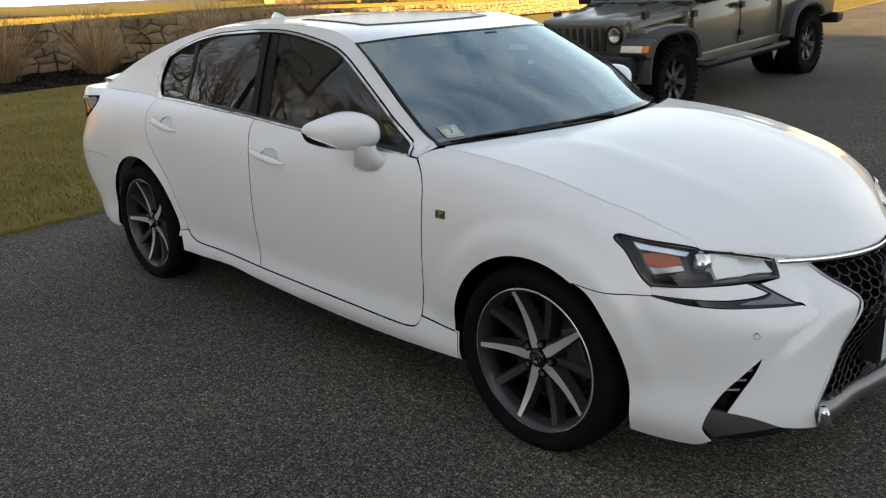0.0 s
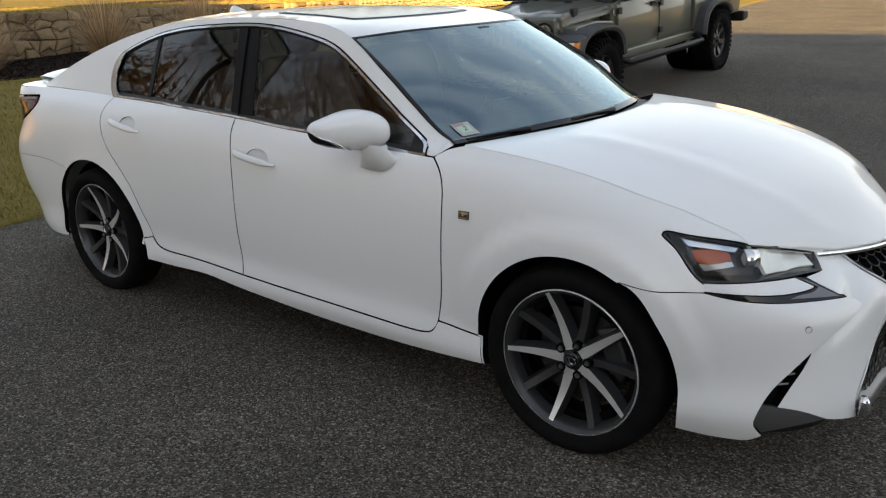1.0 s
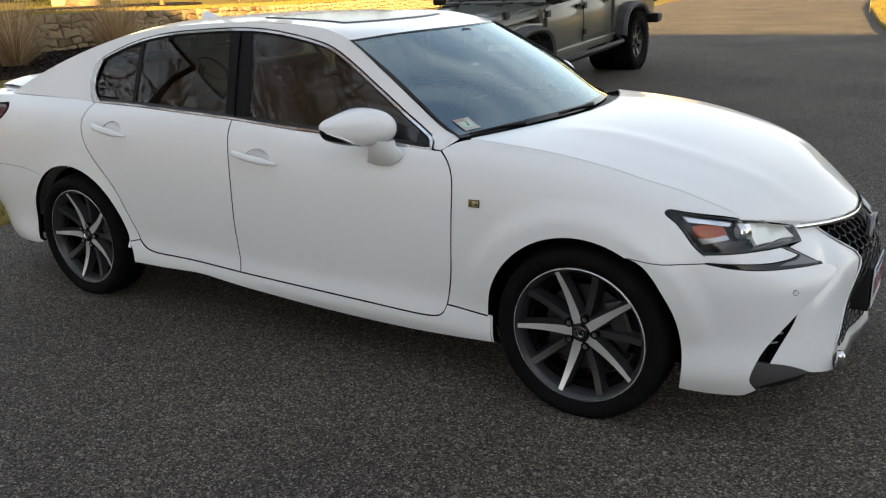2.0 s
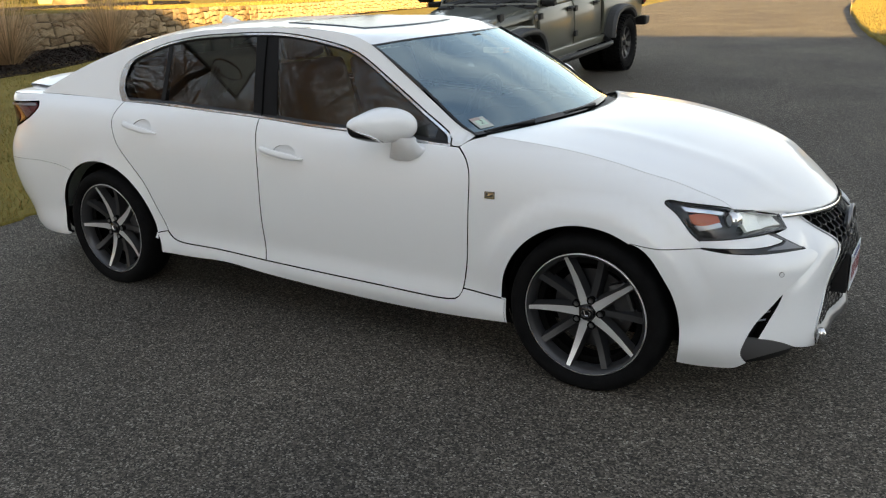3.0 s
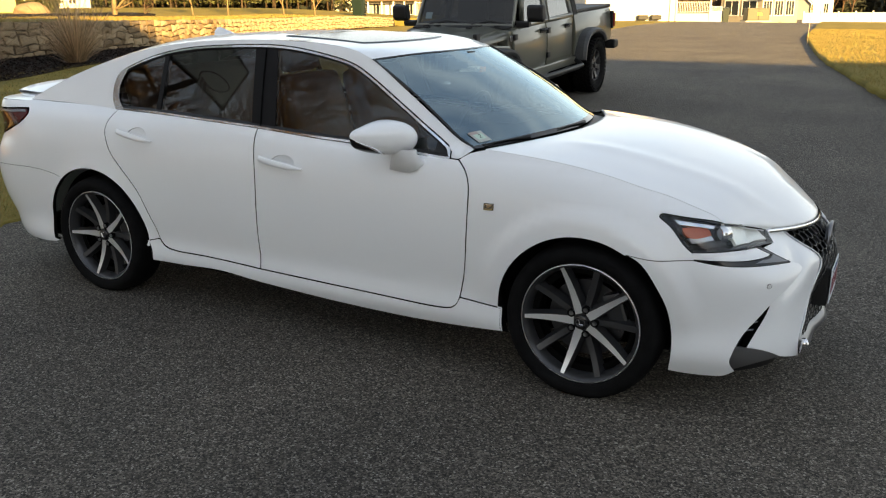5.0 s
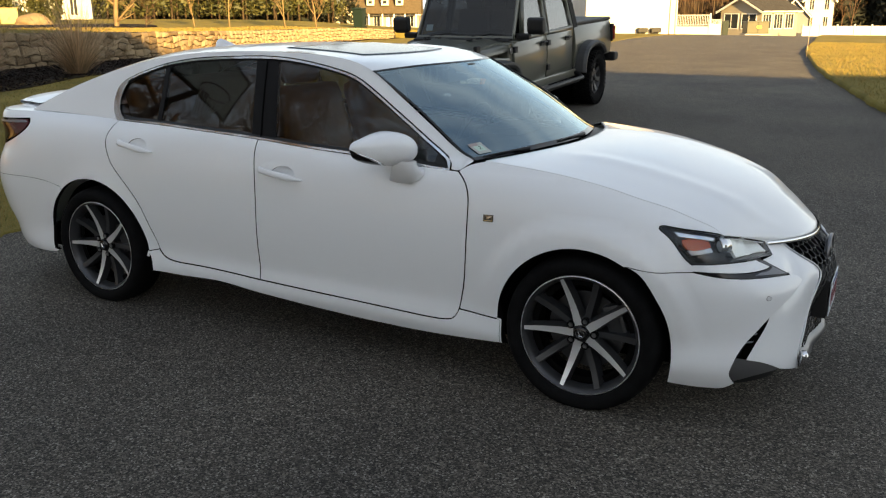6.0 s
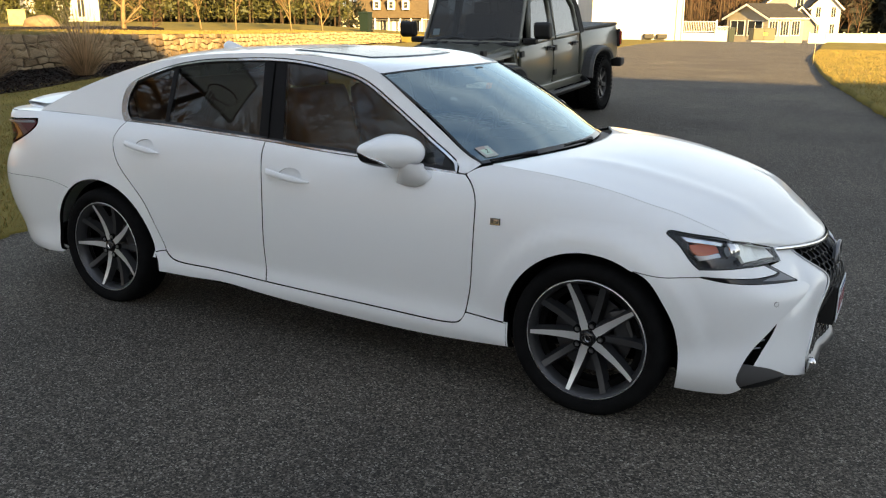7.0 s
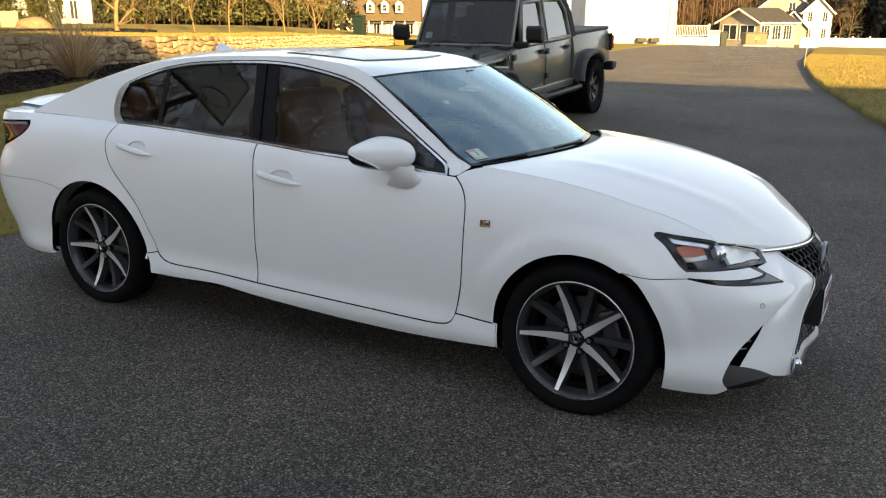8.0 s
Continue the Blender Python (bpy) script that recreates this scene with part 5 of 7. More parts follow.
g = raw("ground", X.reshape(-1, 3), [(i * m_ + j, (i + 1) * m_ + j, (i + 1) * m_ + j + 1, i * m_ + j + 1) for i in range(len(gx) - 1) for j in range(m_ - 1)], M_ASPHALT, smooth_shade=True)
tagged(g, "worn dark grey asphalt driveway with pale grit", "driveway", kind="structure")

L_LAWN_L = [(-3.9, -14), (-4.25, -5), (-4.52, -1.8), (-4.62, -.9), (-4.72, -.3), (-5.0, 1.2), (-6.0, 6), (-7.8, 14.5), (-10.4, 27), (-13.1, 39), (-14.5, 48), (-15.2, 60), (-14.5, 70)]
L_LAWN_R = [(40, 1.5), (14, 2.5), (6, 4.0), (2.6, 6.2), (1.35, 8.1), (.57, 10.05), (.03, 12.5), (-.83, 16.6), (-2.05, 24.8), (-2.9, 31), (-3.7, 40), (-4.6, 50), (-5.6, 62), (-6, 66)]
L_BED = [(-15.1, -14), (-15.0, -3), (-14.9, 2.0), (-15.0, 3.8), (-14.6, 6.0), (-15.0, 8.2), (-16.3, 12), (-19.2, 17.5), (-22.6, 25.5), (-24.6, 34.5), (-25.4, 38.4)]


def rough(f, amount, seed):
    """Edge with small irregularities."""
    r = random.Random(seed)
    return [np.array(p) + np.array((r.uniform(-amount, amount), r.uniform(-amount, amount) * .3)) for p in f]


def bank(height):
    def f(x, y, off=0.0):
        n = np.sin(x * 1.7 + np.sin(y * 1.1)) * np.cos(y * 1.3) * .012
        return land(x, y, height + n + off)
    return f


left_edge = rough(curve(L_LAWN_L, .18), .025, 3)
right_edge = rough(curve(L_LAWN_R, .22), .03, 4)
lawn = panel("lawn_left", bank(.03), np.array(left_edge + curve([(-14.5, 70), (-26, 70), (-27, 38.4), (-25.4, 38.4)], 1.0)[1:] + curve(L_BED[::-1], .4)[1:] + [np.array((-15.1, -14))]), M_LAWN, None, gap=0, depth=.09, step=.8, lip=.03)
tagged(lawn, "dormant yellow-green lawn beside the driveway", "lawn", kind="structure")
lawn_r = panel("lawn_right", bank(.10), np.array(right_edge + [np.array((40, 66))]), M_LAWN, None, gap=0, depth=.16, step=.9, lip=.06)
tagged(lawn_r, "sunlit dry yellow lawn on the driveway's far bend", "lawn", kind="structure")
bed = panel("mulch_bed", bank(.05), np.array(curve(L_BED, .4) + [np.array((wall_x(y) - .1, y)) for y in np.linspace(38.4, -14, 40)]), M_MULCH, None, gap=0, depth=.08, step=.6)
tagged(bed, "dark brown mulch bed along the stone wall", "mulch bed", kind="structure")

# upper lawn behind the wall


def upper(x, y, off=0.0):
    d = np.maximum(wall_x(y) - x, 0)
    z = wall_top(np.minimum(y, 36)) + .012 * np.minimum(d, 9) + np.sin(x * .9) * np.cos(y * .7) * .03
    z = z + 3.2 * ease(8, 60, d) * ease(16, 2, y)
    z = z + (.95 - z) * ease(3, 14, d) * (1 - ease(16, 2, y)) + ease(40, 70, y) * -1.3 + ease(62, 100, y) * -1.3
    return np.stack(np.broadcast_arrays(x, y, z - .06 + off), -1)


up = panel("upper_lawn", upper, np.array([np.array((wall_x(y) - .15, y)) for y in np.linspace(-14, 38, 60)] + [np.array((-27, 60)), np.array((-40, 95)), np.array((-260, 140)), np.array((-260, -14))]), M_LAWN, None, gap=0, depth=1.4, step=2.2)
tagged(up, "raised dry lawn held by the stone wall", "lawn", kind="structure")
L_BED2 = [(-24.5, -14), (-25.5, 4), (-26.5, 14), (-29.5, 24), (-33, 26), (-33.5, 14), (-30, 4), (-29, -14)]
bed2 = panel("upper_mulch_bed", lambda x, y, off=0.0: upper(x, y, .05 + off), np.array(curve(L_BED2, .8)), M_MULCH, None, gap=0, depth=.1, step=.9)
tagged(bed2, "dark mulch bed on the raised lawn", "mulch bed", kind="structure")


def blades(name, places, surf, h, w, mat, label, seed, lean=.5):
    """Short grass: one thin bent triangle a blade."""
    r = np.random.RandomState(seed)
    n = len(places)
    P = surf(places[:, 0], places[:, 1])
    a = r.uniform(0, 2 * np.pi, n)
    hh, ww = h * r.uniform(.5, 1.2, n), w * r.uniform(.6, 1.3, n)
    side = np.stack([np.cos(a), np.sin(a), 0 * a], 1) * ww[:, None]
    b = r.uniform(0, 2 * np.pi, n)
    tip = np.stack([np.cos(b) * lean, np.sin(b) * lean, np.ones(n)], 1) * hh[:, None]
    V = np.stack([P - side, P + side, P + tip], 1).reshape(-1, 3)
    F = np.arange(3 * n).reshape(n, 3)
    ob = raw(name, V, F.tolist(), mat)
    return tagged(ob, label, "grass", kind="stuff")


def scatter(line, n, seed):
    """Places inside an outline."""
    r = np.random.RandomState(seed)
    P = np.array(line)
    lo, hi = P.min(0), P.max(0)
    out = np.zeros((0, 2))
    while len(out) < n:
        q = r.uniform(lo, hi, (n, 2))
        out = np.concatenate([out, q[within(P, q)]])
    return out[:n]


near_edge = [p for p in left_edge if -3 < p[1] < 7]
blades("lawn_grass", scatter(near_edge + [np.array((-11, 7)), np.array((-10, -3))], 52000, 1), bank(.03), .035, .0035, M_BLADE, "short dormant grass blades on the lawn", 11)
blades("lawn_grass", scatter([p for p in left_edge if -3 < p[1] < 16] + [np.array((-16, 16)), np.array((-14.9, 3)), np.array((-14.9, -3))], 40000, 2), bank(.03), .05, .006, M_BLADE, "short dormant grass blades on the lawn", 12)
blades("lawn_grass", scatter([p for p in right_edge if 4 < p[1] < 40 and p[0] < 7] + [np.array((3, 40)), np.array((9, 20)), np.array((8, 4))], 90000, 3), bank(.10), .045, .006, M_BLADE, "short dry grass blades on the bank", 13)
blades("lawn_grass", scatter([np.array((wall_x(y) - .1, y)) for y in np.linspace(-2, 36, 20)] + [np.array((-30, 36)), np.array((-25, -2))], 24000, 4), upper, .07, .010, M_BLADE, "short dry grass blades on the raised lawn", 14)


M_CHIP = tint_by_island(material("mulch_chips", (.018, .012, .009), .9, 0, Specular_IOR_Level=.1), .7, .03)
blades("mulch_chips", scatter(curve(L_BED, .4) + [np.array((wall_x(y) - .1, y)) for y in np.linspace(38.4, -14, 40)], 26000, 6), bank(.05), .035, .022, M_CHIP, "loose dark mulch chips along the wall", 16, 1.6)


# ---- stone wall ----
stone_wall = new("stone_wall")
tagged(stone_wall, "dry-laid fieldstone retaining wall of tan stones", "stone wall", kind="structure")


def wall_point(s, h, off):
    """s: the place along the wall (by y), h: 0 to 1 up it, off: metres out of it."""
    e = .05
    tx, ty = wall_x(s + e) - wall_x(s - e), 2 * e
    l = math.hypot(tx, ty)
    nx, ny = ty / l, -tx / l
    z0 = ground_z(s) - .03
    z = z0 + (wall_top(s) - z0) * h
    lean = -.10 * h
    return (float(wall_x(s) + nx * (off + lean)), float(s + ny * (off + lean)), float(z))


V, F = [], []
ys = np.linspace(-14, 38, 90)
for s in ys:
    for h, o in ((0, -.02), (1, -.02), (1, -.5)):
        V.append(wall_point(s, h * .985, o))
for i in range(len(ys) - 1):
    for k in range(2):
        F.append((i * 3 + k, i * 3 + k + 1, i * 3 + k + 4, i * 3 + k + 3))
raw("core", V, F, M_JOINT, stone_wall, "shadowed core behind the stones")
rng = random.Random(7)
ROWS = 5
stones = []
s0 = -6.0
lat = {}


def lattice(i, j):
    """A jittered corner of the stones' bond."""
    if (i, j) not in lat:
        lat[(i, j)] = (s0 + i * .19 + rng.uniform(-.075, .075), j / ROWS + (rng.uniform(-.075, .075) if 0 < j < ROWS else (rng.uniform(-.03, .02) if j else 0)))
    return lat[(i, j)]


for j in range(ROWS):
    i = j % 2
    while s0 + i * .19 < 37.6:
        w = 2 if rng.random() < .8 else rng.choice((1, 3))
        low = [lattice(k, j) for k in range(i, i + w + 1)]
        high = [lattice(k, j + 1) for k in range(i, i + w + 1)]
        stones.append(low + high[::-1])
        i += w
stuff_v, stuff_f = [], []
stones.sort(key=lambda q: abs(np.mean([p[0] for p in q]) - 9))
for n, q in enumerate(stones):
    c = np.mean(q, 0)
    out = rng.uniform(.015, .075)
    rings = []
    for shrink, off in ((.93, -.03), (.85, out * .55), (.62, out)):
        rings.append([wall_point(c[0] + (p[0] - c[0]) * shrink, min(1.04, c[1] + (p[1] - c[1]) * shrink), off + rng.uniform(-.008, .008)) for p in q])
    top_c = wall_point(c[0], c[1], out + rng.uniform(.0, .03))
    k = len(q)
    V = [p for r in rings for p in r] + [top_c]
    F = []
    for r in range(2):
        for t in range(k):
            u = (t + 1) % k
            F.append((r * k + t, r * k + u, (r + 1) * k + u, (r + 1) * k + t))
    for t in range(k):
        F.append((2 * k + t, 2 * k + (t + 1) % k, 3 * k))
    if n < 290:
        raw("stone", V, F, M_STONE, stone_wall, smooth_shade=False)
    else:
        o = len(stuff_v)
        stuff_v.extend(V)
        stuff_f.extend(tuple(x + o for x in f) for f in F)
ob = raw("far_stones", stuff_v, stuff_f, M_STONE, stone_wall)
ob["kind"] = "stuff"


# ---- dry ornamental grasses ----
def grass_clump(x, y, h, spread, seed, n=900):
    r = np.random.RandomState(seed)
    V, F = [], []
    z0 = float(ground_z(y)) + .03
    for i in range(n):
        a = r.uniform(0, 2 * math.pi)
        r0 = abs(r.normal(0, .11))
        out = r.beta(1.6, 1.25) * spread
        hh = h * r.uniform(.45, 1.0) * (1 - .38 * (out / spread) ** 2)
        droop = r.uniform(0, .45) * (out / spread)
        d = np.array((math.cos(a), math.sin(a), 0))
        b = a + r.uniform(-.5, .5)
        side = np.array((-math.sin(b), math.cos(b), 0)) * r.uniform(.0028, .006)
        base = np.array((x, y, z0)) + d * r0
        o = len(V)
        for t in (0, .4, .75, 1):
            p = base + d * out * t ** 1.12 + np.array((0, 0, hh * (t - droop * t ** 3)))
            w = 1 - .75 * t
            V.append(p - side * w)
            V.append(p + side * w)
        for k in range(3):
            F.append((o + 2 * k, o + 2 * k + 1, o + 2 * k + 3, o + 2 * k + 2))
    ob = raw("ornamental_grass", V, F, M_STRAW)
    return tagged(ob, "dry tan clump of ornamental grass in mulch", "ornamental grass", group="grasses along the wall")


for k, (x, y, h, sp) in enumerate(((-17.1, -1.2, 1.85, 1.6), (-17.2, .8, 1.85, 1.65), (-17.1, 2.75, 1.9, 1.7), (-16.85, 4.65, 1.9, 1.75), (-16.5, 7.15, 2.0, 1.8), (-15.95, 9.3, 2.1, 1.9))):
    grass_clump(x, y, h, sp, 20 + k, 850)


# ---- trees ----
M_BARK = mottled("grey_bark", (.05, .034, .022), (.11, .08, .055), 6, .9, .6, 40, stretch=(1, 1, .25))
M_BARKTAN = mottled("tan_bark", (.14, .095, .05), (.25, .18, .10), 6, .9, .5, 40, stretch=(1, 1, .25))
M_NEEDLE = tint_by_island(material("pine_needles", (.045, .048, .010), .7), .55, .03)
# near-black needles: dark evergreens, and shade painted into the conifers behind
M_NEEDLEDK = tint_by_island(material("dark_shade_needles", (.010, .013, .006), .8), .5, .02)
# extra brightness put into the yard twigs' colour, to light the car more
M_TWIGPALE = tint_by_island(material("pale_twigs", (.17, .11, .065), .85), .4, .02)
M_TWIG = tint_by_island(material("russet_twigs", (.062, .036, .018), .85), .4, .02)


def bare_tree(name, x, y, z, h, seed, mat, label, levels=4, spread=.55, girth=None, fork=.35, sides=5, group="", fine=.003):
    """A leafless tree: a tapered trunk and ever finer limbs."""
    r = random.Random(seed)
    tree = new(name)
    tree.location = (x, y, z)
    tagged(tree, label, "tree", group=group)
    trunk, limbs = [], []
    g0 = girth or h * .018

    def grow(p, d, length, rad, lev, store):
        pts, rads = [p], [rad]
        q, dd = Vector(p), Vector(d)
        steps = 4 if lev < 3 else 3
        for i in range(steps):
            dd = (dd + Vector((r.uniform(-1, 1), r.uniform(-1, 1), r.uniform(-.5, .9))) * .16).normalized()
            q = q + dd * (length / steps)
            pts.append(tuple(q))
            rads.append(rad * (1 - .55 * (i + 1) / steps))
        store.append(tube(pts, rads, sides if lev < 2 else (4 if lev < 3 else 3)))
        if lev < levels:
            kids = r.randint(4, 6) if lev == 0 else r.randint(3, 5)
            for k in range(kids):
                t = fork + (1 - fork) * (k + r.random()) / kids
                i = min(steps - 1, int(t * steps))
                a = Vector(pts[i]).lerp(Vector(pts[i + 1]), t * steps - i)
                az = r.uniform(0, 2 * math.pi)
                side = Vector((math.cos(az), math.sin(az), r.uniform(.1, .6)))
                nd_ = (dd * (1 - spread) + side * spread).normalized()
                grow(tuple(a), nd_, length * r.uniform(.5, .72), max(rads[i] * r.uniform(.45, .65), fine), lev + 1, limbs)
    grow((0, 0, -.1), (r.uniform(-.05, .05), r.uniform(-.05, .05), 1), h * .55, g0, 0, trunk)
    raw("trunk", *joined(trunk), mat, tree, smooth_shade=True)
    raw("limbs", *joined(limbs), mat, tree, smooth_shade=True)
    return tree


def pine(x, y, z, h, seed, mat, label, n=1400, crown=.35, width=.16, name="pine_tree", group=""):
    """A tall conifer: trunk, and a ragged crown of needle sprays."""
    r = np.random.RandomState(seed)
    tree = new(name)
    tree.location = (x, y, z)
    tagged(tree, label, "tree", group=group)
    v, f = tube([(0, 0, -.1), (.05, .02, h * .5), (.0, .0, h)], [h * .014, h * .009, .02], 5)
    raw("trunk", v, f, M_BARK, tree, smooth_shade=True)
    V, F = [], []
    tiers = max(6, int(h * 1.1))
    for i in range(n):
        t = crown + (1 - crown) * r.beta(1.1, 1.5)
        t = (round(t * tiers) + r.normal(0, .22)) / tiers
        reach = h * width * (1.05 - t) / (1.05 - crown) * r.uniform(.35, 1.0) ** .6 * (1 + .25 * math.sin(i * .7))
        a = r.uniform(0, 2 * math.pi)
        c = np.array((math.cos(a) * reach, math.sin(a) * reach, t * h - reach * .15))
        s = r.uniform(.18, .42) * (h / 12) ** .5
        for k in range(2):
            u = r.normal(0, 1, 3)
            u[2] *= .5
            w = r.normal(0, 1, 3)
            o = len(V)
            V.extend([c + u * s * .5, c - u * s * .35 + w * s * .22, c - u * s * .3 - w * s * .22])
            F.append((o, o + 1, o + 2))
    raw("crown", V, F, mat, tree)
    return tree


def far_woods(name, xs, ys, zf, count, hs, seed, mat, label, sprays=60, twigs=False, low=.22, size=1.0):
    """Dense woods far off, as one mass of trunks and foliage."""
    r = np.random.RandomState(seed)
    TV, LV, LF = [], [], []
    for i in range(count):
        t = r.uniform()
        x = xs[0] + (xs[1] - xs[0]) * t + r.uniform(-4, 4)
        y = ys[0] + (ys[1] - ys[0]) * t + r.uniform(-4, 8)
        h = r.uniform(*hs)
        z = zf
        lean = r.normal(0, .02, 2) * h
        TV.append(tube([(x, y, z - .3), (x + lean[0] * .5, y + lean[1] * .5, z + h * .55), (x + lean[0], y + lean[1], z + h)], [h * .012, h * .008, .03], 4))
        for k in range(sprays):
            q = r.uniform(low, 1)
            reach = h * .20 * (1.1 - q) * r.uniform(.3, 1)
            a = r.uniform(0, 2 * math.pi)
            c = np.array((x + lean[0] * q + math.cos(a) * reach, y + lean[1] * q + math.sin(a) * reach, z + q * h))
            s = r.uniform(.25, .7) * size
            u, w = r.normal(0, 1, 3), r.normal(0, 1, 3)
            if twigs:
                u, w = np.array((math.cos(a) * .6, math.sin(a) * .6, 1.0)) + u * .3, w * .10
            o = len(LV)
            LV.extend([c + u * s * .6, c - u * s * .5 + w * s * .35, c - u * s * .4 - w * s * .35])
            LF.append((o, o + 1, o + 2))
    wood = new(name)
    tagged(wood, label, "woods", kind="stuff")
    a = raw("trunks", *joined(TV), M_BARK, wood, smooth_shade=True)
    b = raw("foliage", LV, LF, mat, wood)
    a["kind"] = b["kind"] = "stuff"
    return wood


# small bare trees on the raised lawn
for k, (x, y, h) in enumerate(((-30.8, 27.9, 3.9), (-30.0, 29.5, 4.2), (-28.2, 31.7, 4.3), (-26.8, 32.5, 3.8))):
    bare_tree("ornamental_tree", x, y, float(upper(x, y)[2]), h, 40 + k, M_BARKTAN, "leafless young tree with pale bark on lawn", 5, .44, .046, .14, fine=.006, group="young trees on the lawn")
t_ = bare_tree("multi_stem_tree", -29.2, 21.8, float(upper(-29.2, 21.8)[2]), 4.6, 51, M_BARKTAN, "leafless many-stemmed tree with pale bark", 4, .75, .12, .05)
bare_tree("bare_shrub", -31.0, 25.0, float(upper(-31, 25)[2]), 2.0, 52, M_TWIG, "leafless russet shrub in the mulch bed", 4, .7, .03, .05)
far_woods("pine_woods", (-62, -47), (43, 59), .3, 60, (7, 10), 61, M_NEEDLE, "sunlit pine woods with bare trunks behind the lawn", 620, low=.10, size=.36)
far_woods("pine_woods", (-78, -58), (52, 72), .0, 50, (8, 11), 62, M_NEEDLE, "sunlit pine woods with bare trunks behind the lawn", 560, low=.10, size=.4)
# the shade inside the woods is put into these conifers' colour
far_woods("dark_woods", (-72, -53), (42, 65), .2, 80, (7, 11), 66, M_NEEDLEDK, "conifers painted dark as if shaded, behind the lawn", 520, low=.0, size=.75)
far_woods("dark_woods", (-110, -76), (62, 88), -.5, 80, (9, 12), 90, M_NEEDLEDK, "conifers painted dark as if shaded, behind the pine woods", 520, low=.0, size=1.1)
far_woods("bare_woods", (-45, -8), (112, 150), -1.7, 100, (8, 12), 63, M_TWIG, "leafless brown woods behind the houses", 200, True, low=.05)
far_woods("bare_woods", (-48, -2), (150, 172), -1.9, 100, (9, 13), 91, M_TWIG, "leafless brown woods far behind the houses", 320, True, low=.0, size=2.0)
far_woods("bare_woods", (-125, -66), (122, 150), -1.7, 70, (8, 12), 67, M_TWIG, "leafless brown woods behind the houses", 200, True, low=.05)
far_woods("evergreen_woods", (-11, 14), (134, 116), -1.9, 60, (8, 13), 64, M_NEEDLEDK, "dark evergreen trees behind the white fence", 420, low=.0, size=1.4)
far_woods("brown_woods", (-60, -4), (165, 190), -1.9, 110, (12, 15), 92, M_NEEDLEDK, "dark woods far behind the houses", 300, low=.0, size=2.2)
for k, (x, y) in enumerate(((-10.5, 121), (-9.2, 121.5), (-8.2, 120))):
    bare_tree("russet_tree", x, y, -1.7, 6.5 + k * .6, 70 + k, M_TWIG, "leafless russet tree against dark evergreens", 4, .4, .1, .2, group="russet trees")

# trees behind the camera, seen only as reflections in the glass
for k, (x, y, h) in enumerate(((-12.5, -13.5, 17), (-17, -10.5, 16), (-21, -16, 18), (-9.5, -19, 18), (-25, -11, 16), (-15.5, -22, 19), (-29, -19, 18), (-6, -24, 18), (-33, -13, 17), (-22, -27, 19))):
    bare_tree("yard_tree", x, y, 0, h, 80 + k, M_BARK, "tall leafless yard tree across the driveway", 6 if k < 2 else 5, .6, h * .010, .14, group="yard trees", fine=.008)
far_woods("yard_woods", (-75, -2), (-22, -44), 0, 110, (8, 15), 65, M_TWIGPALE, "leafless woods behind the yard", 160, True, low=.08)


far_woods("yard_woods", (-42, -7), (-9, -30), 0, 34, (12, 17), 93, M_TWIG, "tall leafless woods across the driveway", 640, True, low=.12, size=.9)


# evergreens and a boulder by the far white house
def evergreen_bush(x, y, z, w, h, seed, mat, label, n=6500):
    """A dense rounded evergreen of many small sprays."""
    r = np.random.RandomState(seed)
    V, F = [], []
    for i in range(n):
        d = r.normal(0, 1, 3)
        d /= np.linalg.norm(d)
        k = r.uniform(.55, 1) ** .5 * (1 + .18 * math.sin(d[0] * 5 + seed) * math.cos(d[1] * 4))
        c = np.array((d[0] * w * k * (1 - .35 * max(0, d[2])), d[1] * w * k * (1 - .35 * max(0, d[2])), h * .48 + d[2] * h * .5 * k))
        u, v_ = r.normal(0, 1, 3), r.normal(0, 1, 3)
        s = r.uniform(.07, .15)
        o = len(V)
        V.extend([c + d * s + u * s * .3, c + v_ * s * .4, c - v_ * s * .4])
        F.append((o, o + 1, o + 2))
    ob = raw("evergreen_bush", V, F, mat)
    ob.location = (x, y, z)
    return tagged(ob, label, "bush")


for k, (x, y, w, h) in enumerate(((-41.6, 27.6, .95, 3.2), (-43.5, 27.5, 1.5, 4.5), (-46.5, 27.2, 1.8, 5.5))):
    evergreen_bush(x, y, float(upper(x, y)[2]) - .1, w, h, 130 + k, M_NEEDLE, "sunlit yellow-green evergreen near the white house")
bm = bmesh.new()
bmesh.ops.create_icosphere(bm, subdivisions=4, radius=1)
for v_ in bm.verts:
    n_ = math.sin(v_.co.x * 3.1 + 1) * math.cos(v_.co.y * 2.7) * .12 + math.sin(v_.co.z * 5 + v_.co.x * 4) * .05
    v_.co = Vector((v_.co.x * .95, v_.co.y * .7, max(-.4, v_.co.z * .42))) * (1 + n_)
rock = part("boulder", bm, M_STONE, None, smooth_shade=True)
rock.location = (-35.9, 22.7, float(upper(-35.9, 22.7)[2]) + .1)
tagged(rock, "large tan boulder on the mulch bed", "boulder")
box_ = new("utility_box")
box_.matrix_world = pose(-40.7, 24.8, float(upper(-40.7, 24.8)[2]), 0, 0, 50)
tagged(box_, "small tan utility box on the mulch bed", "utility box")
box("cabinet", (0, 0, .38), (.85, .6, .76), mottled("tan_metal", (.30, .24, .10), (.36, .29, .13), 3, .6, .1), box_, .03)
box("lid", (0, 0, .78), (.91, .66, .05), mottled("tan_lid", (.26, .20, .09), (.32, .25, .11), 3, .6, .1), box_, .015)


# ---- houses ----
M_SIDING = mottled("white_siding", (.48, .46, .42), (.56, .54, .50), .8, .6, .15, 12)
M_CREAM = mottled("cream_siding", (.28, .25, .19), (.34, .30, .23), .8, .6, .15, 12)
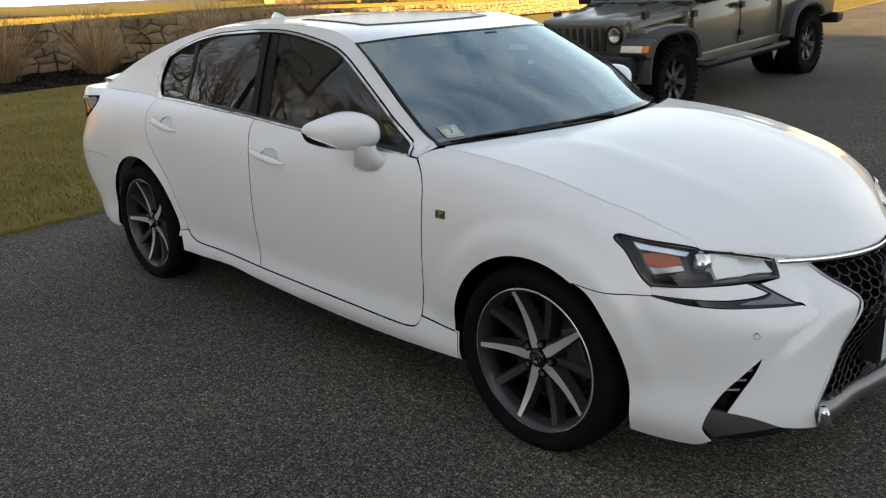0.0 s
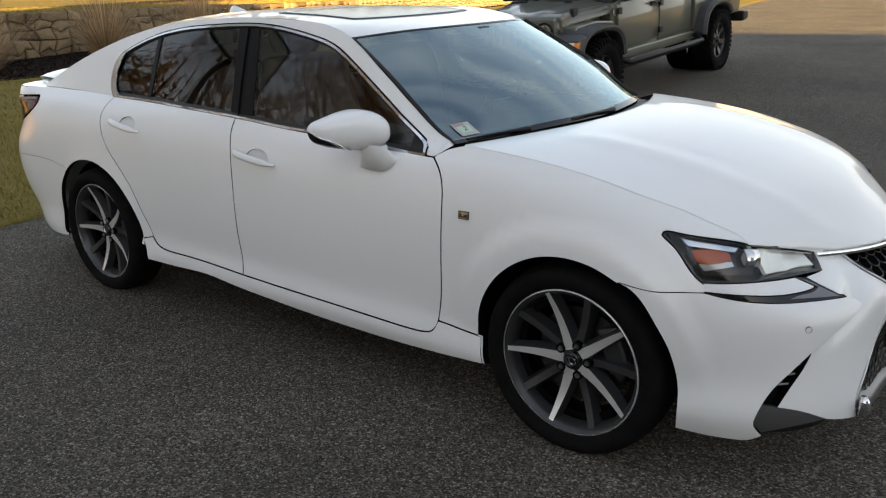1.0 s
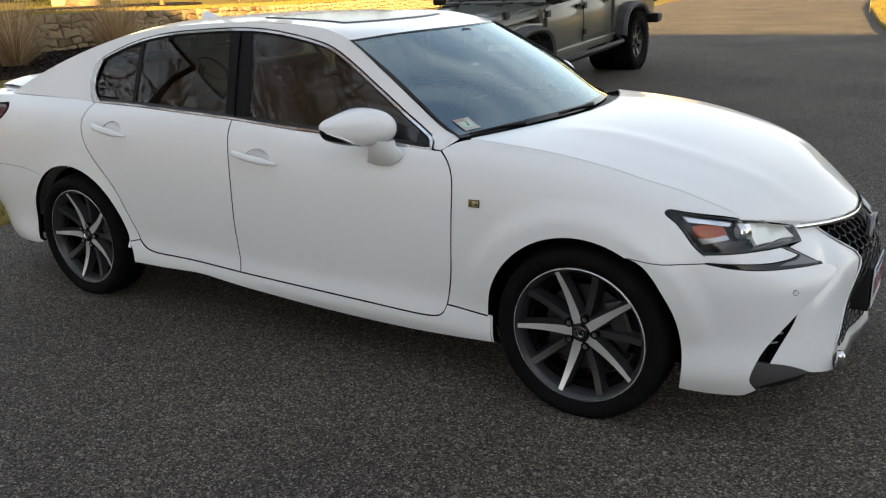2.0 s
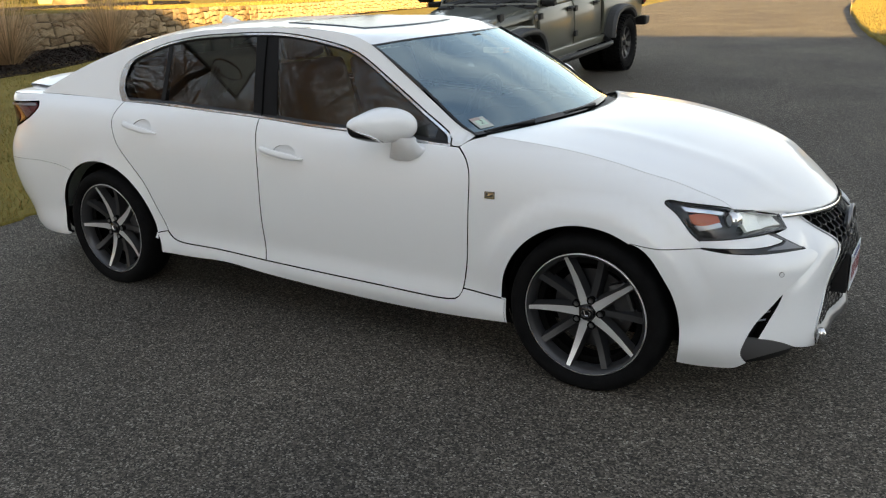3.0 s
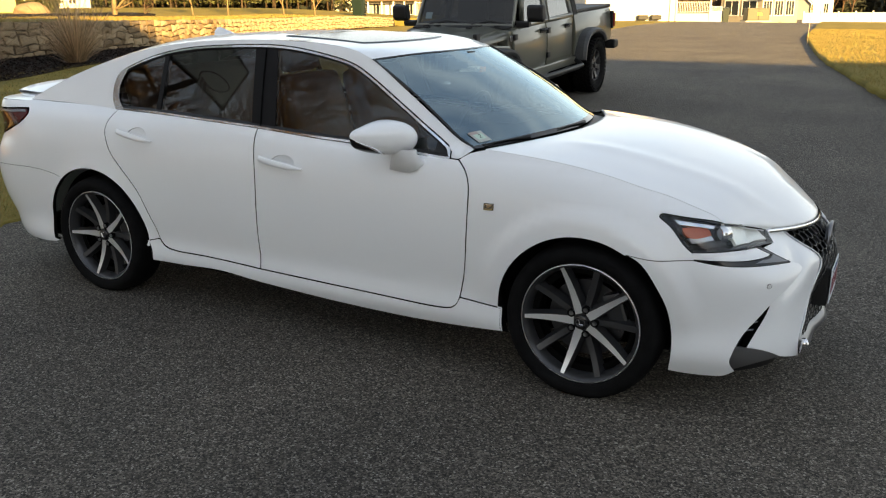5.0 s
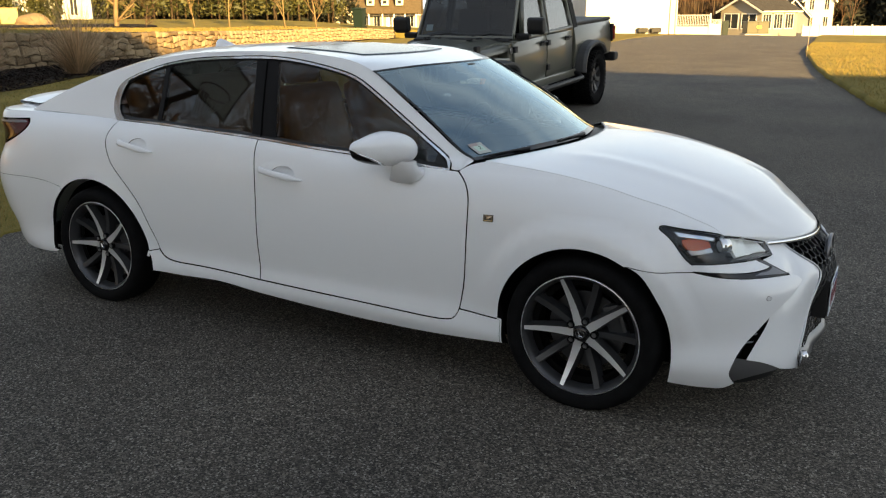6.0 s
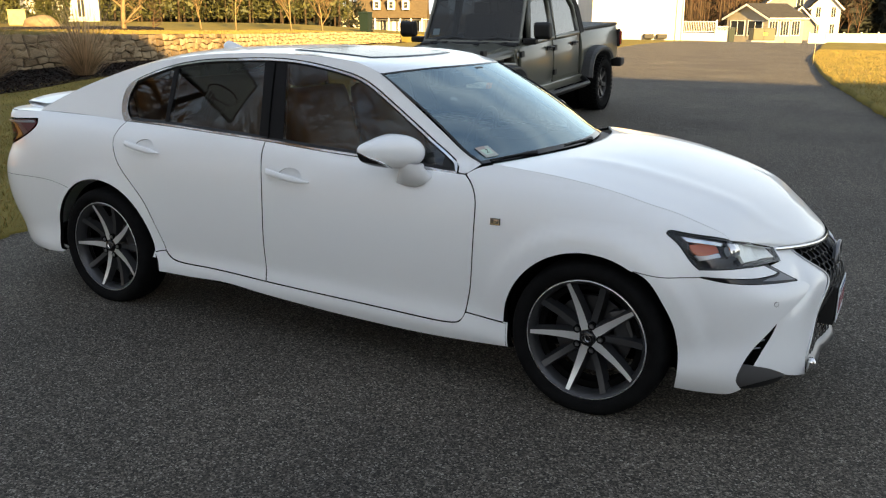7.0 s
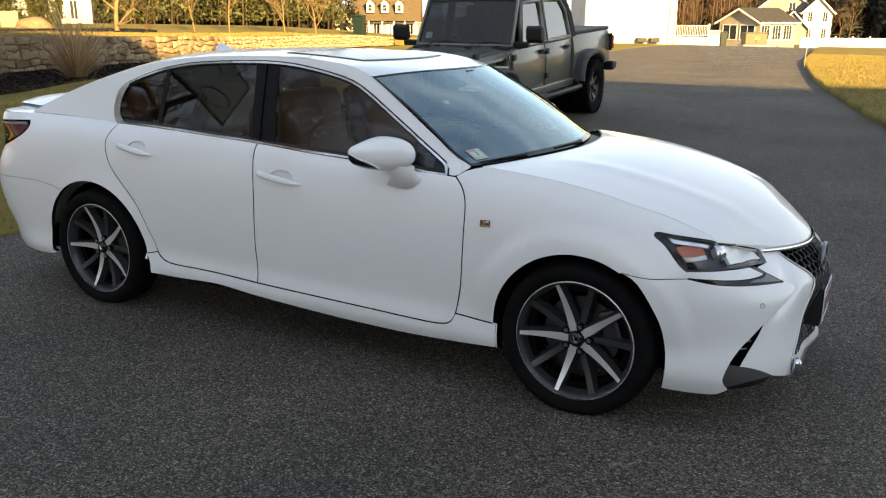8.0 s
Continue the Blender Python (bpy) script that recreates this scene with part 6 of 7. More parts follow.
M_GREYSIDE = mottled("grey_siding", (.15, .15, .155), (.20, .20, .205), .8, .7, .15, 12)
M_TRIMWHITE = material("white_trim", (.60, .59, .56), .5)
M_SHINGLE = mottled("grey_shingles", (.032, .031, .031), (.055, .053, .052), 3, .9, .5, 20)
M_SHINGLETAN = mottled("tan_shingles", (.070, .053, .033), (.115, .088, .055), 3, .9, .5, 20)
M_PANE = material("house_pane", (.03, .035, .04), .06)
M_VINYL = mottled("white_vinyl", (.36, .36, .37), (.42, .42, .42), 1.2, .45, .1)


def wall_mesh(w, d, eave, ridge, along):
    """A gabled body: w along x, d along y, ridge along 'x' or 'y'."""
    x, y = w / 2, d / 2
    V = [(-x, -y, 0), (x, -y, 0), (x, y, 0), (-x, y, 0), (-x, -y, eave), (x, -y, eave), (x, y, eave), (-x, y, eave)]
    F = [(0, 1, 5, 4), (1, 2, 6, 5), (2, 3, 7, 6), (3, 0, 4, 7)]
    if along == "x":
        V += [(-x, 0, ridge), (x, 0, ridge)]
        F += [(4, 8, 7), (5, 6, 9)]
    else:
        V += [(0, -y, ridge), (0, y, ridge)]
        F += [(4, 5, 8), (6, 7, 9)]
    return V, F


def slab(a, b, c, d, t):
    """A thick slab over four corners."""
    P = [Vector(p) for p in (a, b, c, d)]
    n = (P[1] - P[0]).cross(P[3] - P[0]).normalized()
    if n.z < 0:
        n = -n
    V = [tuple(p) for p in P] + [tuple(p - n * t) for p in P]
    return V, [(0, 1, 2, 3), (7, 6, 5, 4), (0, 4, 5, 1), (1, 5, 6, 2), (2, 6, 7, 3), (3, 7, 4, 0)]


def house_window(parent, face, u, z, w, h, W, D, name="window", mat=M_TRIMWHITE, bars=1):
    """A window with frame, pane and a bar, on a face: f front (-y), r right (+x), l left (-x)."""
    def at(a, b, o):
        return {"f": (a, -D / 2 - o, b), "r": (W / 2 + o, a, b), "l": (-W / 2 - o, -a, b)}[face]
    t = .09
    a0, a1, b0, b1 = u - w / 2, u + w / 2, z, z + h
    corners = ((a0, b0), (a1, b0), (a1, b1), (a0, b1))
    outer = ((a0 - t, b0 - t), (a1 + t, b0 - t), (a1 + t, b1 + t), (a0 - t, b1 + t))
    V = [at(*p, .05) for p in outer] + [at(*p, .05) for p in corners] + [at(*p, 0) for p in outer] + [at(*p, .0) for p in corners]
    F = []
    for k in range(4):
        n = (k + 1) % 4
        F += [(k, n, 4 + n, 4 + k), (k, 8 + k, 8 + n, n), (4 + k, 4 + n, 12 + n, 12 + k)]
    win = raw(name, V, F, mat, parent)
    for k in range(bars):
        c = a0 + w * (k + 1) / (bars + 1)
        P_ = [at(c + q, b, o) for o in (.05, .02) for q, b in ((-.025, b0), (.025, b0), (.025, b1), (-.025, b1))]
        raw("glazing_bar", P_, [(0, 1, 2, 3), (0, 4, 5, 1), (1, 5, 6, 2), (2, 6, 7, 3), (3, 7, 4, 0)], mat, win)
    raw("pane", [at(u - w / 2, z, .02), at(u + w / 2, z, .02), at(u + w / 2, z + h, .02), at(u - w / 2, z + h, .02)], [(0, 1, 2, 3)], M_PANE, win)
    return win


def gabled(name, x, y, z, rz, w, d, eave, ridge, along, wall, roof_mat, label, over=.35):
    h = new(name)
    h.matrix_world = pose(x, y, z, 0, 0, rz)
    tagged(h, label, "house")
    raw("wall", *wall_mesh(w, d, eave, ridge, along), wall, h)
    X, Y = w / 2, d / 2
    k = (ridge - eave) / (Y if along == "x" else X)
    for s in (-1, 1):
        if along == "x":
            e = Y + over
            v, f = slab((-X - over, s * e, ridge - k * e + .06), (X + over, s * e, ridge - k * e + .06), (X + over, 0, ridge + .1), (-X - over, 0, ridge + .1), .14)
            tr = [(-X - over, s * e, ridge - k * e - .02), (X + over, s * e, ridge - k * e - .02)]
        else:
            e = X + over
            v, f = slab((s * e, -Y - over, ridge - k * e + .06), (s * e, Y + over, ridge - k * e + .06), (0, Y + over, ridge + .1), (0, -Y - over, ridge + .1), .14)
            tr = [(s * e, -Y - over, ridge - k * e - .02), (s * e, Y + over, ridge - k * e - .02)]
        r_ = raw("roof", v, f, roof_mat, h)
        v, f = tube(tr, .09, 4)
        raw("fascia", v, f, M_TRIMWHITE, r_)
        if along == "y":
            v, f = slab((s * e, -Y - over - .03, ridge - k * e - .02), (0, -Y - over - .03, ridge + .03), (0, -Y - over - .03, ridge - .19), (s * e, -Y - over - .03, ridge - k * e - .24), .05)
            raw("rake_board", v, f, M_TRIMWHITE, r_)
    return h


# big white house beside the far driveway
wh = gabled("white_house", -24.3, 75.4, -1.1, 29, 8.0, 9.0, 6.0, 9.5, "x", M_SIDING, M_SHINGLE, "tall white-sided house in low evening sun")
for k, u in enumerate((1.0, 2.15)):
    o = box("window_well", (u, -4.75, .75), (.85, .5, .4), M_BLACK, wh, .04)
v, f = tube([(3.93, -4.58, 0), (3.93, -4.58, 6)], .07, 4)
raw("corner_board", v, f, M_TRIMWHITE, wh)
v, f = tube([(3.4, -4.62, 0), (3.4, -4.62, 6)], .05, 6)
raw("downspout", v, f, M_TRIMWHITE, wh)

# raised deck with a white rail, and a lattice screen
deck = new("deck")
deck.matrix_world = pose(-18.9, 80.4, -1.25, 0, 0, 29)
tagged(deck, "raised white deck with a baluster rail", "deck")
box("platform", (0, 1.5, .55), (3.4, 3.4, 1.0), M_VINYL, deck, .02)
for i, x in enumerate((-1.65, 1.65)):
    box("post", (x, -.15, 1.65), (.14, .14, 1.25), M_VINYL, deck, .01)
box("top_rail", (0, -.15, 2.1), (3.3, .09, .07), M_VINYL, deck, .01)
box("bottom_rail", (0, -.15, 1.2), (3.3, .07, .06), M_VINYL, deck, .01)
for i in range(20):
    box("baluster", (-1.5 + i * 3.0 / 19, -.15, 1.65), (.045, .045, .86), M_VINYL, deck)
screen_ = new("lattice_screen")
screen_.matrix_world = pose(-16.95, 81.2, -1.3, 0, 0, 29)
tagged(screen_, "white vinyl privacy screen with lattice top", "fence")
box("panel", (0, 0, .75), (1.2, .06, 1.2), M_VINYL, screen_)
for i in range(9):
    for s in (-1, 1):
        box("lath", (-.55 + i * .1375, -.012 * s, 1.52), (.03, .012, .42), M_VINYL, screen_, rot=Matrix.Rotation(radians(40 * s), 4, "Y"))
box("cap_rail", (0, 0, 1.72), (1.2, .08, .06), M_VINYL, screen_)


def wheelie_bin(x, y, z, rz, h, mat, label):
    b = new("wheelie_bin")
    b.matrix_world = pose(x, y, z, 0, 0, rz)
    tagged(b, label, "bin")
    bm = bmesh.new()
    bmesh.ops.create_cone(bm, segments=4, radius1=.30 * 1.2, radius2=.38 * 1.2, depth=h * .88, cap_ends=True, matrix=Matrix.Translation((0, 0, h * .47)) @ Matrix.Rotation(radians(45), 4, "Z"))
    bmesh.ops.bevel(bm, geom=bm.edges[:], offset=.03, segments=2, affect="EDGES")
    part("body", bm, mat, b)
    box("lid", (0, 0, h * .95), (.62, .70, .10), mat, b, .03)
    for s in (-1, 1):
        v, f = lathe([(0, -.03), (.11, -.03), (.11, .03), (0, .03)], 16, "x")
        o = raw("wheel", v, f, M_BLACK, b)
        o.location = (s * .28, .28, .11)
    return b


M_BINGREEN = mottled("dark_green_plastic", (.003, .012, .008), (.005, .016, .011), 3, .5, .1)
wheelie_bin(-16.35, 82.9, -1.25, 20, 1.6, M_BINGREEN, "dark green wheeled bin beside the porch")
wheelie_bin(-28.4, 38.7, float(upper(-28.4, 38.7)[2]) - .1, 10, 1.25, M_BINGREEN, "dark green wheeled bin on the raised lawn")

# screened porch
po = gabled("porch_house", -14.98, 92.97, -1.4, -26, 5.0, 6.1, 2.7, 3.95, "y", M_CREAM, M_SHINGLE, "cream screened porch with a grey gable roof")
for u in (-1.15, 1.0):
    house_window(po, "f", u, .85, 1.65, 1.4, 5.0, 6.1)
for u in (-2.2, -.3, 1.6):
    house_window(po, "r", u, .85, 1.35, 1.4, 5.0, 6.1, bars=2)
gh_ = gabled("grey_house", -17.2, 124.0, -1.7, 14, 7.0, 9.0, 4.6, 7.4, "y", M_GREYSIDE, M_SHINGLETAN, "grey two-storey house with tan roof behind a fence")
for u in (-2.2, -.2, 2.0):
    for z in (.9, 3.1):
        house_window(gh_, "r", u, z, .8, 1.2, 7.0, 9.0)
house_window(gh_, "f", .8, 4.2, .8, 1.1, 7.0, 9.0)
wing = gabled("house_wing", -12.6, 121.0, -1.7, 14, 3.5, 5.5, 4.3, 6.0, "y", M_SIDING, M_SHINGLETAN, "white two-storey wing in evening sun")
for u in (-.9, .9):
    for z in (.8, 2.9):
        house_window(wing, "f", u, z, .5, 1.2, 3.5, 5.5)
lean = gabled("low_annexe", -15.0, 117.2, -1.7, 14, 3.6, 4.0, 2.4, 4.2, "y", M_GREYSIDE, M_SHINGLETAN, "low grey annexe with a tan gable roof")

# transformer cabinet
tr = new("transformer_box")
tr.matrix_world = pose(-12.7, 78.0, -.82, 0, 0, 29)
tagged(tr, "olive green metal transformer cabinet with yellow label", "transformer")
M_OLIVE = mottled("olive_metal", (.032, .029, .008), (.045, .041, .012), 2, .5, .1)
box("pad", (0, 0, .06), (2.3, 1.5, .12), mottled("concrete", (.3, .29, .27), (.4, .39, .36), 3, .9, .3), tr)
bm = bmesh.new()
box_bm(bm, 0, 0, .62, 1.95, 1.2, 1.0, .05)
part("cabinet", bm, M_OLIVE, tr)
box("lid", (0, -.02, 1.14), (2.02, 1.26, .07), M_OLIVE, tr, .02)
box("warning_label", (.1, -.605, .68), (.42, .01, .22), material("label_yellow", (.75, .55, .03), .5), tr)
v, f = tube([(0, -.61, .15), (0, -.61, 1.1)], .012, 4)
raw("door_seam", v, f, M_BLACK, tr)

# white vinyl fence: posts and panels
fence = new("vinyl_fence")
fence.matrix_world = pose(-10.2, 89.8, -1.66, 0, 0, 29)
tagged(fence, "long white vinyl privacy fence", "fence")
for i in range(6):
    x = i * 1.72
    box("post", (x, 0, .72), (.13, .13, 1.5), M_VINYL, fence, .01)
    box("post_cap", (x, 0, 1.50), (.17, .17, .06), M_VINYL, fence, .02)
    if i < 5:
        for k in range(9):
            box("board", (x + .14 + k * .18, .0, .72), (.172, .03, 1.2), M_VINYL, fence)
        box("rail", (x + .86, 0, 1.34), (1.6, .06, .08), M_VINYL, fence)

# driveway marker stakes


def stake(x, y, z, h, mat, label):
    o = new("marker_stake")
    o.location = (x, y, z)
    tagged(o, label, "stake", group="driveway markers")
    v, f = tube([(0, 0, -.1), (.03, .01, h)], .008, 6)
    raw("rod", v, f, mat, o, smooth_shade=True)
    v, f = tube([(.029, .01, h - .16), (.03, .01, h)], .011, 6)
    raw("reflective_band", v, f, material("marker_red", (.6, .12, .03), .4), o)


stake(-2.28, 25.7, float(ground_z(25.7)) + .08, 1.15, material("pale_rod", (.62, .48, .30), .5), "pale driveway marker stake at the lawn edge")
stake(-16.5, 28.5, float(ground_z(28.5)) + .02, .9, material("dark_rod", (.10, .09, .07), .6), "thin driveway marker stake on the lawn")

# dormered house with a porch, beyond the raised lawn
fh = gabled("dormered_house", -71.7, 108.8, -1.75, 28, 10.0, 8.0, 2.7, 6.6, "x", M_CREAM, M_SHINGLETAN, "cream house with three dormers in evening sun")
for u in (-2.15, 0, 2.15):
    dm = part("dormer", (lambda b_: (box_bm(b_, u, -2.6, 4.4, 1.1, 2.0, 1.4), b_)[1])(bmesh.new()), M_SIDING, fh)
    v, f = joined([slab((u - .72, -3.75, 5.05), (u, -3.75, 5.7), (u, -1.0, 5.7), (u - .72, -1.0, 5.05), .1), slab((u + .72, -3.75, 5.05), (u, -3.75, 5.7), (u, -1.0, 5.7), (u + .72, -1.0, 5.05), .1)])
    raw("dormer_roof", v, f, M_SHINGLETAN, dm)
    box("dormer_gable", (u, -3.62, 5.2), (.75, .06, .45), M_SIDING, dm)
    box("pane", (u, -3.62, 4.4), (.5, .03, .85), M_PANE, dm)
    box("sash", (u, -3.64, 4.4), (.5, .03, .05), M_TRIMWHITE, dm)
for u in (-4.0, -2.7, -1.2, 2.1, 3.8):
    house_window(fh, "f", u, .7, .8, 1.5, 10.0, 8.0)
box("door", (.7, -4.03, 1.05), (1.0, .06, 2.1), M_TRIMWHITE, fh)
box("porch_roof", (.2, -4.9, 2.65), (9.4, 1.9, .18), M_SHINGLETAN, fh)
for u in (-4.2, -2.2, -.2, 1.5, 3.1, 4.7):
    box("porch_column", (u, -5.6, 1.3), (.2, .2, 2.6), M_TRIMWHITE, fh)
box("porch_floor", (.2, -4.9, .1), (9.4, 1.9, .3), M_TRIMWHITE, fh)
# gable wing at its end
gw = gabled("gable_wing", -75.6, 103.6, -1.75, 28, 3.2, 6.5, 2.6, 4.6, "y", M_CREAM, M_SHINGLETAN, "cream gabled wing with white trim")
house_window(gw, "f", 0, .6, 1.0, 1.5, 3.2, 6.5)

# white house far left, behind the raised lawn
lh = gabled("far_white_house", -57.5, 40.3, .2, 50, 5.2, 8, 5.6, 8.2, "x", M_SIDING, M_SHINGLE, "white-sided house beyond the raised lawn")
for u in (-1.4, -.5, .4, 1.4):
    house_window(lh, "f", u, 1.0, .45, 1.3, 5.2, 8)

# the house behind the camera, whose shadow lies over the driveway
hb = gabled("shading_house", 29.25, -19.0, 0, 0, 35.5, 11.0, 9.2, 15.6, "x", M_SIDING, M_SHINGLE, "long white-sided house across the driveway")
for u in (-15, -11, -7, -3, 1, 5, 9, 13):
    for z in (1.5, 4.6):
        w_ = box("window", (u, 5.53, z + .2), (1.0, .08, 1.5), M_TRIMWHITE, hb, .01)
        box("pane", (u, 5.58, z + .2), (.8, .02, 1.3), M_PANE, w_)

# unseen gabled block, added to darken the driveway's right side
gabled("garage", 12.5, -6.5, 0, 0, 8.0, 8.0, 3.4, 6.4, "y", M_SIDING, M_SHINGLE, "unseen white-sided gabled block added to shade the driveway")

# basketball hoop at the driveway's edge, seen in the window glass
hoop = new("basketball_hoop")
hoop.location = (-5.45, -2.55, float(ground_z(-2.55)) - .2)
tagged(hoop, "basketball hoop on a dark pole beside the driveway", "basketball hoop")
v, f = tube([(0, 0, .15), (0, 0, 2.6), (.05, 0, 2.9), (.45, 0, 3.15)], .05, 8)
raw("pole", v, f, M_BLACK, hoop, smooth_shade=True)
bb = box("backboard", (.50, 0, 3.42), (.03, 1.22, .80), mottled("grey_acrylic", (.30, .33, .30), (.36, .39, .36), 2, .3, .05), hoop, .008)
for y, z, sy, sz in ((0, 3.83, 1.26, .03), (0, 3.01, 1.26, .03), (.62, 3.42, .03, .85), (-.62, 3.42, .03, .85)):
    box("board_edge", (.50, y, z), (.05, sy, sz), M_BLACK, bb)
v, f = tube([(.78 + .23 * math.cos(a), .23 * math.sin(a), 3.05) for a in np.linspace(0, 2 * math.pi, 37)[:-1]], .011, 6, True)
rim_ = raw("rim", v, f, material("rim_steel", (.05, .03, .025), .5), hoop, smooth_shade=True)
box("rim_bracket", (.53, 0, 3.04), (.05, .16, .10), M_BLACK, rim_)
net = []
for k in range(16):
    for w in (1, -1):
        net.append(tube([(.78 + r * math.cos(a + w * t), r * math.sin(a + w * t), z) for a in (2 * math.pi * k / 16,) for r, t, z in ((.225, 0, 3.04), (.17, .28, 2.86), (.12, .55, 2.70), (.11, .8, 2.60))], .004, 3))
raw("net", *joined(net), material("net_cord", (.5, .5, .48), .8), hoop)


# ---- parked pickup ----
M_PICK = material("grey_green_paint", (.092, .094, .075), .32, .1, Coat_Weight=.55, Coat_Roughness=.03)
M_MARKER = material("amber_marker", (.75, .22, .03), .15)
M_FLARE = mottled("grey_flare_plastic", (.024, .026, .028), (.04, .042, .044), 8, .5, .2)
M_HARDTOP = mottled("black_hardtop", (.012, .012, .012), (.02, .02, .02), 20, .6, .3)
M_LAMPGLASS = glass("lamp_glass", (.85, .88, .9), .06)
M_PICKTINT = glass("pickup_side_glass", (.16, .17, .17), .20)
pick = new("pickup_truck")
_pt = math.degrees(math.atan2(float(ground_z(9.02)) - float(ground_z(5.53)), 3.487))
pick.matrix_world = Matrix.Translation((-4.265, 5.53, float(ground_z(5.53)))) @ Matrix.Rotation(radians(-88.9), 4, "Z") @ Matrix.Rotation(radians(_pt), 4, "Y")
tagged(pick, "grey-green four-door pickup truck with black flares, parked", "truck")


def prism(name, poly, y0, y1, mat, parent, bevel=.02, label="", taper=0.0, seg=2):
    """A side profile in (x, z) carried across from y0 to y1, its edges rounded; taper: metres by which the outer side draws in."""
    bm = bmesh.new()
    lo = [bm.verts.new((x, y0, z)) for x, z in poly]
    hi = [bm.verts.new((x, y1, z)) for x, z in poly]
    n = len(poly)
    bm.faces.new(lo)
    bm.faces.new(hi[::-1])
    for i in range(n):
        j = (i + 1) % n
        bm.faces.new((lo[j], lo[i], hi[i], hi[j]))
    bmesh.ops.recalc_face_normals(bm, faces=bm.faces)
    if bevel:
        bmesh.ops.bevel(bm, geom=bm.edges[:], offset=bevel, segments=seg, affect="EDGES", profile=.55, clamp_overlap=True)
    return part(name, bm, mat, parent, label)


def barrelled(ob, s):
    """Rounds a flat side panel a little from sill to belt; s: its side."""
    bm = bmesh.new()
    bm.from_mesh(ob.data)
    for k in range(13):
        bmesh.ops.bisect_plane(bm, geom=bm.verts[:] + bm.edges[:] + bm.faces[:], plane_co=(0, 0, .62 + .05 * k), plane_no=(0, 0, 1))
    for v in bm.verts:
        h = v.co.z - .93
        v.co.y -= s * (.26 * h * h if h < 0 else .48 * h * h)
    bm.to_mesh(ob.data)
    bm.free()
    for p in ob.data.polygons:
        p.use_smooth = True
    ob.data.set_sharp_from_angle(angle=radians(28))
    return ob


HW = .775   # half the tub's width
body = prism("tub", [(-.50, .60), (-.50, 1.16), (-.86, 1.20), (-2.86, 1.22), (-2.86, .60)], -HW + .03, HW - .03, M_PICK, pick, .02, "grey-green cab body")
# front clip
prism("front_body", [(.38, .72), (.40, 1.10), (.30, 1.13), (-.50, 1.18), (-.50, .60), (.2, .60)], -.60, .60, M_PICK, pick, .03)
bm = bmesh.new()
NX, NY = 18, 20
for i in range(NX + 1):
    for j in range(NY + 1):
        t, s = i / NX, -1 + 2 * j / NY
        x = .43 - t * 1.16
        hw = .56 + .20 * t ** .8
        z = 1.125 + .075 * t - .035 * max(0, (1 - t) - .86) / .14 - .055 * abs(s) ** 5 + .028 * math.exp(-((abs(s) - .45) / .16) ** 2) * ease(0, .2, t) * ease(1.05, .8, t)
        bm.verts.new((x, s * hw, z))
bm.verts.ensure_lookup_table()
for i in range(NX):
    for j in range(NY):
        a = i * (NY + 1) + j
        bm.faces.new([bm.verts[k] for k in (a, a + NY + 1, a + NY + 2, a + 1)])
bmesh.ops.recalc_face_normals(bm, faces=bm.faces)
if sum(f.normal.z for f in bm.faces) < 0:
    bmesh.ops.reverse_faces(bm, faces=bm.faces)
r = bmesh.ops.extrude_edge_only(bm, edges=[e for e in bm.edges if e.is_boundary])
for v in r["geom"]:
    if isinstance(v, bmesh.types.BMVert):
        v.co.z -= .07
bonnet = part("bonnet", bm, M_PICK, pick, "grey-green bonnet with a raised centre", True)
for s in (1, -1):
    box("hood_latch", (.12, s * .60, 1.125), (.11, .05, .10), M_BLACK, bonnet, .012)
    for x in (-.28, -.56):
        box("washer_nozzle", (x, s * .30, 1.215), (.07, .06, .02), M_BLACK, bonnet, .006)
    box("bonnet_hinge", (-.68, s * .52, 1.205), (.13, .06, .025), M_BLACK, bonnet, .006)
# grille
gr = prism("grille_panel", [(.40, .70), (.46, .72), (.485, 1.08), (.44, 1.12), (.38, 1.10)], -.56, .56, M_PICK, pick, .025, "seven-slot grille panel")
for k in range(7):
    y = (k - 3) * .098
    box("slot", (.473, y, .93), (.03, .062, .30), M_BLACK, gr, .012, Matrix.Rotation(radians(-4), 4, "Y"))
for s in (1, -1):
    v, f = lathe([(.0, .0), (.085, .0), (.098, .02), (.105, .03), (.105, -.06)], 36, "x")
    o = raw("headlight", v, f, M_BLACK, pick, "round headlight", smooth_shade=True)
    o.location = (.478, s * .445, .95)
    v, f = lathe([(0, .040), (.05, .036), (.082, .022)], 36, "x")
    raw("lens", v, f, M_LAMPGLASS, o, smooth_shade=True)
    v, f = lathe([(0, .004), (.04, .004), (.045, .02), (.078, .016)], 36, "x")
    raw("reflector", v, f, M_CHROME, o, smooth_shade=True)
# bumper
prism("front_bumper", [(.50, .50), (.72, .52), (.76, .60), (.74, .74), (.66, .77), (.46, .76)], -.80, .80, M_BLACK, pick, .035, "black steel front bumper")
for s in (1, -1):
    v, f = tube([(.74, s * .30, .60), (.80, s * .30, .62), (.80, s * .30, .72), (.74, s * .30, .74)], .014, 6)
    raw("tow_hook", v, f, M_BLACK, pick)
    v, f = lathe([(0, .01), (.055, .01), (.062, -.02)], 24, "x")
    o = raw("fog_lamp", v, f, M_CHROME, pick, smooth_shade=True)
    o.location = (.742, s * .52, .64)


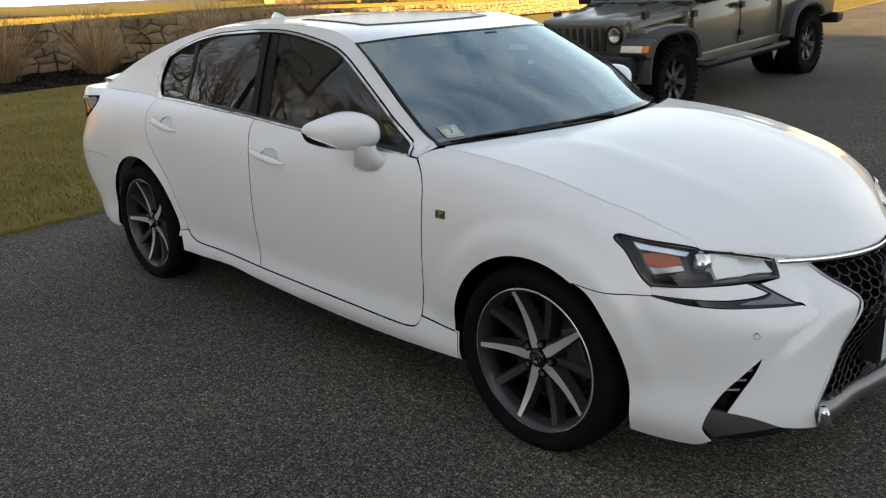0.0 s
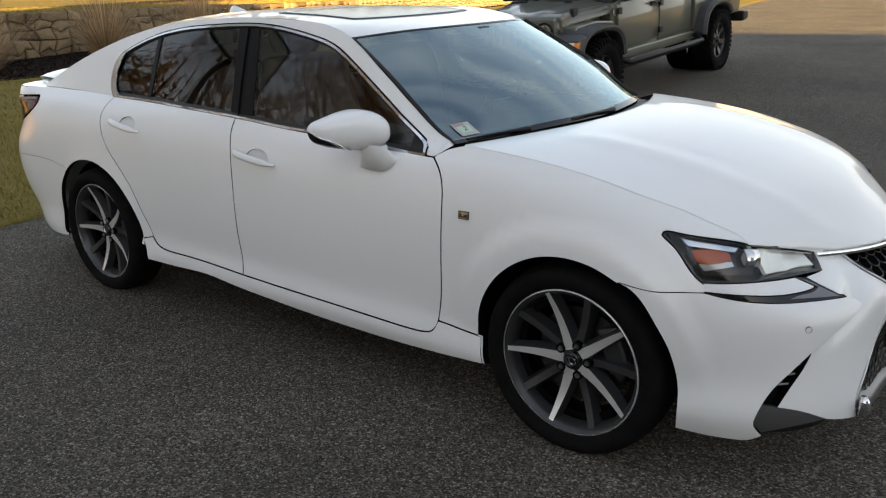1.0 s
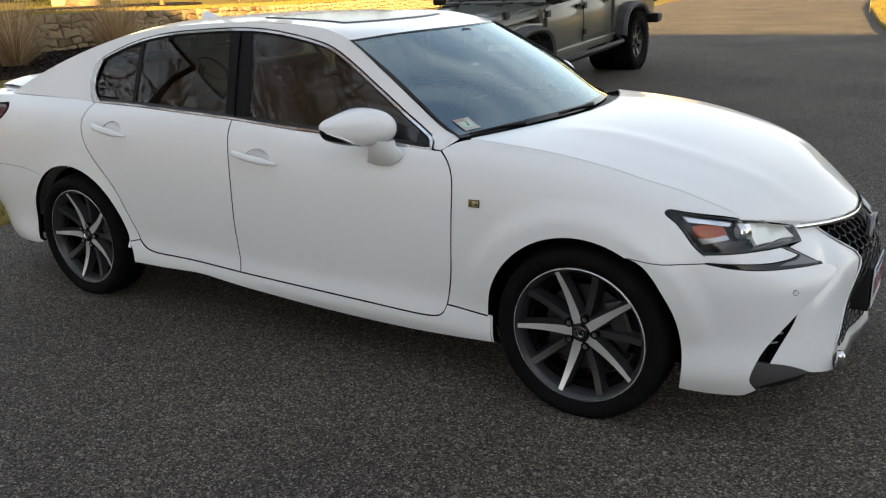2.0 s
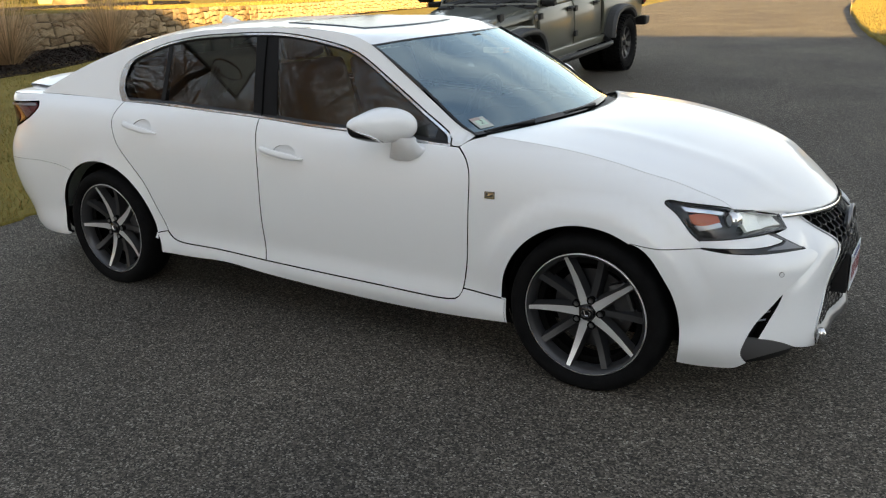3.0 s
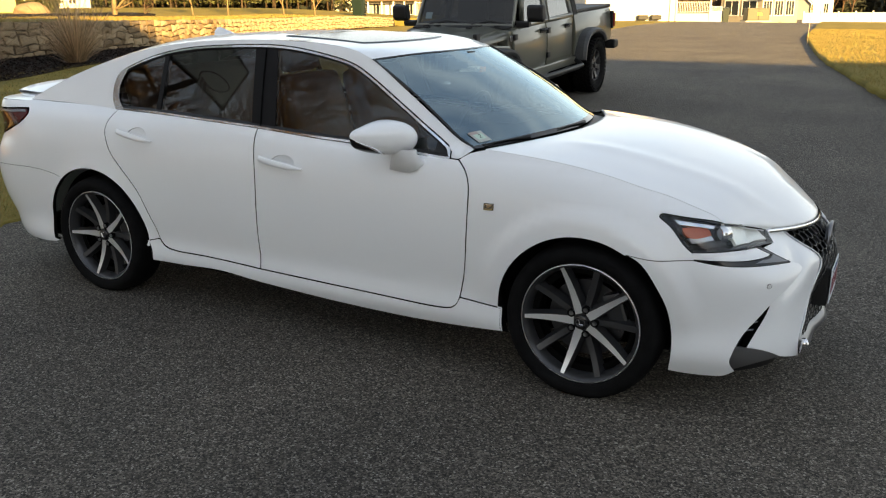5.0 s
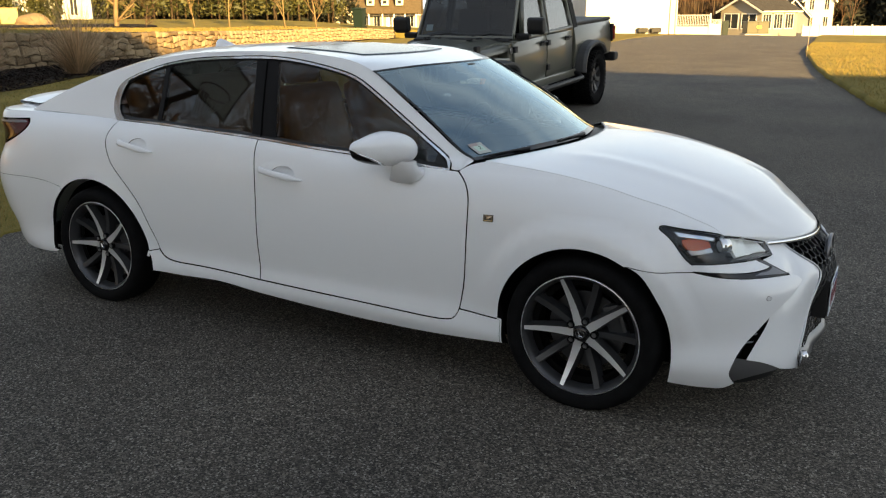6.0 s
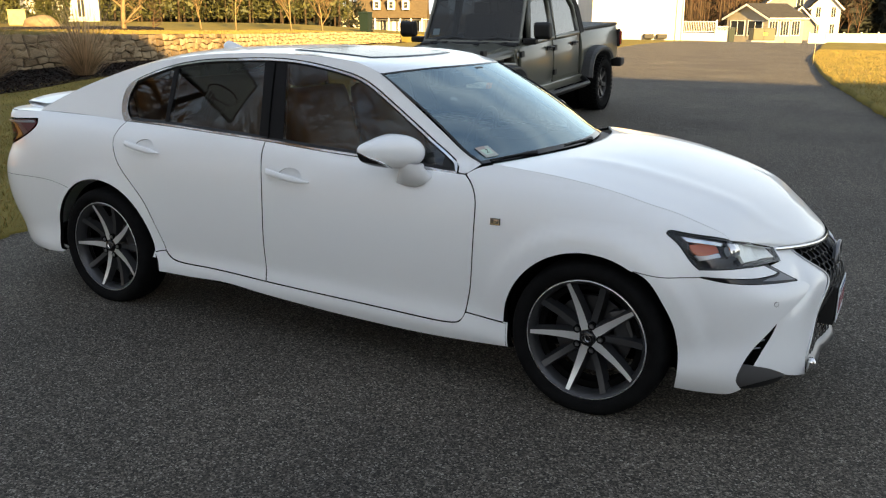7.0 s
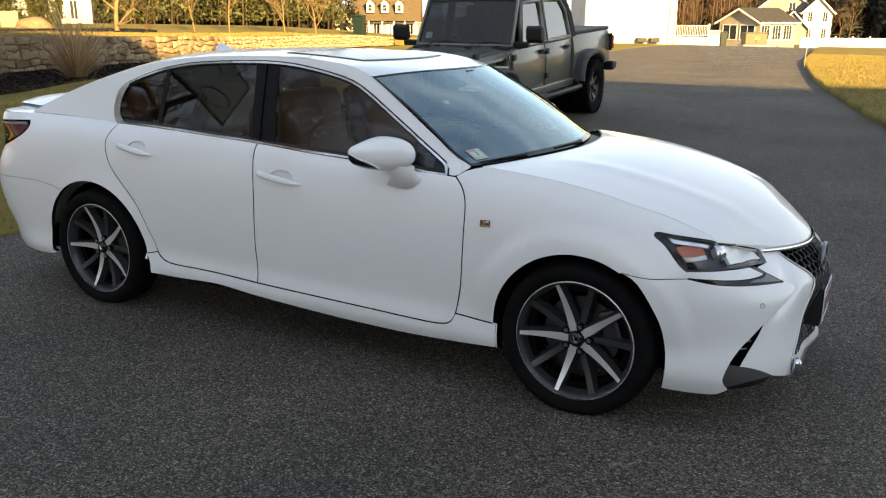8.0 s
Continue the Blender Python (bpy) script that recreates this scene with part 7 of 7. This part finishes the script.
def flare(cx, r0, r1, y0, y1, a0, a1, mat, parent, name, flat=0.0):
    """A wheel-arch flare: a bent, flat-topped band standing out from the body."""
    V, F = [], []
    n = 22
    for i in range(n + 1):
        a = radians(a0 + (a1 - a0) * i / n)
        ca, sa = math.cos(a), math.sin(a)
        k = 1 / max(abs(ca) ** 4 + abs(sa) ** 4, 1e-6) ** .25 if flat else 1
        k = 1 + (k - 1) * flat
        for r, y in ((r1 + .02, y0), (r1 + .015, y0 + (y1 - y0) * .8), (r1 - .005, y1), (r0 + .03, y1), (r0, y1 - .02), (r0, y0)):
            V.append((cx + r * k * ca, y, .42 + r * k * sa))
    for i in range(n):
        for k in range(5):
            a_ = i * 6 + k
            F.append((a_, a_ + 1, a_ + 7, a_ + 6))
    ob = raw(name, V, F, mat, parent)
    bm = bmesh.new()
    bm.from_mesh(ob.data)
    bmesh.ops.recalc_face_normals(bm, faces=bm.faces)
    bm.to_mesh(ob.data)
    bm.free()
    return ob


for s in (1, -1):
    # front wings: a slab over the wheel with the body-coloured side behind it
    prism("wing", [(.36, .92), (.34, 1.00), (-.10, 1.02), (-.52, .98), (-.52, .60), (-.46, .60), (-.40, .80), (-.25, .90)], s * .58, s * (HW - .01), M_PICK, pick, .02)
    fl = flare(0, .50, .56, s * .56, s * .935, 4, 160, M_FLARE, pick, "front_flare", .75)
    fl["label"] = "dark grey wheel-arch flare"
    prism("flare_nose", [(.50, .93), (.62, .88), (.66, .78), (.60, .72), (.52, .74), (.40, .90)], s * .60, s * .93, M_FLARE, fl, .02)
    lamp = prism("marker_lamp", [(.650, .868), (.678, .80), (.640, .79), (.612, .858)], s * .64, s * .90, material("marker_white", (.72, .66, .52), .15), pick, .008, "side marker lamp")
    prism("amber_end", [(.648, .866), (.674, .80), (.600, .80), (.580, .862)], s * .895, s * .94, M_MARKER, lamp, .006)
    rf = flare(-3.487, .49, .555, s * .70, s * .935, 14, 142, M_FLARE, pick, "rear_flare", .55)
    rf["label"] = "dark grey wheel-arch flare"
    prism("rocker", [(-.48, .50), (-.48, .61), (-2.93, .61), (-2.93, .50)], s * (HW - .08), s * (HW + .006), M_PICK, pick, .015)
    # doors
    fd = barrelled(prism("front_door", [(-.60, .66), (-.66, .60), (-1.66, .60), (-1.72, .64), (-1.72, 1.215), (-.80, 1.195), (-.60, 1.17)], s * (HW - .04), s * (HW + .012), M_PICK, pick, .016), s)
    rd = barrelled(prism("rear_door", [(-1.745, .64), (-1.79, .60), (-2.60, .60), (-2.72, .66), (-2.745, 1.225), (-1.745, 1.215)], s * (HW - .04), s * (HW + .012), M_PICK, pick, .016), s)
    for d_, xs in ((fd, -.62), (rd, -1.765)):
        for z in (.75, 1.08):
            box("hinge", (xs + .02, s * (HW + .02), z), (.09, .035, .075), M_BLACK, d_, .008)
    for d_, x in ((fd, -1.56), (rd, -2.52)):
        v, f = tube([(x - .09, s * (HW + .02), 1.10), (x - .06, s * (HW + .048), 1.105), (x + .06, s * (HW + .048), 1.105), (x + .09, s * (HW + .02), 1.10)], .014, 6)
        raw("door_handle", v, f, M_BLACK, d_, "black pull handle")
        box("handle_plate", (x, s * (HW + .012), 1.09), (.17, .012, .06), M_BLACK, d_, .005)
    # window frames and panes, leaning in
    lean_ = .115

    def lp(x, z, o=0.0):
        return (x, s * (HW - .005 + o - (z - 1.2) * lean_ / .6), z)
    for d_, pts in ((fd, [(-.86, 1.20), (-1.06, 1.74), (-1.66, 1.76), (-1.70, 1.215)]), (rd, [(-1.76, 1.215), (-1.78, 1.76), (-2.44, 1.76), (-2.62, 1.60), (-2.70, 1.225)])):
        v, f = tube([lp(*p) for p in pts], .038, 8, True)
        raw("window_frame", v, f, M_PICK, d_, smooth_shade=True)
        V = [lp(*p) for p in pts]
        raw("window_pane", V, [tuple(range(len(V)))[::-s]], M_PICKTINT, d_, "tinted side window")
    v, f = tube([lp(-1.73, 1.21), lp(-1.73, 1.78)], .035, 6)
    raw("door_pillar", v, f, M_HARDTOP, pick)
    v, f = tube([lp(-2.80, 1.22), lp(-2.74, 1.55), lp(-2.56, 1.78)], .07, 6)
    raw("rear_pillar", v, f, M_HARDTOP, pick)
    # mirror
    mr = prism("door_mirror", [(-.80, 1.25), (-.74, 1.29), (-.735, 1.44), (-.78, 1.47), (-.86, 1.46), (-.88, 1.28)], s * .88, s * 1.10, M_BLACK, pick, .03, "black door mirror")
    prism("mirror_arm", [(-.74, 1.19), (-.73, 1.26), (-.82, 1.27), (-.84, 1.20)], s * .74, s * .92, M_BLACK, mr, .015)
    # badge on the wing, door seal strip, side step
    v, f = lathe([(0, .006), (.036, .006), (.040, 0)], 20, "y")
    o = raw("wing_badge", v, f, M_SATIN, pick, "small round metal badge")
    o.matrix_local = Matrix.Translation((-.52, s * (HW - .008), 1.07)) @ (Matrix.Rotation(math.pi, 4, "Z") if s < 0 else Matrix())
    o.location.y += s * .006
    box("wing_nameplate", (-.49, s * (HW - .004), .72), (.13, .012, .04), M_BLACK, pick, .004)
    st = prism("side_step", [(-.52, .43), (-.56, .49), (-2.80, .49), (-2.84, .43)], s * .76, s * .90, M_BLACK, pick, .025, "black side step")
    v, f = tube([(-.50, s * .80, .56), (-.60, s * .935, .50), (-2.78, s * .935, .50), (-2.88, s * .80, .56)], .035, 8)
    raw("step_rail", v, f, M_BLACK, st, smooth_shade=True)
    # bed side
    bs = barrelled(prism("bed_side", [(-2.90, .62), (-2.90, 1.235), (-4.66, 1.235), (-4.66, .70), (-4.03, .70), (-3.96, .86), (-3.82, .93), (-3.16, .93), (-3.02, .84), (-2.96, .62)], s * (HW - .07), s * (HW + .005), M_PICK, pick, .014), s)
    tl = prism("tail_lamp", [(-4.62, .92), (-4.62, 1.14), (-4.70, 1.14), (-4.70, .92)], s * (HW - .07), s * (HW + .06), material("pickup_tail_red", (.22, .015, .012), .15), pick, .012, "red tail lamp")
    box("tail_frame", (-4.645, s * (HW + .01), 1.03), (.06, .06, .28), M_BLACK, tl, .01)
    prism("rear_bumper", [(-4.62, .56), (-4.82, .58), (-4.84, .70), (-4.62, .72)], s * .30, s * .86, M_BLACK, pick, .03, "black rear bumper end")
prism("tailgate", [(-4.63, .66), (-4.63, 1.235), (-4.68, 1.235), (-4.68, .66)], -HW + .06, HW - .06, M_PICK, pick, .014)
prism("bed_cover", [(-2.90, 1.235), (-2.90, 1.285), (-4.64, 1.285), (-4.66, 1.235)], -HW + .02, HW - .02, M_HARDTOP, pick, .015, "soft black bed cover")
prism("bed_floor", [(-2.90, .62), (-2.90, .72), (-4.64, .72), (-4.64, .62)], -HW + .08, HW - .08, M_DARK, pick, 0)
prism("hardtop", [(-1.04, 1.775), (-1.10, 1.835), (-1.5, 1.87), (-2.5, 1.865), (-2.72, 1.80), (-2.86, 1.24), (-2.78, 1.23), (-2.62, 1.76)], -.665, .665, M_HARDTOP, pick, .02, "black hardtop roof")
# windscreen and its frame
ws = [(-.74, .70, 1.20), (-.74, -.70, 1.20), (-1.03, -.655, 1.80), (-1.03, .655, 1.80)]
v, f = tube(ws, .042, 6, True)
wf = raw("screen_frame", v, f, M_PICK, pick, "grey-green windscreen frame")
raw("windscreen", ws, [(3, 2, 1, 0)], glass("pickup_screen", (.14, .17, .21), .045), wf)
prism("cowl", [(-.60, 1.165), (-.60, 1.195), (-.80, 1.225), (-.80, 1.165)], -.70, .70, M_BLACK, pick, .01)
for y0, y1 in ((-.50, -.02), (.12, .60)):
    v, f = tube([(-.715, y0, 1.225), (-.77, (y0 + y1) / 2, 1.26), (-.76, y1, 1.235)], .010, 5)
    raw("wiper", v, f, M_BLACK, wf)
raw("inspection_sticker", [(-.775, -.60, 1.29), (-.775, -.50, 1.29), (-.815, -.50, 1.37), (-.815, -.60, 1.37)], [(0, 1, 2, 3)], material("pale_sticker", (.10, .14, .16), .5), wf)
# cabin
box("dashboard", (-.92, 0, 1.12), (.35, 1.3, .22), M_DARK, pick, .04)
for x in (-1.55, -2.35):
    for s in (1, -1):
        seat = box("seat_back", (x - .2, s * .36, 1.18), (.16, .48, .70), M_DARK, pick, .06, Matrix.Rotation(radians(-12), 4, "Y"))
        box("headrest", (x - .28, s * .36, 1.60), (.10, .26, .18), M_DARK, seat, .04)
box("floor_pan", (-1.3, 0, .62), (3.1, 1.25, .18), M_DARK, pick)
box("chassis", (-1.9, 0, .52), (5.0, .8, .16), M_DARK, pick)


def knobby_wheel(x, s):
    """An off-road wheel with block tread."""
    V, F = lathe([(.235, -.09), (.26, -.115), (.30, -.130), (.36, -.135), (.395, -.118), (.403, -.09), (.403, .09), (.395, .118), (.36, .135), (.30, .13), (.235, .10)], 48)
    w = raw("wheel", *lathe([(.20, .08), (.228, -.02), (.232, -.088), (.242, -.096), (.248, -.088), (.235, .02)], 40), M_GREY, pick, "dark alloy wheel with block-tread tyre", smooth_shade=True)
    w.matrix_local = Matrix.Translation((x, s * .815, .42)) @ (Matrix.Rotation(math.pi, 4, "Z") if s > 0 else Matrix())
    raw("tyre", V, F, M_RUBBER, w, "black block-tread tyre", smooth_shade=True)
    P = []
    for i in range(40):
        for row, (yy, ww) in enumerate(((-.112, .05), (-.058, .045), (0, .045), (.058, .045), (.112, .05))):
            a = 2 * math.pi * (i + (row % 2) * .5) / 40
            m = Matrix.Rotation(-a, 4, "Y") @ Matrix.Translation((.407, yy, 0))
            d = (.011, ww / 2, .019)
            P.append(([tuple(m @ Vector((sx * d[0], sy * d[1], sz * d[2]))) for sx in (-1, 1) for sy in (-1, 1) for sz in (-1, 1)], [(4, 5, 7, 6), (0, 4, 6, 2), (1, 3, 7, 5), (0, 1, 5, 4), (2, 6, 7, 3)]))
        a = 2 * math.pi * i / 40
        m = Matrix.Rotation(-a, 4, "Y") @ Matrix.Translation((.38, -.132, 0))
        P.append(([tuple(m @ Vector((sx * .02, sy * .008, sz * .013))) for sx in (-1, 1) for sy in (-1, 1) for sz in (-1, 1)], [(0, 1, 3, 2), (4, 6, 7, 5), (0, 4, 5, 1), (2, 3, 7, 6), (1, 5, 7, 3), (0, 2, 6, 4)]))
    raw("tread", *joined(P), M_RUBBER, w)
    for k in range(7):
        a = radians(90 + 360 / 7 * k)
        q = []
        for t, wd, y in ((.05, .030, -.072), (.13, .028, -.066), (.225, .036, -.085)):
            for sg in (-1, 1):
                q.append((t * math.cos(a) - sg * wd * math.sin(a), y, t * math.sin(a) + sg * wd * math.cos(a)))
        q += [(p[0], p[1] + .03, p[2]) for p in q]
        raw("spoke", q, [(0, 1, 3, 2), (2, 3, 5, 4), (0, 2, 8, 6), (2, 4, 10, 8), (1, 7, 9, 3), (3, 9, 11, 5)], M_GREY, w)
    v, f = lathe([(0, -.095), (.035, -.095), (.05, -.07), (.06, -.02)], 24)
    raw("hub_cap", v, f, M_BLACK, w, smooth_shade=True)
    v, f = lathe([(0, .01), (.2, .01), (.2, .03)], 32)
    raw("brake_disc", v, f, M_DARK, w)


for x in (0, -3.487):
    for s in (1, -1):
        knobby_wheel(x, s)
        v, f = lathe([(.47, -.30), (.47, .02)], 24)
        o = raw("wheel_well", v, f, M_DARK, pick)
        o.matrix_local = Matrix.Translation((x, s * .60 + (.30 if s < 0 else -.0) * 0, .47))
